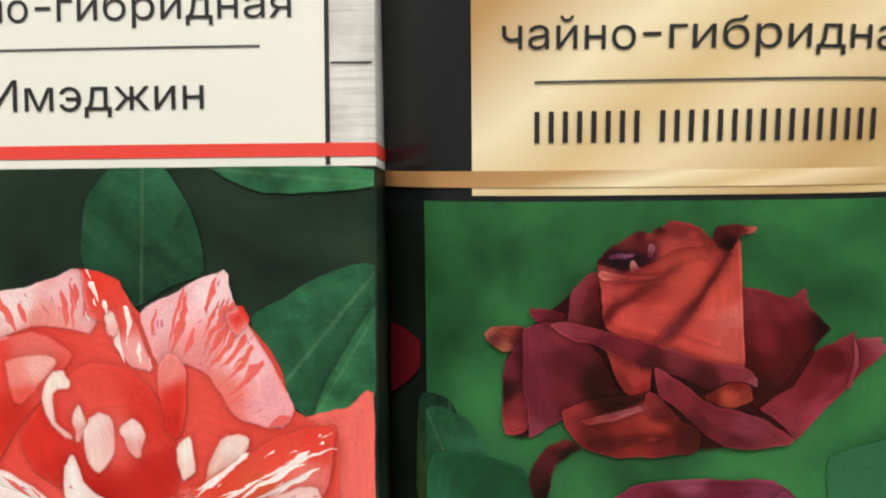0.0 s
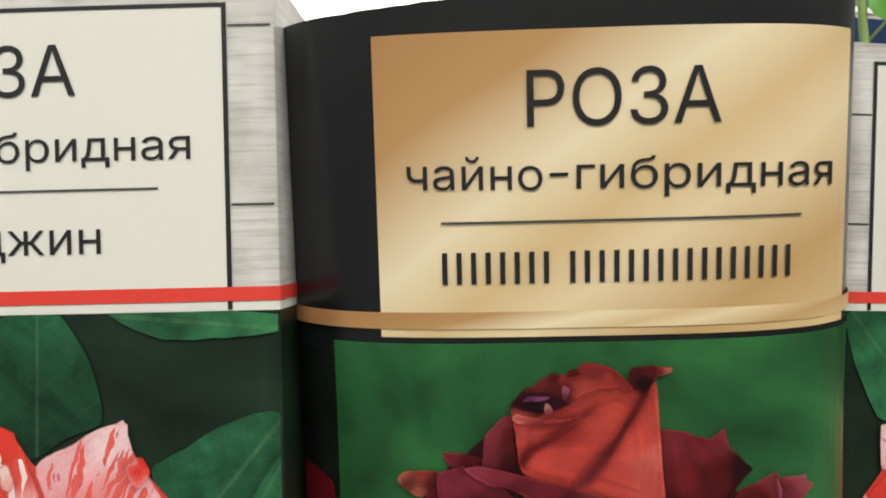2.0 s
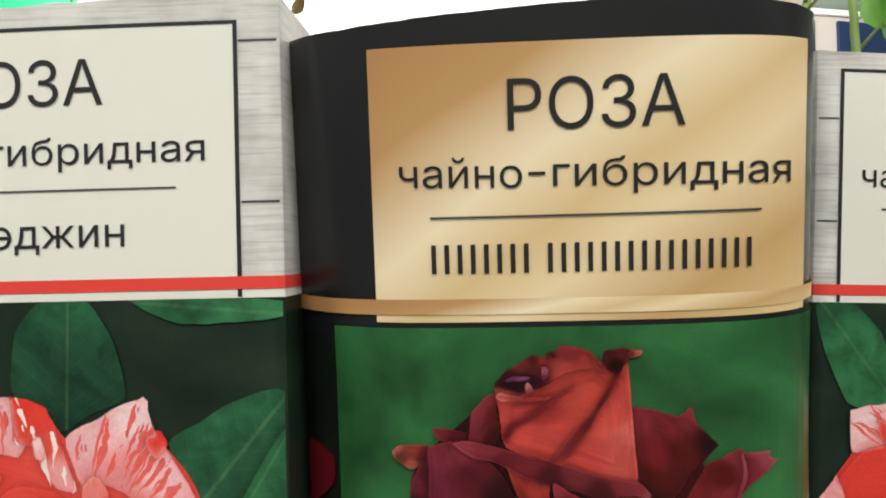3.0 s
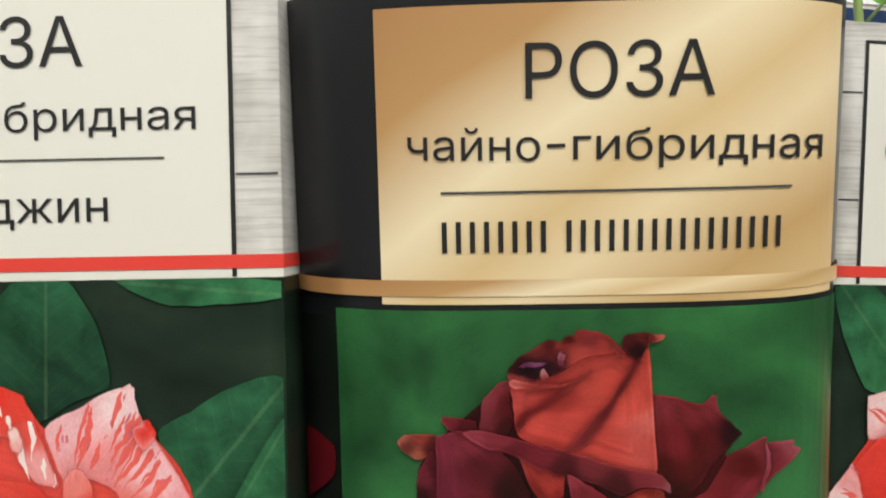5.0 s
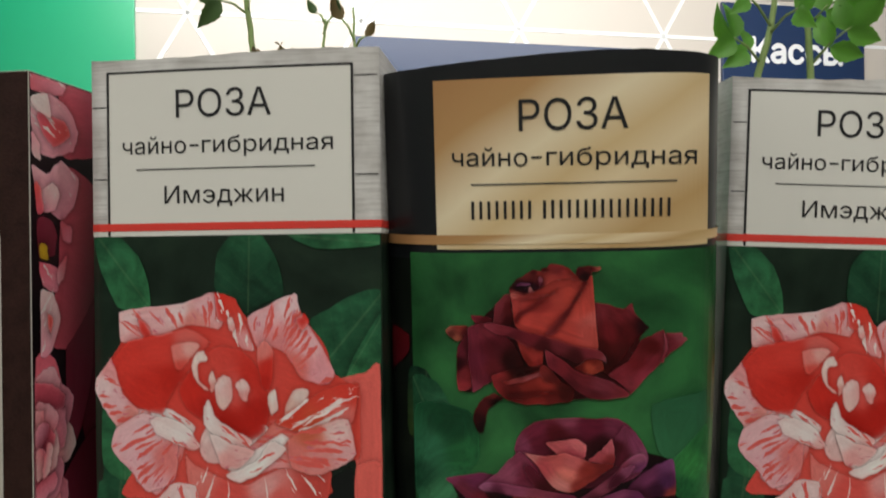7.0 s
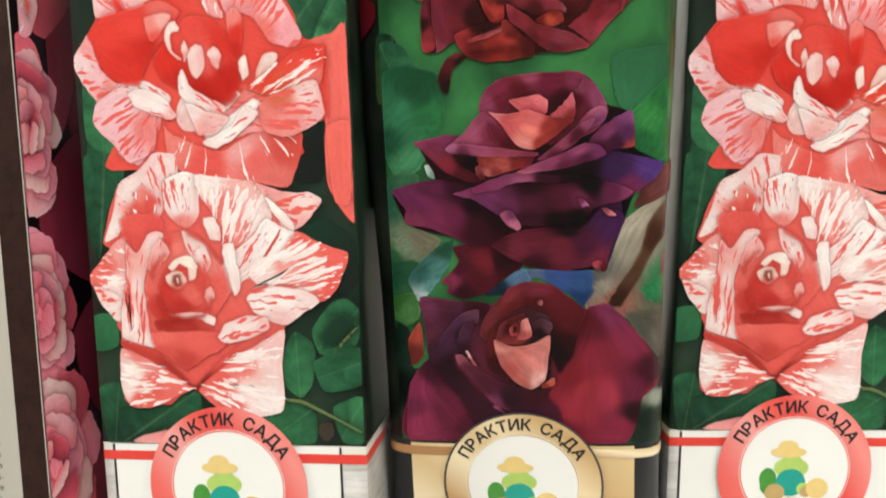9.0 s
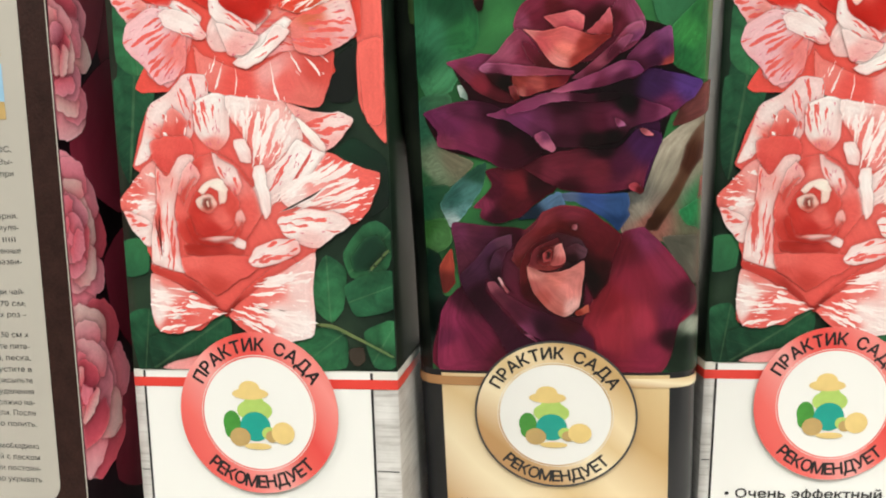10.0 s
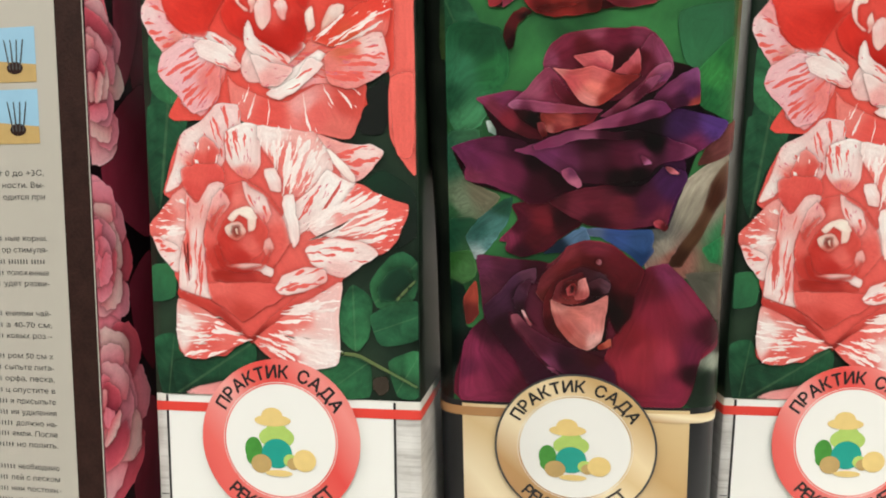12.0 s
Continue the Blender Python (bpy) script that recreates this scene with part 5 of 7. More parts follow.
petal("g_rose_one", [(-15.7, 240.2), (-15.2, 244.2), (-12.5, 247.6), (-10.4, 248.1), (-10.5, 244.2), (-9.7, 240.3), (-11.4, 238.3), (-15.2, 238.7)], [(-15.0, 240.2, "742e36"), (-14.1, 245.0, "803640"), (-11.0, 244.2, "5c1a1e"), (-10.9, 239.3, "401014"), (-12.4, 247.2, "7a3238")])
petal("g_rose_one", [(-10.6, 247.2), (-9.6, 248.1), (-5.9, 248.3), (-1.2, 250.0), (2.4, 252.9), (7.0, 253.8), (10.8, 251.9), (12.4, 253.8), (13.2, 244.1), (13.9, 230.8), (5.9, 232.3), (-1.8, 235.3), (-9.0, 237.8), (-10.0, 242.2)], [(-9.8, 245.2, "b84a46"), (-6.6, 239.8, "c84e46"), (-2.0, 244.7, "963632"), (2.6, 248.1, "b24840"), (7.1, 251.4, "b0463e"), (10.2, 244.2, "cc5248"), (12.2, 236.3, "cc5a52"), (4.8, 235.8, "c24c44"), (-3.7, 237.3, "bc4840"), (-0.0, 240.3, "be4a42"), (13.0, 240.2, "d46a62"), (6.3, 248.1, "bc4a40")])
petal("g_rose_one", [(-9.9, 236.3), (-6.5, 234.8), (-1.7, 232.3), (-1.6, 227.2), (-5.4, 226.4), (-7.4, 229.2)], [(-8.9, 235.1, "ac443e"), (-3.6, 229.7, "a83e38"), (-6.4, 227.7, "762622"), (-2.5, 227.2, "922e2c")])
petal("g_rose_one", [(7.1, 226.2), (11.7, 228.8), (15.1, 228.3), (15.7, 225.7), (12.9, 224.0), (10.0, 224.4)], [(11.8, 226.2, "b04c3a"), (8.5, 226.0, "6a201c"), (14.7, 226.8, "86362c"), (12.7, 228.1, "7a2820")])
petal("g_rose_one", [(-11.1, 249.6), (-9.2, 252.0), (-6.0, 253.9), (-4.2, 255.1), (-0.9, 254.9), (0.4, 256.6), (2.8, 256.7), (5.6, 255.8), (8.4, 252.9), (7.1, 252.4), (2.4, 252.0), (-1.2, 250.0), (-4.9, 248.1), (-8.7, 247.2), (-10.6, 247.2)], [(-10.2, 250.9, "3a1216"), (-6.0, 253.2, "6a2a2a"), (-2.3, 254.1, "8e3632"), (2.8, 256.0, "7e2e30"), (6.1, 253.9, "9e3e38"), (0.6, 252.2, "a84640"), (-6.9, 250.1, "2e1018"), (-3.1, 250.5, "5a2028"), (-9.2, 247.6, "b0504c"), (-3.7, 254.4, "4c181a")])
petal("g_rose_one", [(-10.1, 249.5), (-8.3, 251.2), (-4.1, 251.4), (-2.3, 249.9), (-4.9, 248.4), (-8.7, 248.7)], [(-9.2, 249.9, "200a12"), (-4.1, 250.5, "321420")])
petal("g_rose_one", [(-9.2, 250.7), (-6.9, 251.4), (-3.9, 250.9), (-5.0, 250.3), (-8.3, 250.0)], [(-8.7, 250.5, "5a2e48"), (-5.0, 250.8, "7a4866")])
petal("g_rose_one", [(-2.4, 253.1), (-1.3, 252.2), (-2.0, 250.0), (-2.9, 250.8)], [(-2.0, 252.5, "8e5464"), (-2.4, 250.5, "5c2834")])
petal("g_rose_one", [(-5.6, 249.6), (-4.6, 250.3), (-3.8, 248.1), (-5.3, 247.7)], [(-5.0, 249.6, "b07474"), (-4.7, 248.1, "7a3434")])
petal("g_rose_one", [(-10.9, 247.5), (-10.0, 248.3), (-5.7, 247.6), (-6.2, 246.6), (-9.6, 246.6)], [(-10.4, 247.5, "c46a62"), (-6.8, 247.1, "a84a46")])
petal("g_rose_one", [(-2.3, 255.3), (-0.3, 255.8), (0.3, 254.7), (-1.3, 254.1)], [(-1.6, 255.1, "521a1c"), (-0.3, 255.0, "381012")])
petal("g_rose_one", [(5.3, 255.4), (8.1, 253.4), (9.1, 251.9), (7.1, 251.9), (6.1, 253.9)], [(6.1, 254.8, "6a2626"), (8.2, 252.4, "8a3632")])
petal("g_rose_one", [(10.3, 251.9), (11.0, 250.9), (8.4, 246.1), (5.2, 240.3), (1.5, 235.8), (-1.8, 235.1), (-0.9, 236.3), (2.8, 240.7), (6.4, 245.2), (9.0, 250.0)], [(9.9, 250.9, "5a1a1e"), (7.7, 247.1, "521a1c"), (5.6, 242.2, "642024"), (-0.4, 235.8, "7c3034"), (2.8, 239.3, "742a2c")])
petal("g_rose_one", [(-10.0, 240.1), (-8.6, 242.7), (-4.8, 244.4), (0.7, 248.3), (3.0, 249.4), (-2.0, 245.0), (-6.7, 241.7), (-8.9, 238.9)], [(-9.5, 240.3, "621c1e"), (-4.8, 243.7, "6c2426"), (1.6, 248.6, "8a3834")])
petal("g_rose_one", [(-7.7, 246.0), (-2.1, 246.7), (2.6, 248.5), (-2.1, 247.5), (-5.9, 247.1)], [(-6.8, 246.4, "7c2e2e"), (0.7, 247.9, "983e3a")])
petal("g_rose_one", [(7.7, 254.3), (8.3, 255.6), (10.6, 256.2), (14.4, 255.7), (13.9, 254.7), (12.6, 254.3), (11.5, 251.9), (9.4, 251.2), (8.0, 252.9)], [(8.8, 254.6, "4a181c"), (11.6, 255.5, "5e2222"), (13.9, 255.2, "964e46"), (10.3, 252.9, "240a0c")])
petal("g_rose_one", [(11.8, 255.5), (14.5, 255.9), (14.8, 254.9), (12.9, 254.2)], [(12.5, 255.2, "602020"), (14.4, 255.3, "a4584c")])
petal("g_rose_one", [(-19.0, 238.7), (-16.2, 239.7), (-10.4, 238.3), (-4.7, 236.5), (1.1, 234.8), (7.8, 232.8), (14.5, 231.3), (16.3, 229.3), (16.4, 227.3), (15.1, 228.3), (11.7, 228.8), (8.0, 227.3), (2.2, 229.8), (-4.5, 231.5), (-10.4, 234.8), (-15.2, 236.2)], [(-18.1, 238.6, "8a3c48"), (-11.4, 237.7, "7e303a"), (-4.6, 235.3, "722630"), (3.0, 233.5, "722c34"), (11.7, 230.8, "7c2e38"), (16.1, 228.8, "905058"), (7.9, 228.8, "46161a"), (-1.7, 232.3, "4c181e"), (-10.4, 235.5, "5e1e28"), (14.5, 230.1, "82343c")])
petal("g_rose_one", [(-2.1, 227.2), (-0.1, 226.4), (3.9, 221.6), (-1.4, 221.9), (-2.5, 224.7)], [(-1.5, 226.2, "82302e"), (2.4, 222.6, "601e1e")])
petal("g_rose_one", [(-1.2, 231.3), (0.2, 231.1), (4.1, 228.3), (9.0, 224.7), (13.8, 223.7), (18.7, 221.7), (22.7, 218.6), (21.8, 217.5), (16.1, 216.5), (11.2, 217.0), (7.3, 219.6), (3.3, 223.7), (-0.1, 226.2)], [(-0.4, 230.5, "903a44"), (4.2, 227.0, "7c2a32"), (9.1, 222.7, "722830"), (14.9, 220.6, "7e3642"), (21.8, 218.3, "80323a"), (6.8, 220.9, "541a22"), (13.1, 217.5, "602028"), (1.3, 227.2, "742832")])
# g leaf low
ink("g_leaf_low", [(-41.1, 222.1), (-33.0, 221.4), (-27.8, 210.9), (-30.7, 199.1), (-39.0, 196.0), (-41.5, 204.8)], (-40.4, 222.0), (-29.8, 197.4), "leaf_d", "leaf_d", 0, "l")
ink("g_leaf_low", [(29.5, 215.1), (50.8, 217.4), (49.4, 191.7), (40.2, 193.5), (31.6, 200.4)], (30.7, 190.4), (50.8, 217.4), "leaf", "leaf_d", 0.0, "w")
petal("g_leaf_low", [(-39.7, 214.2), (-23.0, 212.7), (-20.1, 199.4), (-25.6, 189.7), (-29.4, 183.1), (-36.8, 180.0), (-41.0, 190.6)], [(-35.8, 200.4, "3c7a58"), (-25.2, 199.8, "2e6a40"), (-32.9, 185.0, "4a8a60"), (-39.0, 192.2, "2a5a40"), (-28.3, 208.2, "1e4a30")])
petal("g_leaf_low", [(-41.8, 180.1), (-29.5, 181.4), (-32.0, 165.7), (-23.3, 160.1), (-30.8, 153.1), (-36.5, 149.5), (-44.0, 152.6)], [(-40.0, 173.0, "30604a"), (-36.1, 158.6, "7a8a70"), (-30.4, 161.2, "74705c"), (-40.2, 154.9, "34603f"), (-32.4, 176.3, "3e6a4c")])
petal("g_leaf_low", [(-44.0, 152.6), (-30.8, 153.1), (-31.4, 140.2), (-45.0, 138.9)], [(-40.7, 147.5, "24503a"), (-33.2, 142.1, "3a6444")])
petal("g_leaf_low", [(-35.1, 147.7), (-30.8, 153.1), (-23.4, 159.2), (-19.4, 160.0), (-21.9, 151.1), (-25.7, 145.7), (-30.5, 139.9), (-32.3, 140.3)], [(-31.0, 149.5, "345f58"), (-22.5, 157.4, "284e3e"), (-27.2, 143.9, "5c8a88"), (-29.5, 141.0, "b4c8c8"), (-24.6, 151.1, "4c7a74")])
petal("g_leaf_low", [(-44.1, 141.1), (-33.1, 143.0), (-31.7, 134.6), (-37.5, 130.8), (-44.8, 131.2)], [(-41.2, 139.8, "34602f"), (-35.4, 134.6, "4c7a48")])
petal("g_leaf_low", [(-44.8, 131.2), (-35.6, 130.8), (-35.3, 117.4), (-32.5, 115.5), (-37.3, 97.5), (-48.0, 86.1)], [(-42.4, 124.1, "122820"), (-38.6, 109.3, "0a1612"), (-44.0, 99.4, "26342e"), (-37.0, 121.2, "1c3228")])
petal("g_leaf_low", [(-36.2, 127.0), (-31.7, 132.8), (-31.1, 121.3), (-35.3, 117.4)], [(-32.8, 129.9, "a84a3c"), (-34.2, 120.3, "6a2c28")])
petal("g_leaf_low", [(23.2, 149.9), (28.2, 150.6), (33.0, 165.1), (51.7, 175.4), (52.3, 134.5), (38.6, 133.3), (21.5, 136.6)], [(26.6, 144.5, "8a8478"), (34.7, 164.1, "aaa290"), (37.3, 156.3, "928c7c"), (30.0, 140.0, "905f54"), (46.9, 145.7, "3a7a50"), (44.8, 134.5, "62624f"), (24.9, 148.1, "5a5c58")])
petal("g_leaf_low", [(1.8, 149.6), (7.9, 150.3), (14.7, 149.7), (23.5, 149.5), (23.9, 142.8), (20.7, 137.8), (17.3, 140.8), (13.0, 143.9), (7.9, 146.7), (4.4, 147.7)], [(4.4, 148.9, "5a6a86"), (13.0, 148.0, "3a5286"), (20.7, 146.4, "34507c"), (19.8, 139.6, "223a60")])
petal("g_leaf_low", [(-10.6, 142.1), (-1.6, 148.7), (2.7, 150.8), (4.7, 145.9), (-2.6, 142.5)], [(0.1, 148.3, "54708c"), (-6.1, 143.8, "1c2a38")])
petal("g_leaf_low", [(35.8, 198.6), (49.4, 209.2), (52.6, 182.4), (45.1, 182.8), (36.3, 186.8)], [(40.8, 196.0, "3c8246"), (47.3, 189.5, "367444"), (38.4, 189.7, "286038"), (46.4, 202.5, "2e6a3c")])
petal("g_leaf_low", [(28.3, 138.2), (30.0, 142.6), (36.6, 152.9), (41.4, 166.3), (52.7, 174.3), (53.0, 166.0), (43.9, 157.2), (38.4, 147.5), (32.6, 137.6)], [(30.0, 139.4, "362014"), (38.2, 154.5, "5a4030"), (48.0, 170.6, "6a5040"), (41.8, 157.6, "44281e"), (36.6, 147.7, "503828")])
petal("g_leaf_low", [(45.9, 155.1), (53.4, 161.2), (53.2, 145.6), (44.5, 144.2)], [(49.2, 154.1, "985450"), (47.0, 146.5, "744040")])
petal("g_leaf_low", [(38.4, 143.7), (49.5, 148.5), (51.8, 134.3), (41.3, 138.8)], [(45.6, 143.5, "2f7a4c"), (48.6, 136.7, "286040")])
petal("g_leaf_low", [(33.4, 135.4), (51.8, 134.3), (52.5, 114.9), (44.8, 118.7), (38.8, 127.0)], [(38.7, 133.0, "54544a"), (47.7, 126.7, "6a665a"), (49.2, 118.4, "504e46")])
petal("g_leaf_low", [(44.8, 118.7), (52.5, 117.0), (53.7, 85.6), (34.1, 92.4), (39.2, 106.5)], [(48.0, 113.2, "3a3a34"), (41.5, 99.0, "16241a"), (44.5, 106.9, "98a090"), (50.0, 96.1, "2a4a34"), (46.0, 109.6, "2a3028")])
petal("g_leaf_low", [(-27.9, 185.1), (-24.2, 183.2), (-24.0, 179.7), (-26.9, 180.9)], [(-26.8, 183.8, "a8b8b0"), (-24.6, 180.8, "7c9488")])
# g rose two
petal("g_rose_two", [(-38.5, 176.5), (-24.3, 179.4), (-29.1, 190.8), (-16.9, 192.6), (-10.2, 199.4), (-8.7, 205.8), (-2.8, 209.7), (12.7, 210.6), (23.7, 206.9), (27.4, 201.1), (34.9, 198.2), (36.0, 187.8), (44.6, 182.3), (36.2, 173.3), (33.0, 165.1), (27.9, 150.6), (14.7, 150.1), (-8.4, 158.4), (-19.4, 160.9), (-33.9, 165.4)], [(-21.0, 175.8, "2a0c16"), (5.1, 199.6, "2a0a10"), (21.4, 174.0, "12060c"), (-12.6, 165.0, "220812")])
petal("g_rose_two", [(-19.8, 158.2), (-8.4, 159.6), (4.5, 157.4), (1.9, 151.3), (-4.3, 147.0), (-9.7, 142.6), (-16.9, 140.6), (-22.2, 142.9), (-21.7, 145.6), (-24.2, 146.2), (-18.3, 152.8)], [(-18.3, 151.0, "4a1828"), (-9.4, 152.5, "6b222c"), (-5.0, 153.3, "2a0c14"), (-16.8, 142.8, "35101e"), (-20.6, 147.0, "7a304a"), (-13.1, 146.3, "4a1620")])
petal("g_rose_two", [(36.3, 170.8), (40.3, 178.9), (47.7, 182.7), (51.4, 180.8), (47.8, 173.2), (37.1, 169.1)], [(37.9, 172.4, "54302c"), (46.3, 181.1, "7a4a46"), (41.3, 174.7, "6b3f3e")])
petal("g_rose_two", [(14.8, 186.0), (29.5, 186.8), (37.7, 185.1), (45.1, 182.5), (43.5, 178.7), (36.2, 173.3), (32.6, 171.0), (33.0, 165.1), (30.6, 158.3), (27.9, 150.6), (23.2, 150.7), (18.1, 165.6)], [(21.4, 182.3, "180812"), (31.2, 181.8, "3a2148"), (41.1, 181.7, "553a78"), (34.5, 175.1, "6b2c4e"), (29.7, 169.4, "3a1838"), (29.8, 160.1, "4a2450"), (23.1, 167.2, "140810")])
petal("g_rose_two", [(-8.4, 158.4), (-2.3, 162.0), (8.0, 163.9), (19.8, 163.5), (26.4, 169.6), (32.7, 167.6), (33.4, 164.7), (29.8, 158.4), (27.4, 150.1), (23.2, 150.7), (14.7, 149.6), (4.5, 150.7), (-1.6, 153.7)], [(-5.8, 158.3, "4d1a26"), (4.6, 159.2, "5e2230"), (14.7, 157.1, "682634"), (21.5, 158.6, "4a1a34"), (26.5, 152.4, "6b2a3e"), (28.1, 163.6, "43214a"), (16.4, 163.6, "1c0a12"), (4.5, 151.3, "35101a"), (1.1, 156.7, "6a2838")])
petal("g_rose_two", [(26.4, 169.6), (28.9, 169.0), (31.0, 166.8), (29.4, 166.6), (27.2, 167.8)], [(27.2, 169.0, "8a4a4e"), (30.0, 166.9, "d0767e")])
petal("g_rose_two", [(23.2, 152.0), (25.7, 152.9), (28.2, 150.4), (26.9, 148.9), (24.5, 150.2)], [(24.0, 151.6, "a0444e"), (27.4, 150.1, "50181c")])
petal("g_rose_two", [(-38.9, 176.5), (-31.4, 178.9), (-24.3, 179.8), (-17.4, 178.8), (-12.3, 175.4), (-3.9, 167.3), (-1.9, 165.0), (-2.3, 162.0), (-8.4, 158.4), (-14.5, 158.0), (-19.4, 160.9), (-26.7, 164.1), (-33.9, 165.4), (-35.2, 167.6), (-34.5, 170.2), (-37.1, 173.8)], [(-35.1, 176.4, "703056"), (-26.2, 177.4, "5a2440"), (-17.4, 177.4, "381426"), (-29.9, 171.8, "6a2a4e"), (-32.0, 166.1, "803852"), (-19.5, 167.9, "622440"), (-10.9, 163.2, "3a1020"), (-5.6, 166.5, "220812"), (-12.4, 172.0, "1c0810"), (-24.8, 166.4, "702c4a")])
petal("g_rose_two", [(-30.8, 191.7), (-20.3, 193.6), (-11.8, 192.3), (-12.1, 182.3), (-9.6, 177.9), (-15.6, 179.0), (-22.4, 182.8), (-28.3, 189.0)], [(-29.6, 191.3, "8a3d5e"), (-22.1, 191.6, "7a3456"), (-20.6, 184.4, "782836"), (-15.6, 179.9, "4a1620"), (-14.5, 186.6, "1e080e"), (-25.7, 188.0, "743042")])
petal("g_rose_two", [(18.9, 185.8), (21.4, 188.9), (26.2, 194.3), (31.0, 197.3), (35.3, 198.6), (36.2, 193.0), (36.0, 187.8), (30.3, 187.1), (24.6, 183.8)], [(21.4, 186.4, "5a2440"), (27.8, 193.4, "74385a"), (34.5, 197.9, "7a446e"), (33.5, 191.5, "52284e"), (35.0, 187.7, "9a443e"), (26.3, 186.2, "44182c"), (31.1, 189.2, "3c1630")])
petal("g_rose_two", [(-19.6, 174.9), (-12.2, 177.2), (-3.6, 180.2), (4.8, 180.1), (14.8, 177.6), (21.4, 179.8), (27.9, 177.9), (36.2, 174.2), (31.3, 171.0), (24.7, 169.6), (21.4, 165.5), (14.8, 164.4), (8.0, 163.9), (-1.9, 165.0), (-3.9, 166.8), (-10.7, 171.6), (-14.1, 173.5)], [(-17.5, 174.8, "803c5e"), (-8.9, 173.9, "6c3258"), (-2.1, 170.7, "5e2a48"), (4.7, 172.2, "4a1e30"), (14.8, 171.7, "4c182c"), (19.8, 172.4, "622842"), (23.1, 176.4, "0c0508"), (29.6, 174.5, "5a2440"), (34.5, 173.9, "7a3c5a"), (13.1, 165.5, "1a080e"), (4.8, 176.4, "2a0c18"), (4.7, 167.0, "3c1626"), (18.9, 166.5, "12060a")])
petal("g_rose_two", [(-4.7, 168.2), (-1.3, 169.5), (2.1, 164.2), (0.3, 162.8), (-1.9, 164.3), (-3.9, 166.1)], [(-3.9, 167.3, "98506a"), (-0.5, 164.3, "b0667e"), (-1.3, 168.1, "6e3856")])
petal("g_rose_two", [(18.9, 172.8), (21.4, 172.0), (22.7, 170.2), (20.6, 169.6), (19.4, 171.0)], [(19.8, 172.0, "6e344c"), (22.1, 170.3, "a8668a")])
petal("g_rose_two", [(-13.1, 176.3), (-7.0, 179.5), (1.5, 181.3), (11.5, 180.3), (19.8, 180.7), (20.6, 178.2), (13.1, 177.4), (4.8, 178.1), (0.6, 177.9), (-5.4, 176.0), (-12.3, 174.9)], [(-11.4, 175.9, "7a3456"), (-3.6, 178.5, "7e3c5c"), (2.3, 178.7, "924e6c"), (9.8, 179.2, "3a1424"), (18.1, 179.5, "1a0810")])
petal("g_rose_two", [(-9.1, 198.0), (-10.2, 202.1), (-8.0, 206.9), (-2.8, 210.2), (4.6, 211.0), (12.7, 211.1), (19.9, 211.1), (24.7, 206.8), (27.7, 201.4), (27.8, 196.6), (23.0, 192.1), (11.6, 189.4), (-1.7, 190.1)], [(-7.8, 202.0, "8a425c"), (-3.9, 207.4, "7a2c42"), (1.9, 206.2, "5a1822"), (11.7, 208.5, "6a2036"), (19.7, 208.2, "7a344c"), (25.3, 201.6, "8a425e"), (14.9, 202.2, "340c14"), (3.5, 202.1, "44101a"), (5.2, 210.8, "8e445a"), (-3.1, 203.3, "662032")])
petal("g_rose_two", [(18.4, 204.4), (21.3, 208.9), (24.7, 206.8), (27.7, 201.4), (28.1, 197.4), (23.0, 196.9), (18.9, 196.3), (18.1, 200.4)], [(20.5, 206.6, "7c3a52"), (25.3, 204.0, "86405e"), (27.0, 199.1, "9a5876"), (20.5, 198.7, "5e2030"), (18.9, 202.0, "4a141e")])
petal("g_rose_two", [(-21.3, 188.7), (-16.9, 192.6), (-10.8, 198.9), (-8.2, 200.4), (-4.1, 196.0), (-1.7, 191.8), (-0.1, 187.6), (-8.5, 188.0), (-15.4, 186.7)], [(-18.7, 189.4, "945070"), (-12.6, 194.0, "9a5068"), (-8.6, 198.4, "8e425a"), (-5.9, 192.8, "7a2c42"), (-6.8, 188.7, "80364e"), (-1.7, 188.8, "6a202e"), (-15.3, 189.5, "8a445e")])
petal("g_rose_two", [(-7.5, 196.2), (-5.0, 195.6), (3.2, 187.4), (-3.4, 188.9), (-6.7, 192.9)], [(-6.6, 195.4, "642232"), (1.6, 188.3, "4a141a")])
petal("g_rose_two", [(-1.1, 203.2), (3.5, 204.2), (8.4, 204.5), (10.8, 202.5), (10.0, 198.5), (5.0, 198.0), (1.8, 200.1)], [(1.0, 202.3, "c05e62"), (8.4, 202.9, "dc767a"), (6.7, 199.2, "b84e5a")])
petal("g_rose_two", [(10.8, 197.9), (14.9, 201.4), (18.1, 204.9), (18.8, 198.8), (17.8, 196.6)], [(17.3, 202.9, "cc6872"), (13.2, 198.8, "b4525a"), (17.8, 197.5, "8c3436")])
petal("g_rose_two", [(-7.4, 200.0), (-1.6, 199.2), (5.1, 200.2), (12.4, 197.5), (18.9, 197.1), (16.5, 194.9), (11.6, 191.1), (6.6, 188.0), (2.4, 188.6), (-0.9, 191.7), (-4.1, 196.9)], [(-5.7, 199.4, "dc8682"), (1.7, 197.8, "d06462"), (5.0, 193.4, "dc7a70"), (3.3, 189.9, "e08c86"), (10.8, 194.7, "8e342e"), (15.7, 196.0, "782a28"), (8.6, 189.9, "943832"), (-1.6, 195.9, "c2565a"), (7.0, 197.8, "d46c6c")])
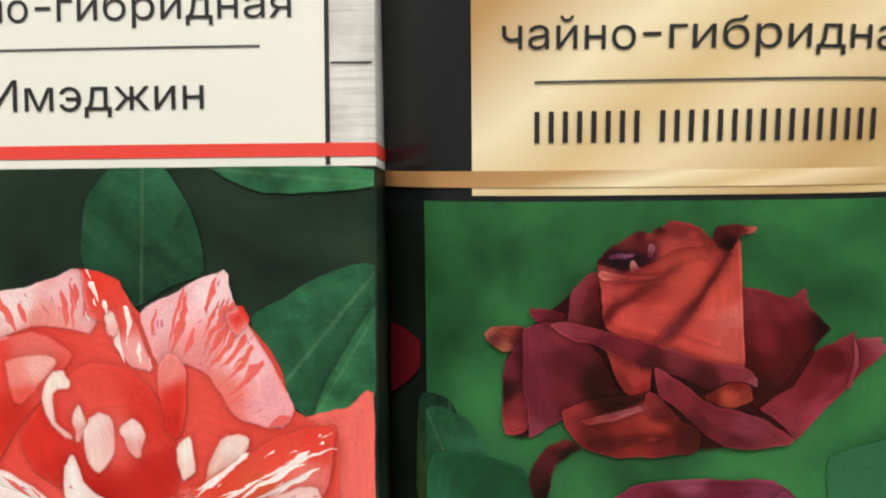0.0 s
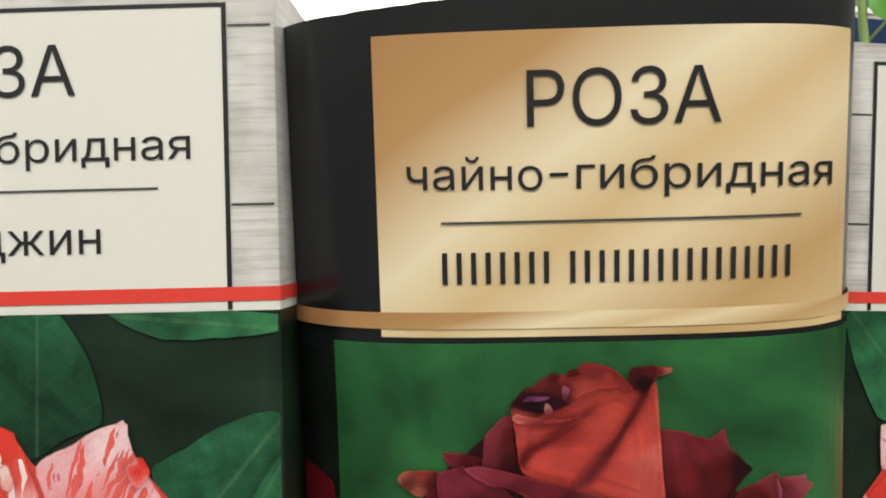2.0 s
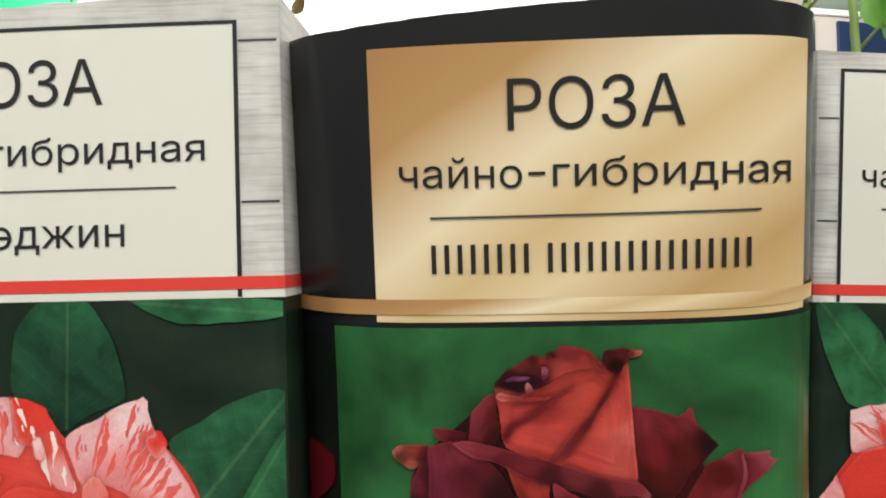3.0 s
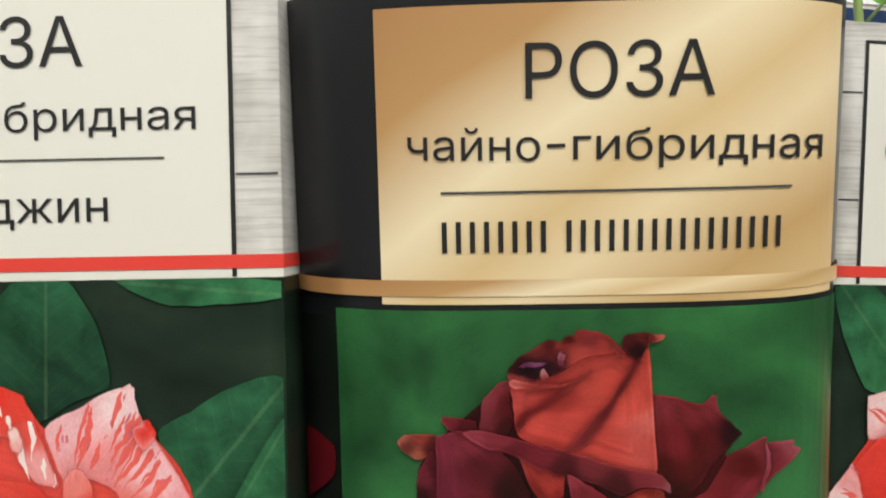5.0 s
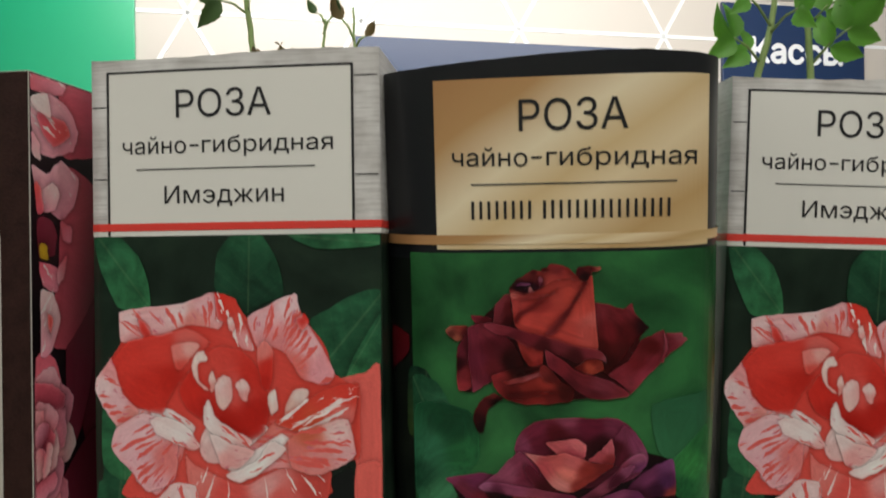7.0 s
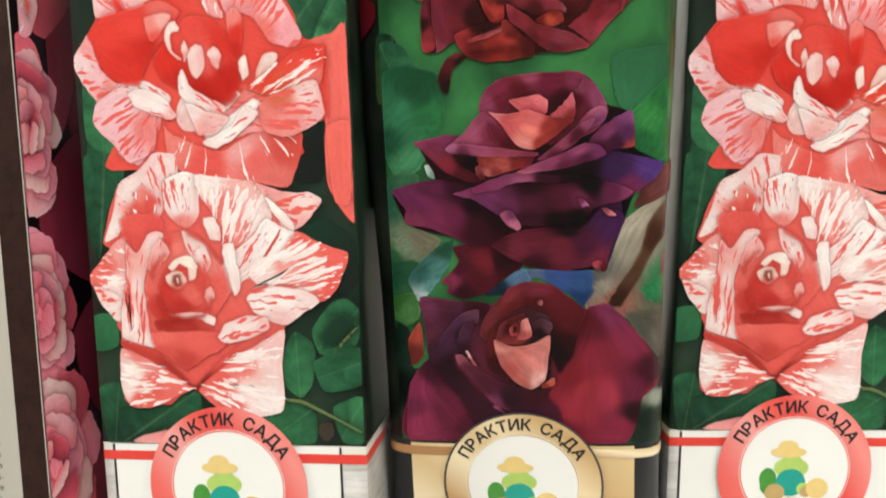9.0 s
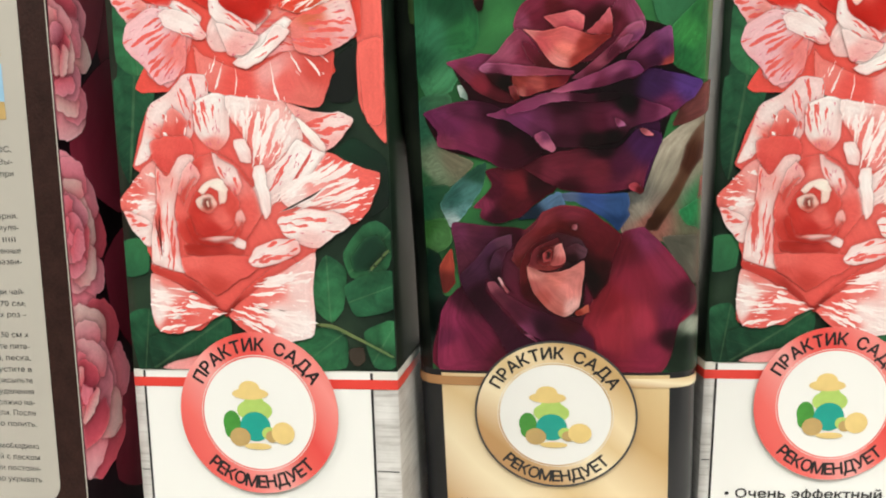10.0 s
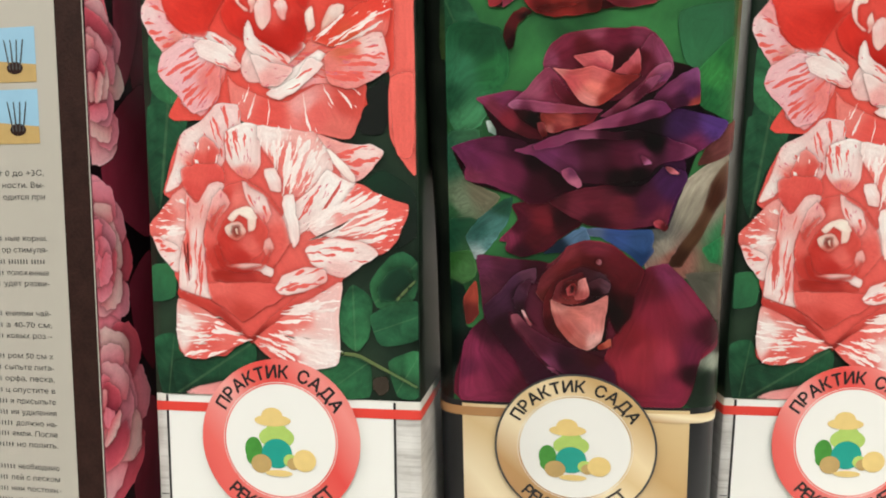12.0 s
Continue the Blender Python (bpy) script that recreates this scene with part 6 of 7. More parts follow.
petal("g_rose_two", [(6.5, 184.7), (11.6, 188.6), (18.1, 194.0), (22.9, 199.3), (26.9, 200.7), (28.1, 197.4), (26.2, 195.1), (23.0, 193.7), (18.1, 189.1), (11.5, 184.8)], [(8.2, 185.1, "7a3a52"), (14.8, 190.1, "844254"), (20.5, 196.2, "884256"), (25.3, 199.7, "a05a74"), (19.7, 191.9, "6a2a42"), (26.2, 195.9, "7a4066"), (13.2, 185.7, "5c2434")])
petal("g_rose_two", [(18.9, 194.2), (23.0, 196.9), (24.9, 196.5), (22.2, 192.9), (18.1, 189.4), (16.8, 190.0)], [(23.0, 195.9, "8a4a66"), (18.9, 191.5, "4c1a2a")])
petal("g_rose_two", [(-0.2, 180.9), (6.5, 183.9), (14.8, 186.8), (21.4, 189.7), (25.4, 189.0), (27.9, 186.1), (23.0, 183.9), (14.8, 181.8), (6.5, 181.0)], [(2.3, 181.6, "a85a76"), (11.5, 184.5, "8a4262"), (19.7, 187.7, "864464"), (26.3, 186.2, "6a3056"), (14.8, 182.0, "5a2038"), (21.4, 184.3, "4a1c34")])
petal("g_rose_two", [(-11.1, 186.4), (-6.8, 187.1), (-0.1, 185.9), (6.6, 186.4), (4.9, 183.1), (-0.2, 181.7), (-7.0, 180.0), (-10.1, 181.3)], [(-8.9, 184.7, "8e3c36"), (-3.5, 183.5, "aa524e"), (1.5, 184.1, "7a2a2a"), (-8.4, 180.7, "b86a66"), (4.9, 185.6, "6a202a"), (-5.3, 181.1, "7e3032")])
petal("g_rose_two", [(-21.3, 189.5), (-17.0, 190.9), (-8.5, 189.7), (-0.1, 188.4), (7.9, 187.1), (6.6, 185.9), (-1.8, 186.0), (-10.3, 186.4), (-15.4, 187.5), (-18.8, 187.3)], [(-19.6, 189.1, "a0607e"), (-11.9, 189.0, "984e6a"), (-1.8, 187.3, "8c4254"), (6.6, 186.7, "7c344a"), (-15.4, 187.5, "6e304a")])
petal("g_rose_two", [(-19.1, 187.7), (-14.5, 187.8), (-11.1, 185.9), (-11.3, 181.4), (-13.8, 182.4), (-17.2, 185.1)], [(-17.1, 186.7, "2a0c10"), (-12.9, 184.0, "120406")])
petal("g_rose_two", [(-12.1, 183.1), (-10.0, 183.9), (-8.4, 179.5), (-10.5, 178.8)], [(-11.2, 182.6, "7a383c"), (-9.1, 179.8, "541c1c")])
# g rose three
petal("g_rose_three", [(-31.4, 141.2), (-22.3, 140.5), (-8.0, 138.9), (-2.6, 144.3), (4.4, 146.4), (11.3, 144.9), (16.4, 140.3), (21.5, 137.1), (28.3, 138.7), (33.5, 133.6), (38.8, 127.0), (44.2, 118.8), (45.1, 111.0), (39.2, 106.5), (35.8, 98.2), (30.6, 90.5), (-37.7, 89.3), (-36.7, 109.5), (-33.5, 115.5), (-29.5, 119.4), (-30.3, 130.9)], [(-27.9, 136.5, "4a2234"), (4.4, 143.2, "6a2a36"), (28.4, 133.7, "6e2a42"), (38.9, 120.5, "6a243c"), (30.3, 109.7, "8a2e44"), (-29.4, 101.8, "6e243c"), (3.8, 98.1, "3a1220")])
petal("g_rose_three", [(-31.4, 141.2), (-22.3, 140.5), (-8.9, 138.9), (-10.8, 132.5), (-19.0, 129.8), (-26.5, 125.1), (-29.9, 123.2), (-30.6, 132.7)], [(-29.2, 139.3, "6c3450"), (-20.6, 136.4, "4a2034"), (-13.4, 137.7, "3a1220"), (-28.3, 127.1, "5a2a3c"), (-23.2, 140.1, "5a283c")])
petal("g_rose_three", [(-37.7, 89.3), (-36.7, 109.5), (-33.4, 116.5), (-28.6, 120.4), (-25.1, 115.5), (-18.0, 105.8), (-12.7, 98.0), (-11.0, 90.0)], [(-34.3, 109.6, "8a3254"), (-33.4, 97.7, "903454"), (-23.7, 101.8, "6a223e"), (-16.4, 96.0, "541a2c"), (-27.8, 115.5, "421628"), (-36.1, 101.6, "702a4a")])
petal("g_rose_three", [(11.0, 102.1), (9.3, 107.8), (14.6, 119.2), (18.1, 126.6), (21.5, 137.1), (28.3, 138.7), (33.5, 133.6), (38.8, 127.0), (44.2, 118.8), (45.0, 113.0), (40.0, 109.2), (38.4, 101.8), (34.1, 90.5), (14.5, 90.4)], [(22.4, 132.0, "5a1a26"), (28.4, 135.5, "74304e"), (37.0, 125.3, "7e2e46"), (26.8, 120.9, "7e283a"), (18.1, 113.5, "74202a"), (28.6, 107.8, "9c3648"), (18.1, 102.1, "922e3c"), (36.5, 108.6, "6a243e"), (42.0, 116.1, "441624"), (14.6, 94.3, "6a1c2e"), (32.3, 96.3, "802840"), (37.1, 101.9, "2c0e18"), (21.6, 109.7, "8e2e3a")])
petal("g_rose_three", [(-12.7, 128.8), (-10.8, 134.4), (-5.3, 139.8), (-2.6, 144.3), (4.4, 146.4), (11.3, 144.9), (17.3, 140.2), (21.5, 136.6), (19.0, 128.4), (17.3, 121.0), (12.9, 115.4), (9.4, 124.8), (9.5, 132.2), (2.5, 136.9), (-4.6, 134.3), (-9.2, 125.0)], [(-9.9, 132.5, "6a2c32"), (-2.7, 141.5, "783038"), (6.1, 144.6, "722c3a"), (14.7, 140.3, "5e1c26"), (18.1, 132.1, "541820"), (12.9, 122.9, "160608"), (4.3, 138.1, "4a1618"), (-7.4, 128.7, "5a2420"), (15.5, 124.8, "2e0c10"), (-1.0, 137.9, "602022")])
petal("g_rose_three", [(6.4, 140.5), (8.1, 139.9), (7.8, 138.1), (6.0, 138.6)], [(6.4, 139.9, "60282c"), (7.8, 139.2, "a0646e")])
petal("g_rose_three", [(-29.9, 123.2), (-24.5, 128.9), (-18.8, 135.4), (-12.5, 137.2), (-12.6, 132.5), (-16.3, 129.8), (-17.4, 125.1), (-15.8, 117.4), (-19.3, 121.3), (-21.1, 122.3), (-20.4, 117.5), (-14.2, 109.7), (-8.9, 102.9), (-3.4, 102.0), (1.9, 90.2), (-12.8, 94.0), (-19.8, 105.8), (-26.9, 115.5)], [(-27.3, 123.2, "402034"), (-20.7, 133.0, "52304a"), (-15.2, 135.9, "603a4e"), (-23.1, 117.5, "2c0e1c"), (-14.3, 104.9, "3a1426"), (-17.2, 128.8, "220a14"), (-5.4, 94.1, "361428"), (-23.7, 127.0, "4a2840")])
petal("g_rose_three", [(-19.9, 127.0), (-18.1, 131.7), (-13.5, 133.5), (-15.5, 126.9), (-15.6, 122.2), (-12.5, 117.8), (-16.6, 120.9), (-19.3, 123.2)], [(-18.7, 128.9, "4c2c40"), (-15.0, 132.2, "442030"), (-16.5, 123.2, "301420"), (-13.9, 119.0, "20080e")])
petal("g_rose_three", [(-10.3, 119.3), (-10.1, 126.9), (-5.4, 134.3), (2.5, 137.8), (9.5, 134.9), (11.2, 130.3), (9.4, 126.7), (10.8, 121.1), (8.9, 109.7), (0.4, 110.7), (-8.6, 115.5)], [(-9.1, 125.0, "5a1c20"), (2.5, 136.0, "402028"), (9.8, 132.6, "46303a"), (10.6, 123.9, "0a0304"), (8.4, 112.6, "0c0405"), (-6.7, 117.4, "3a0e12"), (-3.7, 132.4, "4c181c")])
petal("g_rose_three", [(-7.9, 126.9), (-3.0, 124.6), (4.1, 125.2), (10.3, 128.5), (9.7, 121.1), (8.4, 112.6), (3.9, 109.4), (-1.4, 111.7), (-5.8, 117.4), (-7.5, 122.2)], [(-5.7, 124.2, "d08880"), (0.5, 121.1, "c8746c"), (8.0, 125.2, "cc7e78"), (6.1, 112.6, "daa6a0"), (-3.1, 115.9, "a4524c"), (4.4, 118.3, "d0807a"), (-6.7, 120.3, "aa5c58"), (1.3, 112.6, "b4665e")])
petal("g_rose_three", [(4.2, 132.6), (7.7, 134.1), (11.2, 132.2), (10.5, 129.2), (5.9, 127.5), (4.7, 128.6)], [(5.6, 132.3, "4a2830"), (10.2, 131.1, "5a3c46"), (6.3, 128.6, "20090e")])
petal("g_rose_three", [(-7.4, 126.9), (-5.5, 132.4), (1.6, 136.0), (2.8, 134.1), (4.5, 127.7), (1.5, 125.3), (-3.0, 124.9), (-6.2, 125.7)], [(-5.5, 129.6, "6a2c32"), (1.6, 134.2, "582026"), (-2.1, 125.9, "883c3a"), (3.3, 127.7, "70282a")])
petal("g_rose_three", [(1.2, 133.4), (3.2, 134.1), (4.5, 128.0), (1.3, 126.4), (-0.8, 127.2), (0.3, 129.6)], [(2.5, 132.3, "d88a86"), (1.5, 127.5, "ae5a58")])
petal("g_rose_three", [(-4.7, 128.3), (-3.5, 132.4), (-0.2, 133.4), (1.2, 132.3), (0.3, 128.3), (-2.6, 126.4)], [(-3.8, 130.5, "3a1014"), (-0.2, 132.3, "5a2020"), (-2.0, 127.2, "782c2e")])
petal("g_rose_three", [(-3.0, 130.5), (-0.7, 132.4), (0.5, 131.2), (-0.1, 128.6), (-2.2, 127.9)], [(-2.2, 129.6, "b05254"), (-0.0, 130.9, "8a3434")])
petal("g_rose_three", [(-1.8, 131.3), (-0.5, 131.4), (-0.4, 129.4), (-1.5, 129.0)], [(-1.1, 130.5, "12040a")])
petal("g_rose_three", [(-20.8, 121.3), (-18.4, 121.7), (-14.0, 117.4), (-6.8, 112.6), (2.1, 109.7), (9.3, 106.9), (12.8, 102.1), (14.5, 90.4), (1.9, 90.2), (-3.4, 101.0), (-7.9, 103.5), (-14.2, 110.7), (-19.5, 117.5)], [(-20.1, 120.7, "90505e"), (-17.7, 115.5, "5a2838"), (-12.3, 110.7, "4e1e30"), (-3.3, 106.3, "301020"), (5.7, 106.9, "3a1018"), (9.2, 102.0, "44162c"), (3.8, 96.1, "3e162c"), (-7.9, 104.3, "743856"), (1.1, 102.0, "3a1426")])
petal("g_rose_three", [(-17.4, 122.8), (-16.3, 123.0), (-13.6, 118.2), (-15.0, 118.0)], [(-16.9, 122.2, "d0a0a2"), (-14.5, 118.6, "8a4c52")])
petal("g_rose_three", [(7.2, 111.3), (11.1, 113.9), (11.4, 111.3), (7.9, 109.7)], [(10.4, 112.6, "b8604e"), (7.9, 110.5, "803026")])
petal("g_rose_three", [(-9.8, 103.9), (-7.0, 103.5), (-4.3, 100.8), (-6.0, 100.8)], [(-8.9, 103.5, "844a62"), (-5.2, 101.2, "5c2c3e")])
# p dim
ink("p_dim", [(20.6, 235.2), (38.7, 240.4), (35.1, 191.1), (25.7, 193.0), (23.1, 203.4)], (36.9, 188.4), (20.6, 235.2), "p_dim", "p_dim2", 0.0, "w")
ink("p_dim", [(6.1, 172.8), (13.7, 184.9), (31.2, 196.7), (35.4, 166.5), (32.1, 141.6), (14.2, 150.2), (5.9, 161.7)], (8.2, 141.0), (31.2, 196.7), "p_dim2", "p_dim", 0.3, "w")
ink("p_dim", [(18.3, 126.2), (32.2, 137.4), (35.2, 111.7), (31.4, 92.2), (20.9, 105.6)], (22.8, 92.5), (32.2, 137.4), "p_dim", "p_dim2", 0.0, "w")
ink("p_dim", [(17.1, 78.0), (31.8, 82.4), (34.5, 39.9), (16.6, 47.6)], (18.0, 42.6), (31.8, 82.4), "p_dim", "p_dim2", 0.0, "w")
ink("p_dim", [(16.7, 239.0), (31.0, 259.3), (30.3, 216.8), (23.2, 198.0), (15.6, 191.3)], (15.8, 183.9), (31.0, 259.3), "p_dim2", "p_dim", 0.0, "w")
# p rose
ink("p_rose", [(-2.1, 162.9), (8.8, 160.2), (12.3, 154.4), (15.3, 142.7), (17.8, 132.7), (14.0, 125.2), (5.7, 118.7), (-0.8, 112.0), (-4.1, 114.5)], (17.5, 106.2), (-2.1, 162.9), "p_mid", "p_lite", 0.4, "w")
ink("p_rose", [(-4.3, 110.8), (2.5, 116.8), (8.1, 110.6), (20.3, 98.0), (24.6, 84.5), (20.6, 69.0), (11.5, 61.6), (0.8, 54.5), (-7.2, 57.9)], (25.1, 115.2), (-7.2, 57.9), "p_mid", "p_lite", 0.4, "w")
ink("p_rose", [(1.4, 224.2), (10.4, 222.5), (15.7, 207.9), (15.8, 195.0), (12.4, 182.7), (5.5, 176.7), (-1.4, 170.8)], (18.9, 225.5), (-1.4, 170.8), "p_mid", "p_lite", 0.4, "w")
# p top
ink("p_top", [(13.6, 307.5), (24.6, 315.6), (37.3, 315.4), (37.1, 291.8), (24.4, 287.5), (15.1, 287.7)], (13.0, 300.9), (37.2, 300.4), "p_mid", "p_dim2", 0.0, "w")
ink("p_top", [(-2.2, 311.3), (17.0, 313.1), (15.3, 306.8), (-0.8, 305.8)], (17.0, 306.9), (-2.2, 311.3), "p_lite", "p_mid", 0.3, "w")
ink("p_top", [(-0.8, 302.8), (9.0, 306.6), (19.2, 303.0), (23.6, 296.5), (20.6, 289.7), (10.2, 286.3), (3.0, 287.5), (0.6, 294.2)], (22.7, 288.1), (-0.8, 302.8), "p_lite", "pink_l", 0.2, "w")
ink("p_top", [(3.1, 299.5), (15.8, 299.0), (19.7, 294.3), (10.8, 289.9), (5.6, 292.8)], (19.1, 290.4), (3.1, 299.5), "red", "p_mid", 0.3, "w")
ink("p_top", [(-0.3, 303.6), (8.2, 306.5), (9.8, 298.4), (2.1, 300.6)], (0.2, 306.0), (9.8, 298.4), "white", "pale", 0.0, "w")
ink("p_top", [(0.1, 294.1), (3.8, 290.4), (5.0, 284.7), (1.0, 286.0)], (4.9, 283.4), (0.1, 294.1), "pale", "p_lite", 0.0, "w")
ink("p_top", [(17.9, 284.6), (37.0, 275.5), (36.8, 248.8), (24.0, 232.7), (15.3, 225.3), (7.8, 228.4), (12.2, 250.8), (13.6, 267.1)], (10.1, 257.8), (35.1, 252.7), "p_mid", "p_dim", 0.0, "w")
ink("p_top", [(0.5, 283.1), (7.6, 281.2), (14.6, 285.7), (23.5, 280.9), (20.7, 271.5), (14.5, 266.6), (6.0, 271.0), (1.5, 277.5)], (7.3, 287.6), (14.5, 266.6), "pink_l", "p_lite", 0.2, "w")
ink("p_top", [(3.0, 274.6), (10.2, 278.6), (13.7, 274.9), (10.7, 269.4), (4.4, 269.3)], (6.5, 268.2), (10.2, 278.6), "p_lite", "pale", 0.2, "w")
ink("p_top", [(1.5, 277.9), (4.5, 277.2), (6.0, 269.7), (2.9, 268.0)], (4.5, 278.4), (2.9, 268.0), "red", "p_mid", 0.0, "w")
ink("p_top", [(13.6, 266.6), (19.8, 264.4), (18.9, 259.1), (15.0, 260.1)], (20.1, 258.4), (13.6, 266.6), "p_lite", "p_mid", 0.0, "w")
ink("p_top", [(2.4, 266.4), (8.8, 267.3), (12.0, 262.8), (10.6, 255.7), (3.3, 254.5)], (11.5, 268.5), (3.3, 254.5), "p_dim2", "p_dim", 0.0, "w")
ink("p_top", [(3.4, 258.8), (6.9, 259.4), (7.9, 254.2), (3.8, 254.4)], (4.1, 254.0), (6.9, 259.4), "yolk", "yolk", 0.0, "w")
ink("p_top", [(3.3, 253.8), (13.2, 250.7), (11.6, 243.6), (4.8, 246.1)], (13.2, 243.1), (3.3, 253.8), "p_lite", "p_mid", 0.3, "w")
ink("p_top", [(11.6, 250.8), (16.9, 255.7), (15.4, 248.8), (12.1, 245.6)], (11.2, 244.9), (16.9, 255.7), "pink_l", "p_mid", 0.0, "w")
ink("p_top", [(3.8, 244.5), (10.0, 243.3), (13.1, 235.2), (8.8, 225.4), (3.7, 224.7)], (12.1, 244.9), (3.7, 224.7), "pale", "p_lite", 0.2, "w")
ink("p_top", [(6.3, 237.5), (9.7, 235.7), (7.8, 230.3)], (8.0, 238.7), (7.8, 230.3), "red", "red", 0.0, "w")

RNG = random.Random(11)
striped("a_rose_one")
striped("a_rose_two")
striped("p_top", 0.10)


def layered_rose(group, source, rings=4):
    """Pink many-petalled blooms: rows of small cupped petals round each heart."""
    for pts, base, tip, c0, c1, streak, mode in list(PRINTS[source]):
        lo, hi = min(p[1] for p in pts), max(p[1] for p in pts)
        cx, cy = min(p[0] for p in pts) * 0.7 + max(p[0] for p in pts) * 0.3, (lo + hi) / 2 - 2
        for k in range(rings):
            f = 1 - (k + 0.4) / (rings + 0.6)
            count = 3 + round(5 * f)
            for i in range(count):
                a = 2 * math.pi * (i + 0.5 * (k % 2) + RNG.uniform(-0.2, 0.2)) / count
                rx, ry = (max(p[0] for p in pts) - cx) * f, (hi - lo) / 2 * f
                c, s = math.cos(a), math.sin(a)
                px, py = cx + rx * c * 0.86 * RNG.uniform(0.84, 1.05), cy + ry * s * 0.86 * RNG.uniform(0.86, 1.06)
                wide, tall = 0.5 * 2 * math.pi * (rx + ry) / 2 / count * RNG.uniform(0.9, 1.5), (0.34 * (rx + ry) / 2 + 1.5) * RNG.uniform(0.7, 1.25)
                n = Vector((c * ry, s * rx)).normalized()
                t = Vector((-n.y, n.x))
                o = Vector((px, py))
                shape = [o - t * wide - n * tall * 0.6, o - t * wide * 0.9 + n * tall * 0.5, o - t * wide * 0.25 + n * tall * RNG.uniform(0.75, 1.0), o + t * wide * 0.4 + n * tall * RNG.uniform(0.7, 1.0), o + t * wide * 0.95 + n * tall * 0.4, o + t * wide - n * tall * 0.6, o - n * tall * 0.9]
                if max(q.x for q in shape) < 0.3:
                    continue
                tone = RNG.choice((("p_mid", "p_lite"), ("p_mid", "pink_l"), ("p_dim2", "p_lite"), ("p_mid", "pale"), ("p_dim2", "p_mid")))
                ink(group, [(q.x, q.y) for q in shape], tuple(o - n * tall), tuple(o + n * tall), *tone, 0.15, "w")


def seal(front, cu, cw, r, ring_mat, parent, layer, rim=None):
    """The round seal: ring, white field, words round it, plain coloured shapes within."""
    badge = disc("seal", front, cu, cw, 0, r, layer, M["white_card"], parent, "round printed seal with words")
    if rim:
        disc("seal_rim", front, cu, cw, r * 0.985, r * 1.012, layer + 0.00006, rim, badge)
    disc("seal_ring", front, cu, cw, r * 0.72, r, layer + 0.00003, ring_mat, badge)
    disc("seal_line", front, cu, cw, r * 0.695, r * 0.712, layer + 0.00006, ring_mat, badge)
    arc_lettering("lettering", "ПРАКТИК САДА", front, cu, cw, r * 0.772, 2.2, r * 0.155, layer + 0.00009, M["black"], badge)
    arc_lettering("lettering", "РЕКОМЕНДУЕТ", front, cu, cw, r * 0.93, 1.64, r * 0.155, layer + 0.00009, M["black"], badge, True)
    k = r / 0.027
    for mat, du, dw, rad, sq in (("leaf_ink", -9.2, -3.2, 3.0, 1.35), ("leaf_ink", -8.0, -6.0, 3.8, 0.8), ("lime", -1.2, 1.0, 6.0, 0.62), ("lime", -1.2, 3.4, 3.6, 0.7), ("teal", -1.2, -4.4, 5.2, 0.95), ("straw", -2.4, 6.6, 6.2, 0.32), ("straw", -2.6, 8.2, 3.6, 0.75),
                                 ("tan_ink", -6.6, -8.0, 3.5, 0.9), ("lime", 3.4, -6.6, 2.4, 0.9), ("tan_ink", 4.4, -7.6, 2.2, 0.9), ("straw", 8.2, -6.4, 3.9, 0.95), ("straw", -0.6, -11.0, 4.6, 0.24)):
        disc("printed_shape", front, cu + du * k / 1000, cw + dw * k / 1000, 0, rad * k / 1000, layer + 0.00009, M[mat], badge, "", sq)
        layer += 0.000015
    return badge


def carton_shell(loop, height, outer, parent, wobble=None):
    """The folded card itself, open at the top, with its thickness and floor."""
    thick, steps = 0.0006, 16
    rings = [loop(height * i / steps, 0.0) for i in range(steps + 1)]
    inner = [loop(height * i / steps, -thick) for i in range(steps, 0, -1)]
    if wobble:
        rings[-1] = [(x, y, z + wobble(x)) for x, y, z in rings[-1]]
        inner[0] = [(x, y, z + wobble(x)) for x, y, z in inner[0]]
    rows, n = rings + inner, len(rings[0])
    verts = [v for r in rows for v in r]
    faces = [(i * n + j, i * n + (j + 1) % n, (i + 1) * n + (j + 1) % n, (i + 1) * n + j) for i in range(len(rows) - 1) for j in range(n)]
    faces += [tuple(range(n - 1, -1, -1)), tuple(range((len(rows) - 1) * n, len(rows) * n))]
    return part("shell", verts, faces, [outer], parent, "folded raw card carton shell")


def mm(*v):
    return [x / 1000 for x in v]


def wave_flat(x):
    return 0.0006 * math.sin(x * 60) + 0.0004 * noise.noise(Vector((x * 180, 0, 0)))


def wave_round(x):
    return 0.0015 * math.sin(x * 45 + 0.8) + 0.0004 * noise.noise(Vector((x * 200, 4, 0)))


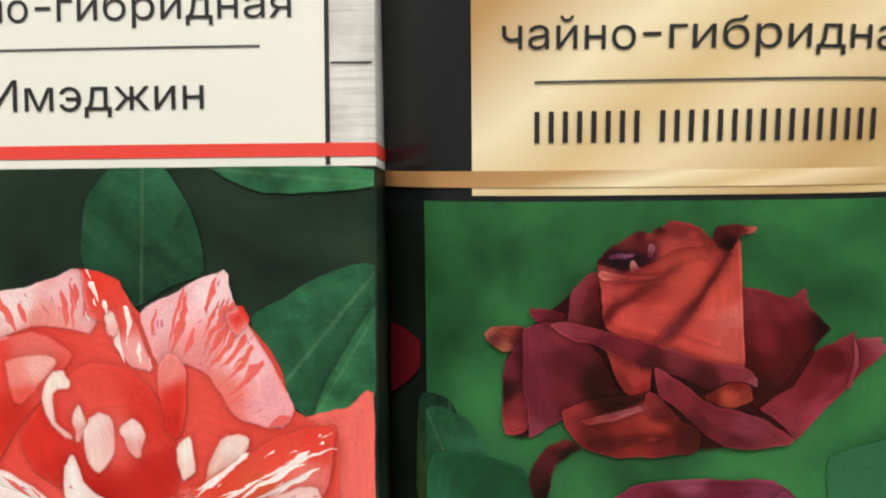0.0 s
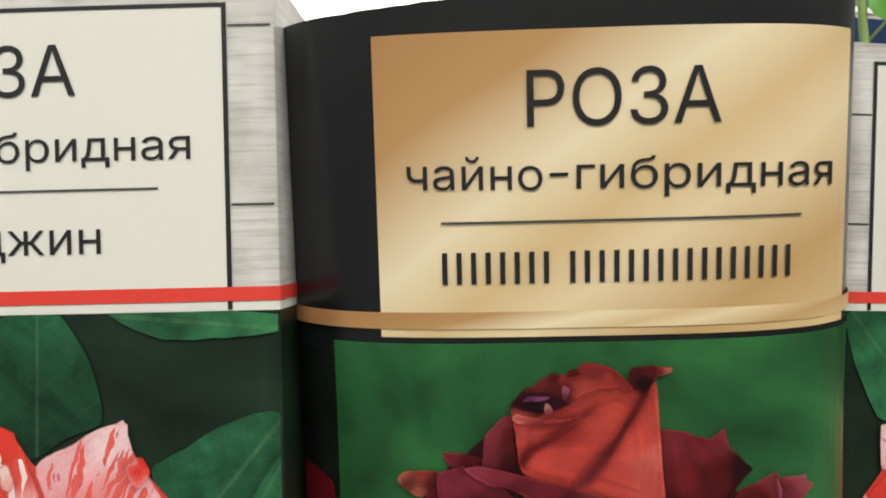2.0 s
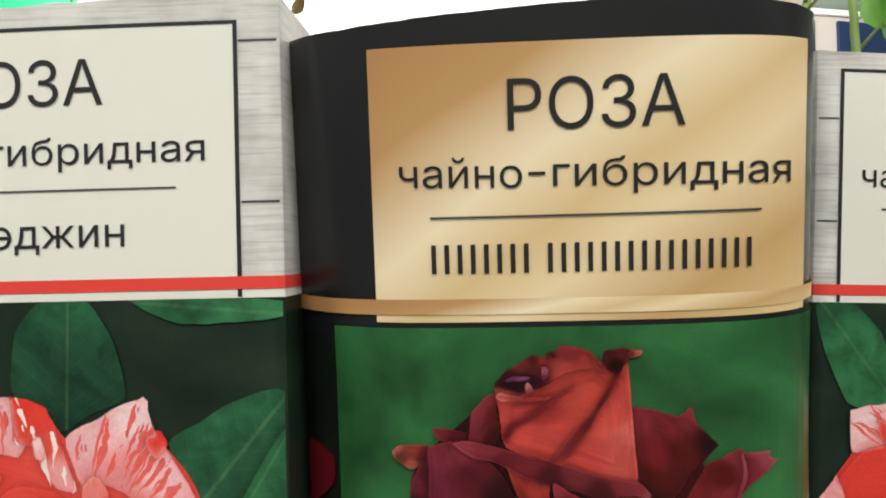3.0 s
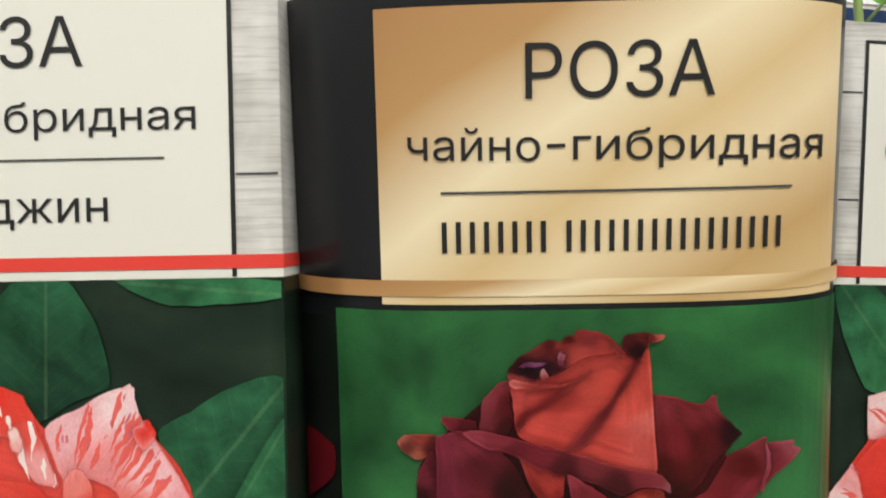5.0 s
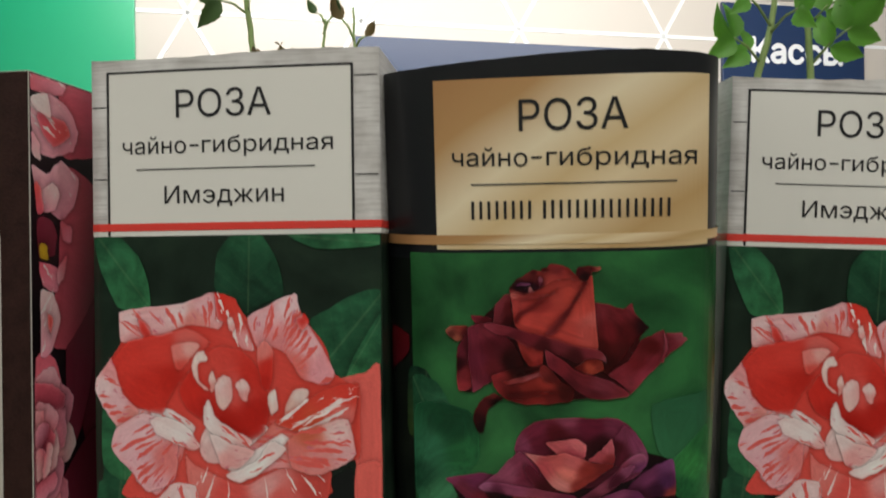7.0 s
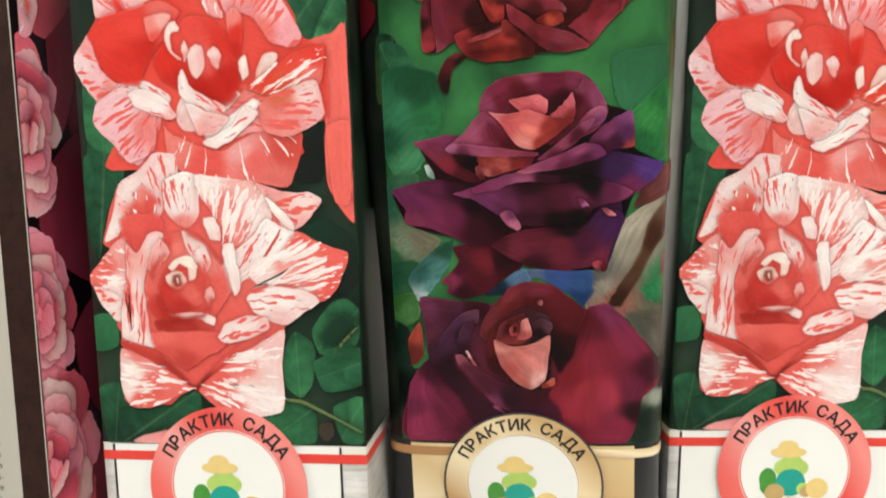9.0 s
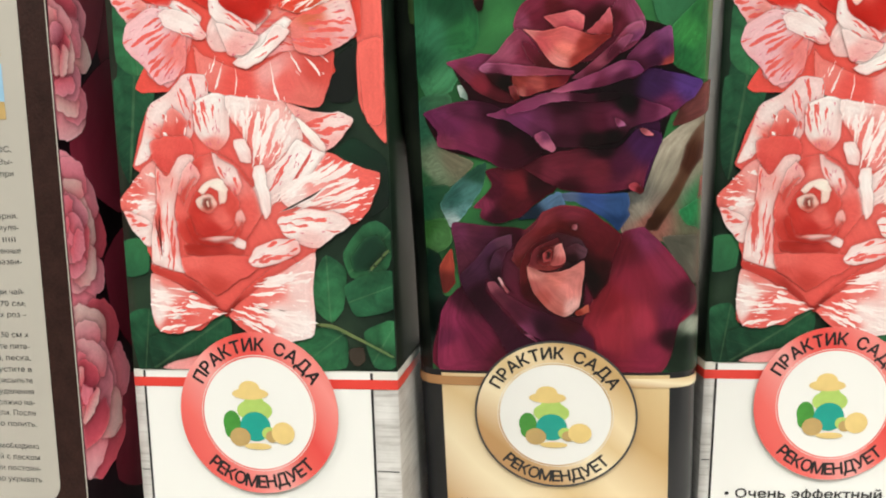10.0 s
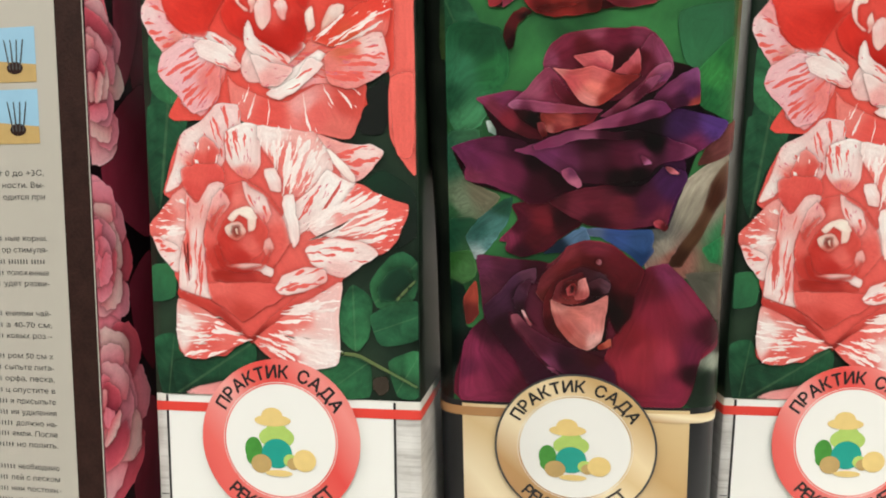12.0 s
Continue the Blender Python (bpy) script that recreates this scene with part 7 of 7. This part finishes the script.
def striped_rose_carton():
    """The carton with grey planks, a cream label and striped coral roses."""
    box = tagged(new("rose_carton"), "rose carton with cream label and striped coral roses", "carton", "rose cartons on the stand")
    f, lp = front_flat, loop_flat
    carton_shell(lp, 0.3155, M["raw"], box, wave_flat)
    layer = [0.00040]
    band("plank_print", lp, 0.261, 0.3155, 0.00006, M["wood"], box, "printed pale grey planks", wobble=wave_flat)
    band("plank_print", lp, 0.0, 0.091, 0.00006, M["wood"], box, "printed pale grey planks")
    band("photo_ground", lp, 0.091, 0.261, 0.00006, M["photo_b"], box, "printed blurred dark foliage", ink=INK["a_bg"])
    sheet("label_panel", f, *mm(-39.5, 37.0, 261.2, 311.0), 0.00014, M["card"], box, "plain cream label panel")
    sheet("label_panel", f, *mm(-41.0, 36.5, 0.5, 90.5), 0.00014, M["white_card"], box, "plain white lower panel")
    for u0, u1, w0, w1 in ((-40.0, -39.2, 261.2, 311.4), (36.6, 37.4, 261.2, 311.4), (-40.0, 37.4, 310.7, 311.4), (-41.6, -40.8, 0.5, 90.5), (36.3, 37.1, 0.5, 90.5)):
        sheet("frame_line", f, *mm(u0, u1, w0, w1), 0.00022, M["black"], box)
    for u0, u1, w in ((-44.6, -40.2, 278.4), (37.6, 44.6, 278.2), (37.4, 44.6, 58.0), (-44.6, -41.8, 56.0), (37.6, 44.6, 307.5), (-44.6, -40.2, 300.5)):
        sheet("plank_joint", f, *mm(u0, u1, w, w + 0.35), 0.00018, M["grey_ink"], box)
    band("red_stripe", lp, *mm(262.6, 264.9), 0.00028, M["red"], box, "bright red printed stripe")
    band("red_stripe", lp, *mm(85.2, 88.3), 0.00028, M["red"], box, "bright red printed stripe")
    band("pale_stripe", lp, *mm(261.0, 262.6), 0.00012, M["card"], box)
    band("pale_stripe", lp, *mm(88.3, 91.0), 0.00012, M["card"], box)
    lim = (-44.8, 44.8, 91.0, 261.0)
    print_group("printed_foliage", "a_leaf", f, box, lim, layer)
    print_group("printed_foliage", "a_leaf_low", f, box, lim, layer)
    print_group("printed_rose", "a_rose_one", f, box, lim, layer, "coral rose with pale pink streaked petals", 0.5, 0.25, 0.6, 1.0)
    print_group("printed_rose", "a_rose_two", f, box, lim, layer, "coral and white striped rose", 0.5, 0.25, 0.6, 1.0)
    top = 0.0003
    lettering("lettering", "РОЗА", f, *mm(-17.4, 12.4, 296.8, 8.4), top, M["black"], box)
    for words, u0, u1 in (("чайно", -34.8, -14.3), ("гибридная", -9.2, 31.1)):
        lettering("lettering", words, f, *mm(u0, u1, 286.0, 5.0), top, M["black"], box)
    sheet("dash", f, *mm(-13.1, -10.3, 287.9, 288.5), top, M["black"], box)
    sheet("rule", f, *mm(-30.4, 25.7, 281.1, 281.45), top, M["grey_ink"], box)
    lettering("lettering", "Имэджин", f, *mm(-21.4, 16.0, 270.8, 5.4), top, M["black"], box)
    seal(f, *mm(-1.4, 76.9, 27.0), M["coral_ring"], box, layer[0] + 0.0001)
    lettering("lettering", "• Очень эффектный сорт", f, *mm(-36.0, 33.5, 42.6, 3.3), top, M["black"], box, 0.02)
    for k, n in enumerate(((9, 12, 7), (11, 6, 10), (8, 13))):
        bars("small_print", f, *mm(-33, 20 + 5 * k, 37.2 - 5.2 * k, 2.4), top, M["black"], box, n, 0.0006)
    return box


def dark_rose_carton():
    """The bulging dark carton with a gold label and dark red roses."""
    box = tagged(new("rose_carton"), "dark rose carton with gold label and dark red roses", "carton", "rose cartons on the stand")
    f, lp = front_round, loop_round
    carton_shell(lp, 0.3150, M["raw"], box, wave_round)
    layer = [0.00050]
    band("dark_print", lp, 0.2575, 0.3150, 0.00006, M["night"], box, "glossy near-black print", wobble=wave_round)
    band("dark_print", lp, 0.0, 0.0905, 0.00006, M["night"], box, "glossy near-black print")
    band("photo_side", lp, 0.0905, 0.2590, 0.00005, M["photo_b"], box, "printed dark foliage", ink=(0.012, 0.016, 0.012))
    sheet("photo_ground", lambda u, w, off: f(u if u < 0 else u * half_width(w) / 0.047, w, off), -0.0405, 0.0469, 0.0905, 0.2600, 0.00030, M["photo_b"], box, "printed blurred green garden", ink=INK["g_bg"])
    sheet("gold_panel", f, *mm(-32.0, 46.4, 261.0, 309.8), 0.00030, M["gold"], box, "printed gold gradient label panel")
    sheet("gold_panel", f, *mm(-37.6, 37.0, 0.5, 89.5), 0.00030, M["gold_low"], box, "printed gold gradient lower panel")
    band("gold_stripe", lp, *mm(262.4, 265.2), 0.00045, M["gold"], box, "thin printed gold stripe", steps=1)
    band("gold_stripe", lp, *mm(85.2, 88.4), 0.00045, M["gold_low"], box, "thin printed gold stripe", steps=1)
    lim = (-47.5, 50.0, 90.5, 259.5)
    print_group("printed_foliage", "g_leaf", f, box, lim, layer)
    print_group("printed_foliage", "g_leaf_low", f, box, (-40.5, 46.3, 90.5, 259.5), layer, "", 0.6, 0.15, 1.0, 1.0)
    print_group("printed_rose", "g_rose_three", f, box, lim, layer, "open dark maroon rose with a salmon heart", 0.35, 0.5, 0.6, 0.7)
    print_group("printed_rose", "g_rose_two", f, box, lim, layer, "open purple-maroon rose with a salmon heart", 0.35, 0.5, 0.6, 0.7)
    print_group("printed_rose", "g_rose_one", f, box, lim, layer, "dark red rosebud with a bright red heart", 0.35, 0.5, 0.6, 0.7)
    top = 0.0005
    lettering("lettering", "РОЗА", f, *mm(-7.6, 22.6, 294.8, 8.8), top, M["black"], box)
    for words, u0, u1, w in (("чайно", -26.8, -5.3, 285.3), ("гибридная", 0.0, 42.3, 284.9)):
        lettering("lettering", words, f, *mm(u0, u1, w, 5.1), top, M["black"], box, 0.0, -0.0005)
    sheet("dash", f, *mm(-4.2, -1.3, 286.9, 287.5), top, M["black"], box)
    sheet("rule", f, *mm(-21.5, 36.4, 279.6, 280.0), top, M["grey_ink"], box)
    bars("letter_bar", f, *mm(-21.9, 35.6, 269.8, 5.2), top, M["black"], box, (8, 16))
    seal(f, *mm(0.2, 75.2, 26.0), M["gold_low"], box, layer[0] + 0.0001, M["grey_ink"])
    for k, n in enumerate(((10, 11, 7), (9, 14), (12, 6, 9))):
        bars("small_print", f, *mm(-33, 24 + 3 * k, 40 - 5.2 * k, 2.6), top, M["black"], box, n, 0.0006)
    return box


def pink_rose_carton():
    """The carton seen at its fold: a side full of pink roses, and a back of planting notes."""
    box = tagged(new("rose_carton"), "rose carton with pink rose side and planting notes", "carton", "rose cartons on the stand")
    d, h = 0.072, 0.3115
    verts = [(x, y, z) for z in (0, h) for x, y in ((0, 0), (d, 0), (d, d), (0, d))]
    t = 0.0006
    verts += [(x, y, h) for x, y in ((t, t), (d - t, t), (d - t, d - t), (t, d - t))] + [(x, y, t) for x, y in ((t, t), (d - t, t), (d - t, d - t), (t, d - t))]
    faces = [(3, 2, 1, 0)] + [(i, (i + 1) % 4, 4 + (i + 1) % 4, 4 + i) for i in range(4)] + [(4 + i, 4 + (i + 1) % 4, 8 + (i + 1) % 4, 8 + i) for i in range(4)] + [(8 + i, 8 + (i + 1) % 4, 12 + (i + 1) % 4, 12 + i) for i in range(4)] + [(12, 13, 14, 15)]
    part("shell", verts, faces, M["raw"], box, "folded raw card carton shell")
    sheet("photo_ground", face_side, 0.0002, d - 0.0005, 0.0005, h - 0.0002, 0.00006, M["photo_b"], box, "printed near-black ground", ink=INK["p_bg"])
    layer = [0.0002]
    lim = (0.25, 70.0, 1.0, 311.0)
    print_group("printed_rose", "p_dim", face_side, box, lim, layer, "dim crimson roses printed in the background")
    print_group("printed_rose", "p_rose", face_side, box, lim, layer, "pink many-petalled roses", 0.7)
    print_group("printed_rose", "p_top", face_side, box, lim, layer, "pink and red many-petalled roses", 0.7, 0.45, 1.2)
    layered_rose("p_petals", "p_rose")
    print_group("printed_rose", "p_petals", face_side, box, lim, layer, "pink many-petalled roses", 1.0, 0.5, 1.0)
    # the back: soil border, beige panel with rounded corners, diagrams and notes
    back = sheet("soil_border", face_back, 0.0002, d - 0.0005, 0.0005, h - 0.0002, 0.00006, M["soil"], box, "printed dark brown soil border")
    back.data.flip_normals()
    u0, u1, w0, w1, r = 0.0098, 0.0695, 0.046, 0.268, 0.007
    pts = []
    for cx, cy, a0 in ((u1 - r, w1 - r, 0), (u0 + r, w1 - r, 90), (u0 + r, w0 + r, 180), (u1 - r, w0 + r, 270)):
        pts += [(cx + r * math.cos(radians(a0 + 15 * k)), cy + r * math.sin(radians(a0 + 15 * k))) for k in range(7)]
    part("notes_panel", [face_back(u, w, 0.00016) for u, w in pts], [tuple(range(len(pts)))[::-1]], M["beige"], box, "beige panel with rounded corners and planting notes")

    def back_face(u, w, off):
        return face_back(0.0815 - u, w, off)

    for k, w in enumerate((0.1940, 0.1742)):
        for j in range(3):
            u = 0.0172 + 0.0178 * j
            frame_part = part("diagram", [face_back(a, b, 0.00022) for a, b in ((u, w), (u + 0.0155, w), (u + 0.0155, w + 0.0175), (u, w + 0.0175))], [(3, 2, 1, 0)], M["sky_ink"], box, "small planting diagram with blue sky")
            part("diagram_soil", [face_back(a, b, 0.00028) for a, b in ((u, w), (u + 0.0155, w), (u + 0.0155, w + 0.007), (u, w + 0.0055))], [(3, 2, 1, 0)], M["tan_ink"], frame_part)
            for i in range(4):
                a = u + 0.0077 + 0.0012 * (i - 1.5)
                part("diagram_twig", [face_back(p, q, 0.00034) for p, q in ((a - 0.0003, w + 0.004), (a + 0.0003, w + 0.004), (a + 0.0003 + 0.0011 * (i - 1.5), w + 0.0135), (a - 0.0001 + 0.0011 * (i - 1.5), w + 0.0135))], [(3, 2, 1, 0)], M["grey_ink"], frame_part)
            part("diagram_clod", [face_back(u + 0.0077 + 0.003 * math.cos(c), w + 0.0045 + 0.002 * math.sin(c), 0.00031) for c in [2 * math.pi * n / 14 for n in range(14)]], [tuple(range(14))[::-1]], M["soil"], frame_part)
    planting_text = (("от 0 до +3С,", 0.1650), ("ности. Вы-", 0.1611), ("одится при", 0.1572), ("ные корни.", 0.1436), ("ор стимуля-", 0.1398), ("", 0.1360), ("положенные", 0.1322), ("удет разви-", 0.1286),
                     ("ениями чай-", 0.1186), ("а 40-70 см;", 0.1147), ("ковых роз –", 0.1110), ("ром 50 см х", 0.1042), ("сыпьте пита-", 0.1003), ("орфа, песка,", 0.0964), ("ц опустите в", 0.0925), ("и присыпьте", 0.0887),
                     ("ия удаления", 0.0849), ("должно на-", 0.0811), ("емли. После", 0.0775), ("но полить.", 0.0737), ("необходимо", 0.0660), ("лей с песком", 0.0621), ("нии постоян-", 0.0582), ("но укрывать", 0.0543))
    for words, w in planting_text:
        w -= 0.0012
        used = 0.00155 * len(words)
        if words:
            lettering("lettering", words, back_face, 0.065 - used, 0.065, w, 0.0019, 0.00024, M["grey_ink"], box)
        bars("small_print", back_face, 0.013, 0.064 - used, w, 0.0015, 0.00024, M["grey_ink"], box, (5, 7, 4, 8, 6, 7, 5) if used < 0.01 else (6, 9, 5, 8), 0.0004)
    return box


box_a = striped_rose_carton()
box_a.matrix_world = pose(-0.047, 0.035, 0.925)
box_b = copy_thing(box_a, pose(0.1329, 0.0772, 0.9191, 1.14, 2.26, 8.57))
tagged(box_b, "rose carton with cream label, leaning beside the dark carton")
dark = dark_rose_carton()
dark.matrix_world = pose(0.0465, 0.0636, 0.925, 6.3, 0, 0)
pink = pink_rose_carton()
pink.matrix_world = pose(-0.1080, -0.007, 0.925, 0, 0, 89)


# ---- rose shoots that stand behind the cartons ----
def tube(name, pts, r0, r1, material, parent):
    verts, n = [], 8
    for i, p in enumerate(pts):
        p = Vector(p)
        way = (Vector(pts[min(i + 1, len(pts) - 1)]) - Vector(pts[max(i - 1, 0)])).normalized()
        a = way.orthogonal().normalized()
        b = way.cross(a)
        r = r0 + (r1 - r0) * i / (len(pts) - 1)
        verts += [p + (a * math.cos(2 * math.pi * k / n) + b * math.sin(2 * math.pi * k / n)) * r for k in range(n)]
    faces = [(i * n + k, i * n + (k + 1) % n, (i + 1) * n + (k + 1) % n, (i + 1) * n + k) for i in range(len(pts) - 1) for k in range(n)]
    faces += [tuple(range(n))[::-1], tuple(range(len(verts) - n, len(verts)))]
    ob = part(name, verts, faces, material, parent)
    ob.data.polygons.foreach_set("use_smooth", [True] * len(faces))
    return ob


def leaflet(parent, at, way, side, length, width, material, droop):
    """An ovate, toothed leaf blade, folded a little along its rib."""
    at, way, side = Vector(at), Vector(way).normalized(), Vector(side)
    side = (side - way * side.dot(way)).normalized()
    up, n, verts = way.cross(side), 12, []
    for i in range(n + 1):
        t = i / n
        half = width / 2 * (math.sin(math.pi * min(t * 1.02, 1) ** 0.8)) * (1 if i % 2 else 0.90)
        c = at + way * length * t - up * droop * length * t * t
        for k in (-1, -0.5, 0, 0.5, 1):
            verts.append(c + side * half * k + up * abs(k) * half * 0.35)
    for v in list(verts):
        verts.append(v - up * 0.0003)
    m = 5 * (n + 1)
    faces = [(i * 5 + k, i * 5 + k + 1, i * 5 + k + 6, i * 5 + k + 5) for i in range(n) for k in range(4)]
    faces += [tuple(m + j for j in f[::-1]) for f in faces]
    ob = part("leaf", verts, faces, material, parent)
    ob.data.polygons.foreach_set("use_smooth", [True] * len(faces))


def shoot(label, pts, leaves, material, thick=0.0021):
    """A stem from its root bag, with leaf stalks of three to five leaflets."""
    x, y, _ = pts[0]
    ob = tagged(new("rose_shoot"), label, "plant", "rose shoots behind the cartons")
    ob.matrix_world = pose(x, y, 0.925)
    bm = bmesh.new()
    bmesh.ops.create_cone(bm, cap_ends=True, segments=20, radius1=0.022, radius2=0.028, depth=0.2, matrix=Matrix.Translation((0, 0, 0.1)))
    for v in bm.verts:
        v.co.xy *= 1 + 0.06 * noise.noise(v.co * 60)
    bm_part("root_bag", bm, M["bag"], ob, "black plastic root bag")
    o = Vector((x, y, 0.925))
    line = [Vector((0, 0, 0.15)), *[Vector(p) - o for p in pts]]
    fine = []
    for a, b in zip(line, line[1:]):
        fine += [a.lerp(b, k / 4) + Vector((0.0008 * noise.noise(a * 30 + Vector((k, 0, 0))), 0, 0)) for k in range(4)]
    tube("stem", fine + [line[-1]], thick, thick * 0.55, M["stem"], ob)
    for at, tip, size, count, droop in leaves:
        at, tip = Vector(at) - o, Vector(tip) - o
        tube("leaf_stalk", [at, at.lerp(tip, 0.5) + Vector((0, 0, 0.002)), tip], 0.0007, 0.0005, M["stem"], ob)
        way = (tip - at).normalized()
        face = Vector((0.15, -1, 0.35))
        side = way.cross(face).normalized()
        leaflet(ob, tip, way, side, size, size * 0.62, material, droop)
        for k in range((count - 1) // 2):
            root = at.lerp(tip, 0.9 - 0.42 * k)
            for s in (-1, 1):
                leaflet(ob, root, way * 0.45 + side * s * 0.9 + Vector((0, RNG.uniform(-0.3, 0.3), 0)), way * s, size * RNG.uniform(0.75, 0.95), size * 0.52, material, droop)
    return ob


Y = 0.155
shoot("slender rose shoot with dull green leaflets", [(-0.098, Y, 1.24), (-0.0990, Y, 1.28), (-0.1015, Y, 1.302), (-0.1040, Y, 1.326), (-0.105, Y, 1.36)],
      [((-0.1018, Y, 1.304), (-0.1140, Y - 0.01, 1.309), 0.018, 3, 0.5), ((-0.1020, Y, 1.305), (-0.0935, Y - 0.012, 1.316), 0.015, 3, 0.6), ((-0.1040, Y, 1.322), (-0.1110, Y, 1.327), 0.013, 3, 0.3), ((-0.1045, Y, 1.335), (-0.098, Y, 1.345), 0.013, 3, 0.3)], M["dull_leaf"])
shoot("low shoot with dry brown leaves", [(-0.090, Y + 0.01, 1.24), (-0.0895, Y + 0.01, 1.277)],
      [((-0.090, Y + 0.01, 1.274), (-0.0965, Y, 1.281), 0.009, 3, 0.7), ((-0.090, Y + 0.01, 1.275), (-0.0840, Y, 1.283), 0.010, 3, 0.7), ((-0.090, Y + 0.01, 1.270), (-0.0780, Y, 1.280), 0.008, 3, 0.7)], M["dry_leaf"], 0.0015)
shoot("thin bare rose twig with two leaflets", [(-0.0635, Y, 1.24), (-0.0625, Y, 1.279), (-0.0612, Y, 1.295), (-0.0605, Y, 1.300)],
      [((-0.0618, Y, 1.292), (-0.0570, Y, 1.301), 0.009, 1, 0.4), ((-0.0608, Y, 1.297), (-0.0655, Y, 1.303), 0.008, 1, 0.3)], M["dull_leaf"], 0.0010)
shoot("thin yellowing rose twig", [(-0.0450, Y, 1.24), (-0.0455, Y, 1.278), (-0.0462, Y, 1.305)],
      [((-0.0458, Y, 1.288), (-0.0520, Y, 1.299), 0.012, 1, 0.5), ((-0.0458, Y, 1.283), (-0.0400, Y, 1.290), 0.009, 1, 0.3)], M["dry_leaf"], 0.0010)
shoot("leafy bright green rose shoot", [(0.150, Y, 1.23), (0.1515, Y, 1.263), (0.1570, Y, 1.282), (0.1600, Y, 1.300), (0.163, Y, 1.34)],
      [((0.1530, Y, 1.268), (0.1370, Y - 0.01, 1.279), 0.021, 5, 0.4), ((0.1580, Y, 1.285), (0.1400, Y - 0.02, 1.296), 0.018, 3, 0.3), ((0.1570, Y, 1.282), (0.1640, Y - 0.02, 1.288), 0.019, 3, 0.3), ((0.1610, Y, 1.312), (0.152, Y, 1.322), 0.019, 5, 0.3), ((0.1610, Y, 1.31), (0.1700, Y - 0.01, 1.318), 0.020, 5, 0.3)], M["bright_leaf"])
shoot("leafy bright green rose shoot", [(0.176, Y, 1.23), (0.1755, Y, 1.262), (0.1745, Y, 1.285), (0.1735, Y, 1.31), (0.173, Y, 1.35)],
      [((0.1755, Y, 1.266), (0.1900, Y - 0.01, 1.281), 0.020, 5, 0.3), ((0.1745, Y, 1.285), (0.1880, Y - 0.01, 1.296), 0.020, 5, 0.3), ((0.1735, Y, 1.305), (0.1820, Y - 0.02, 1.318), 0.020, 5, 0.3), ((0.1735, Y, 1.31), (0.1660, Y - 0.02, 1.322), 0.018, 3, 0.3)], M["bright_leaf"])
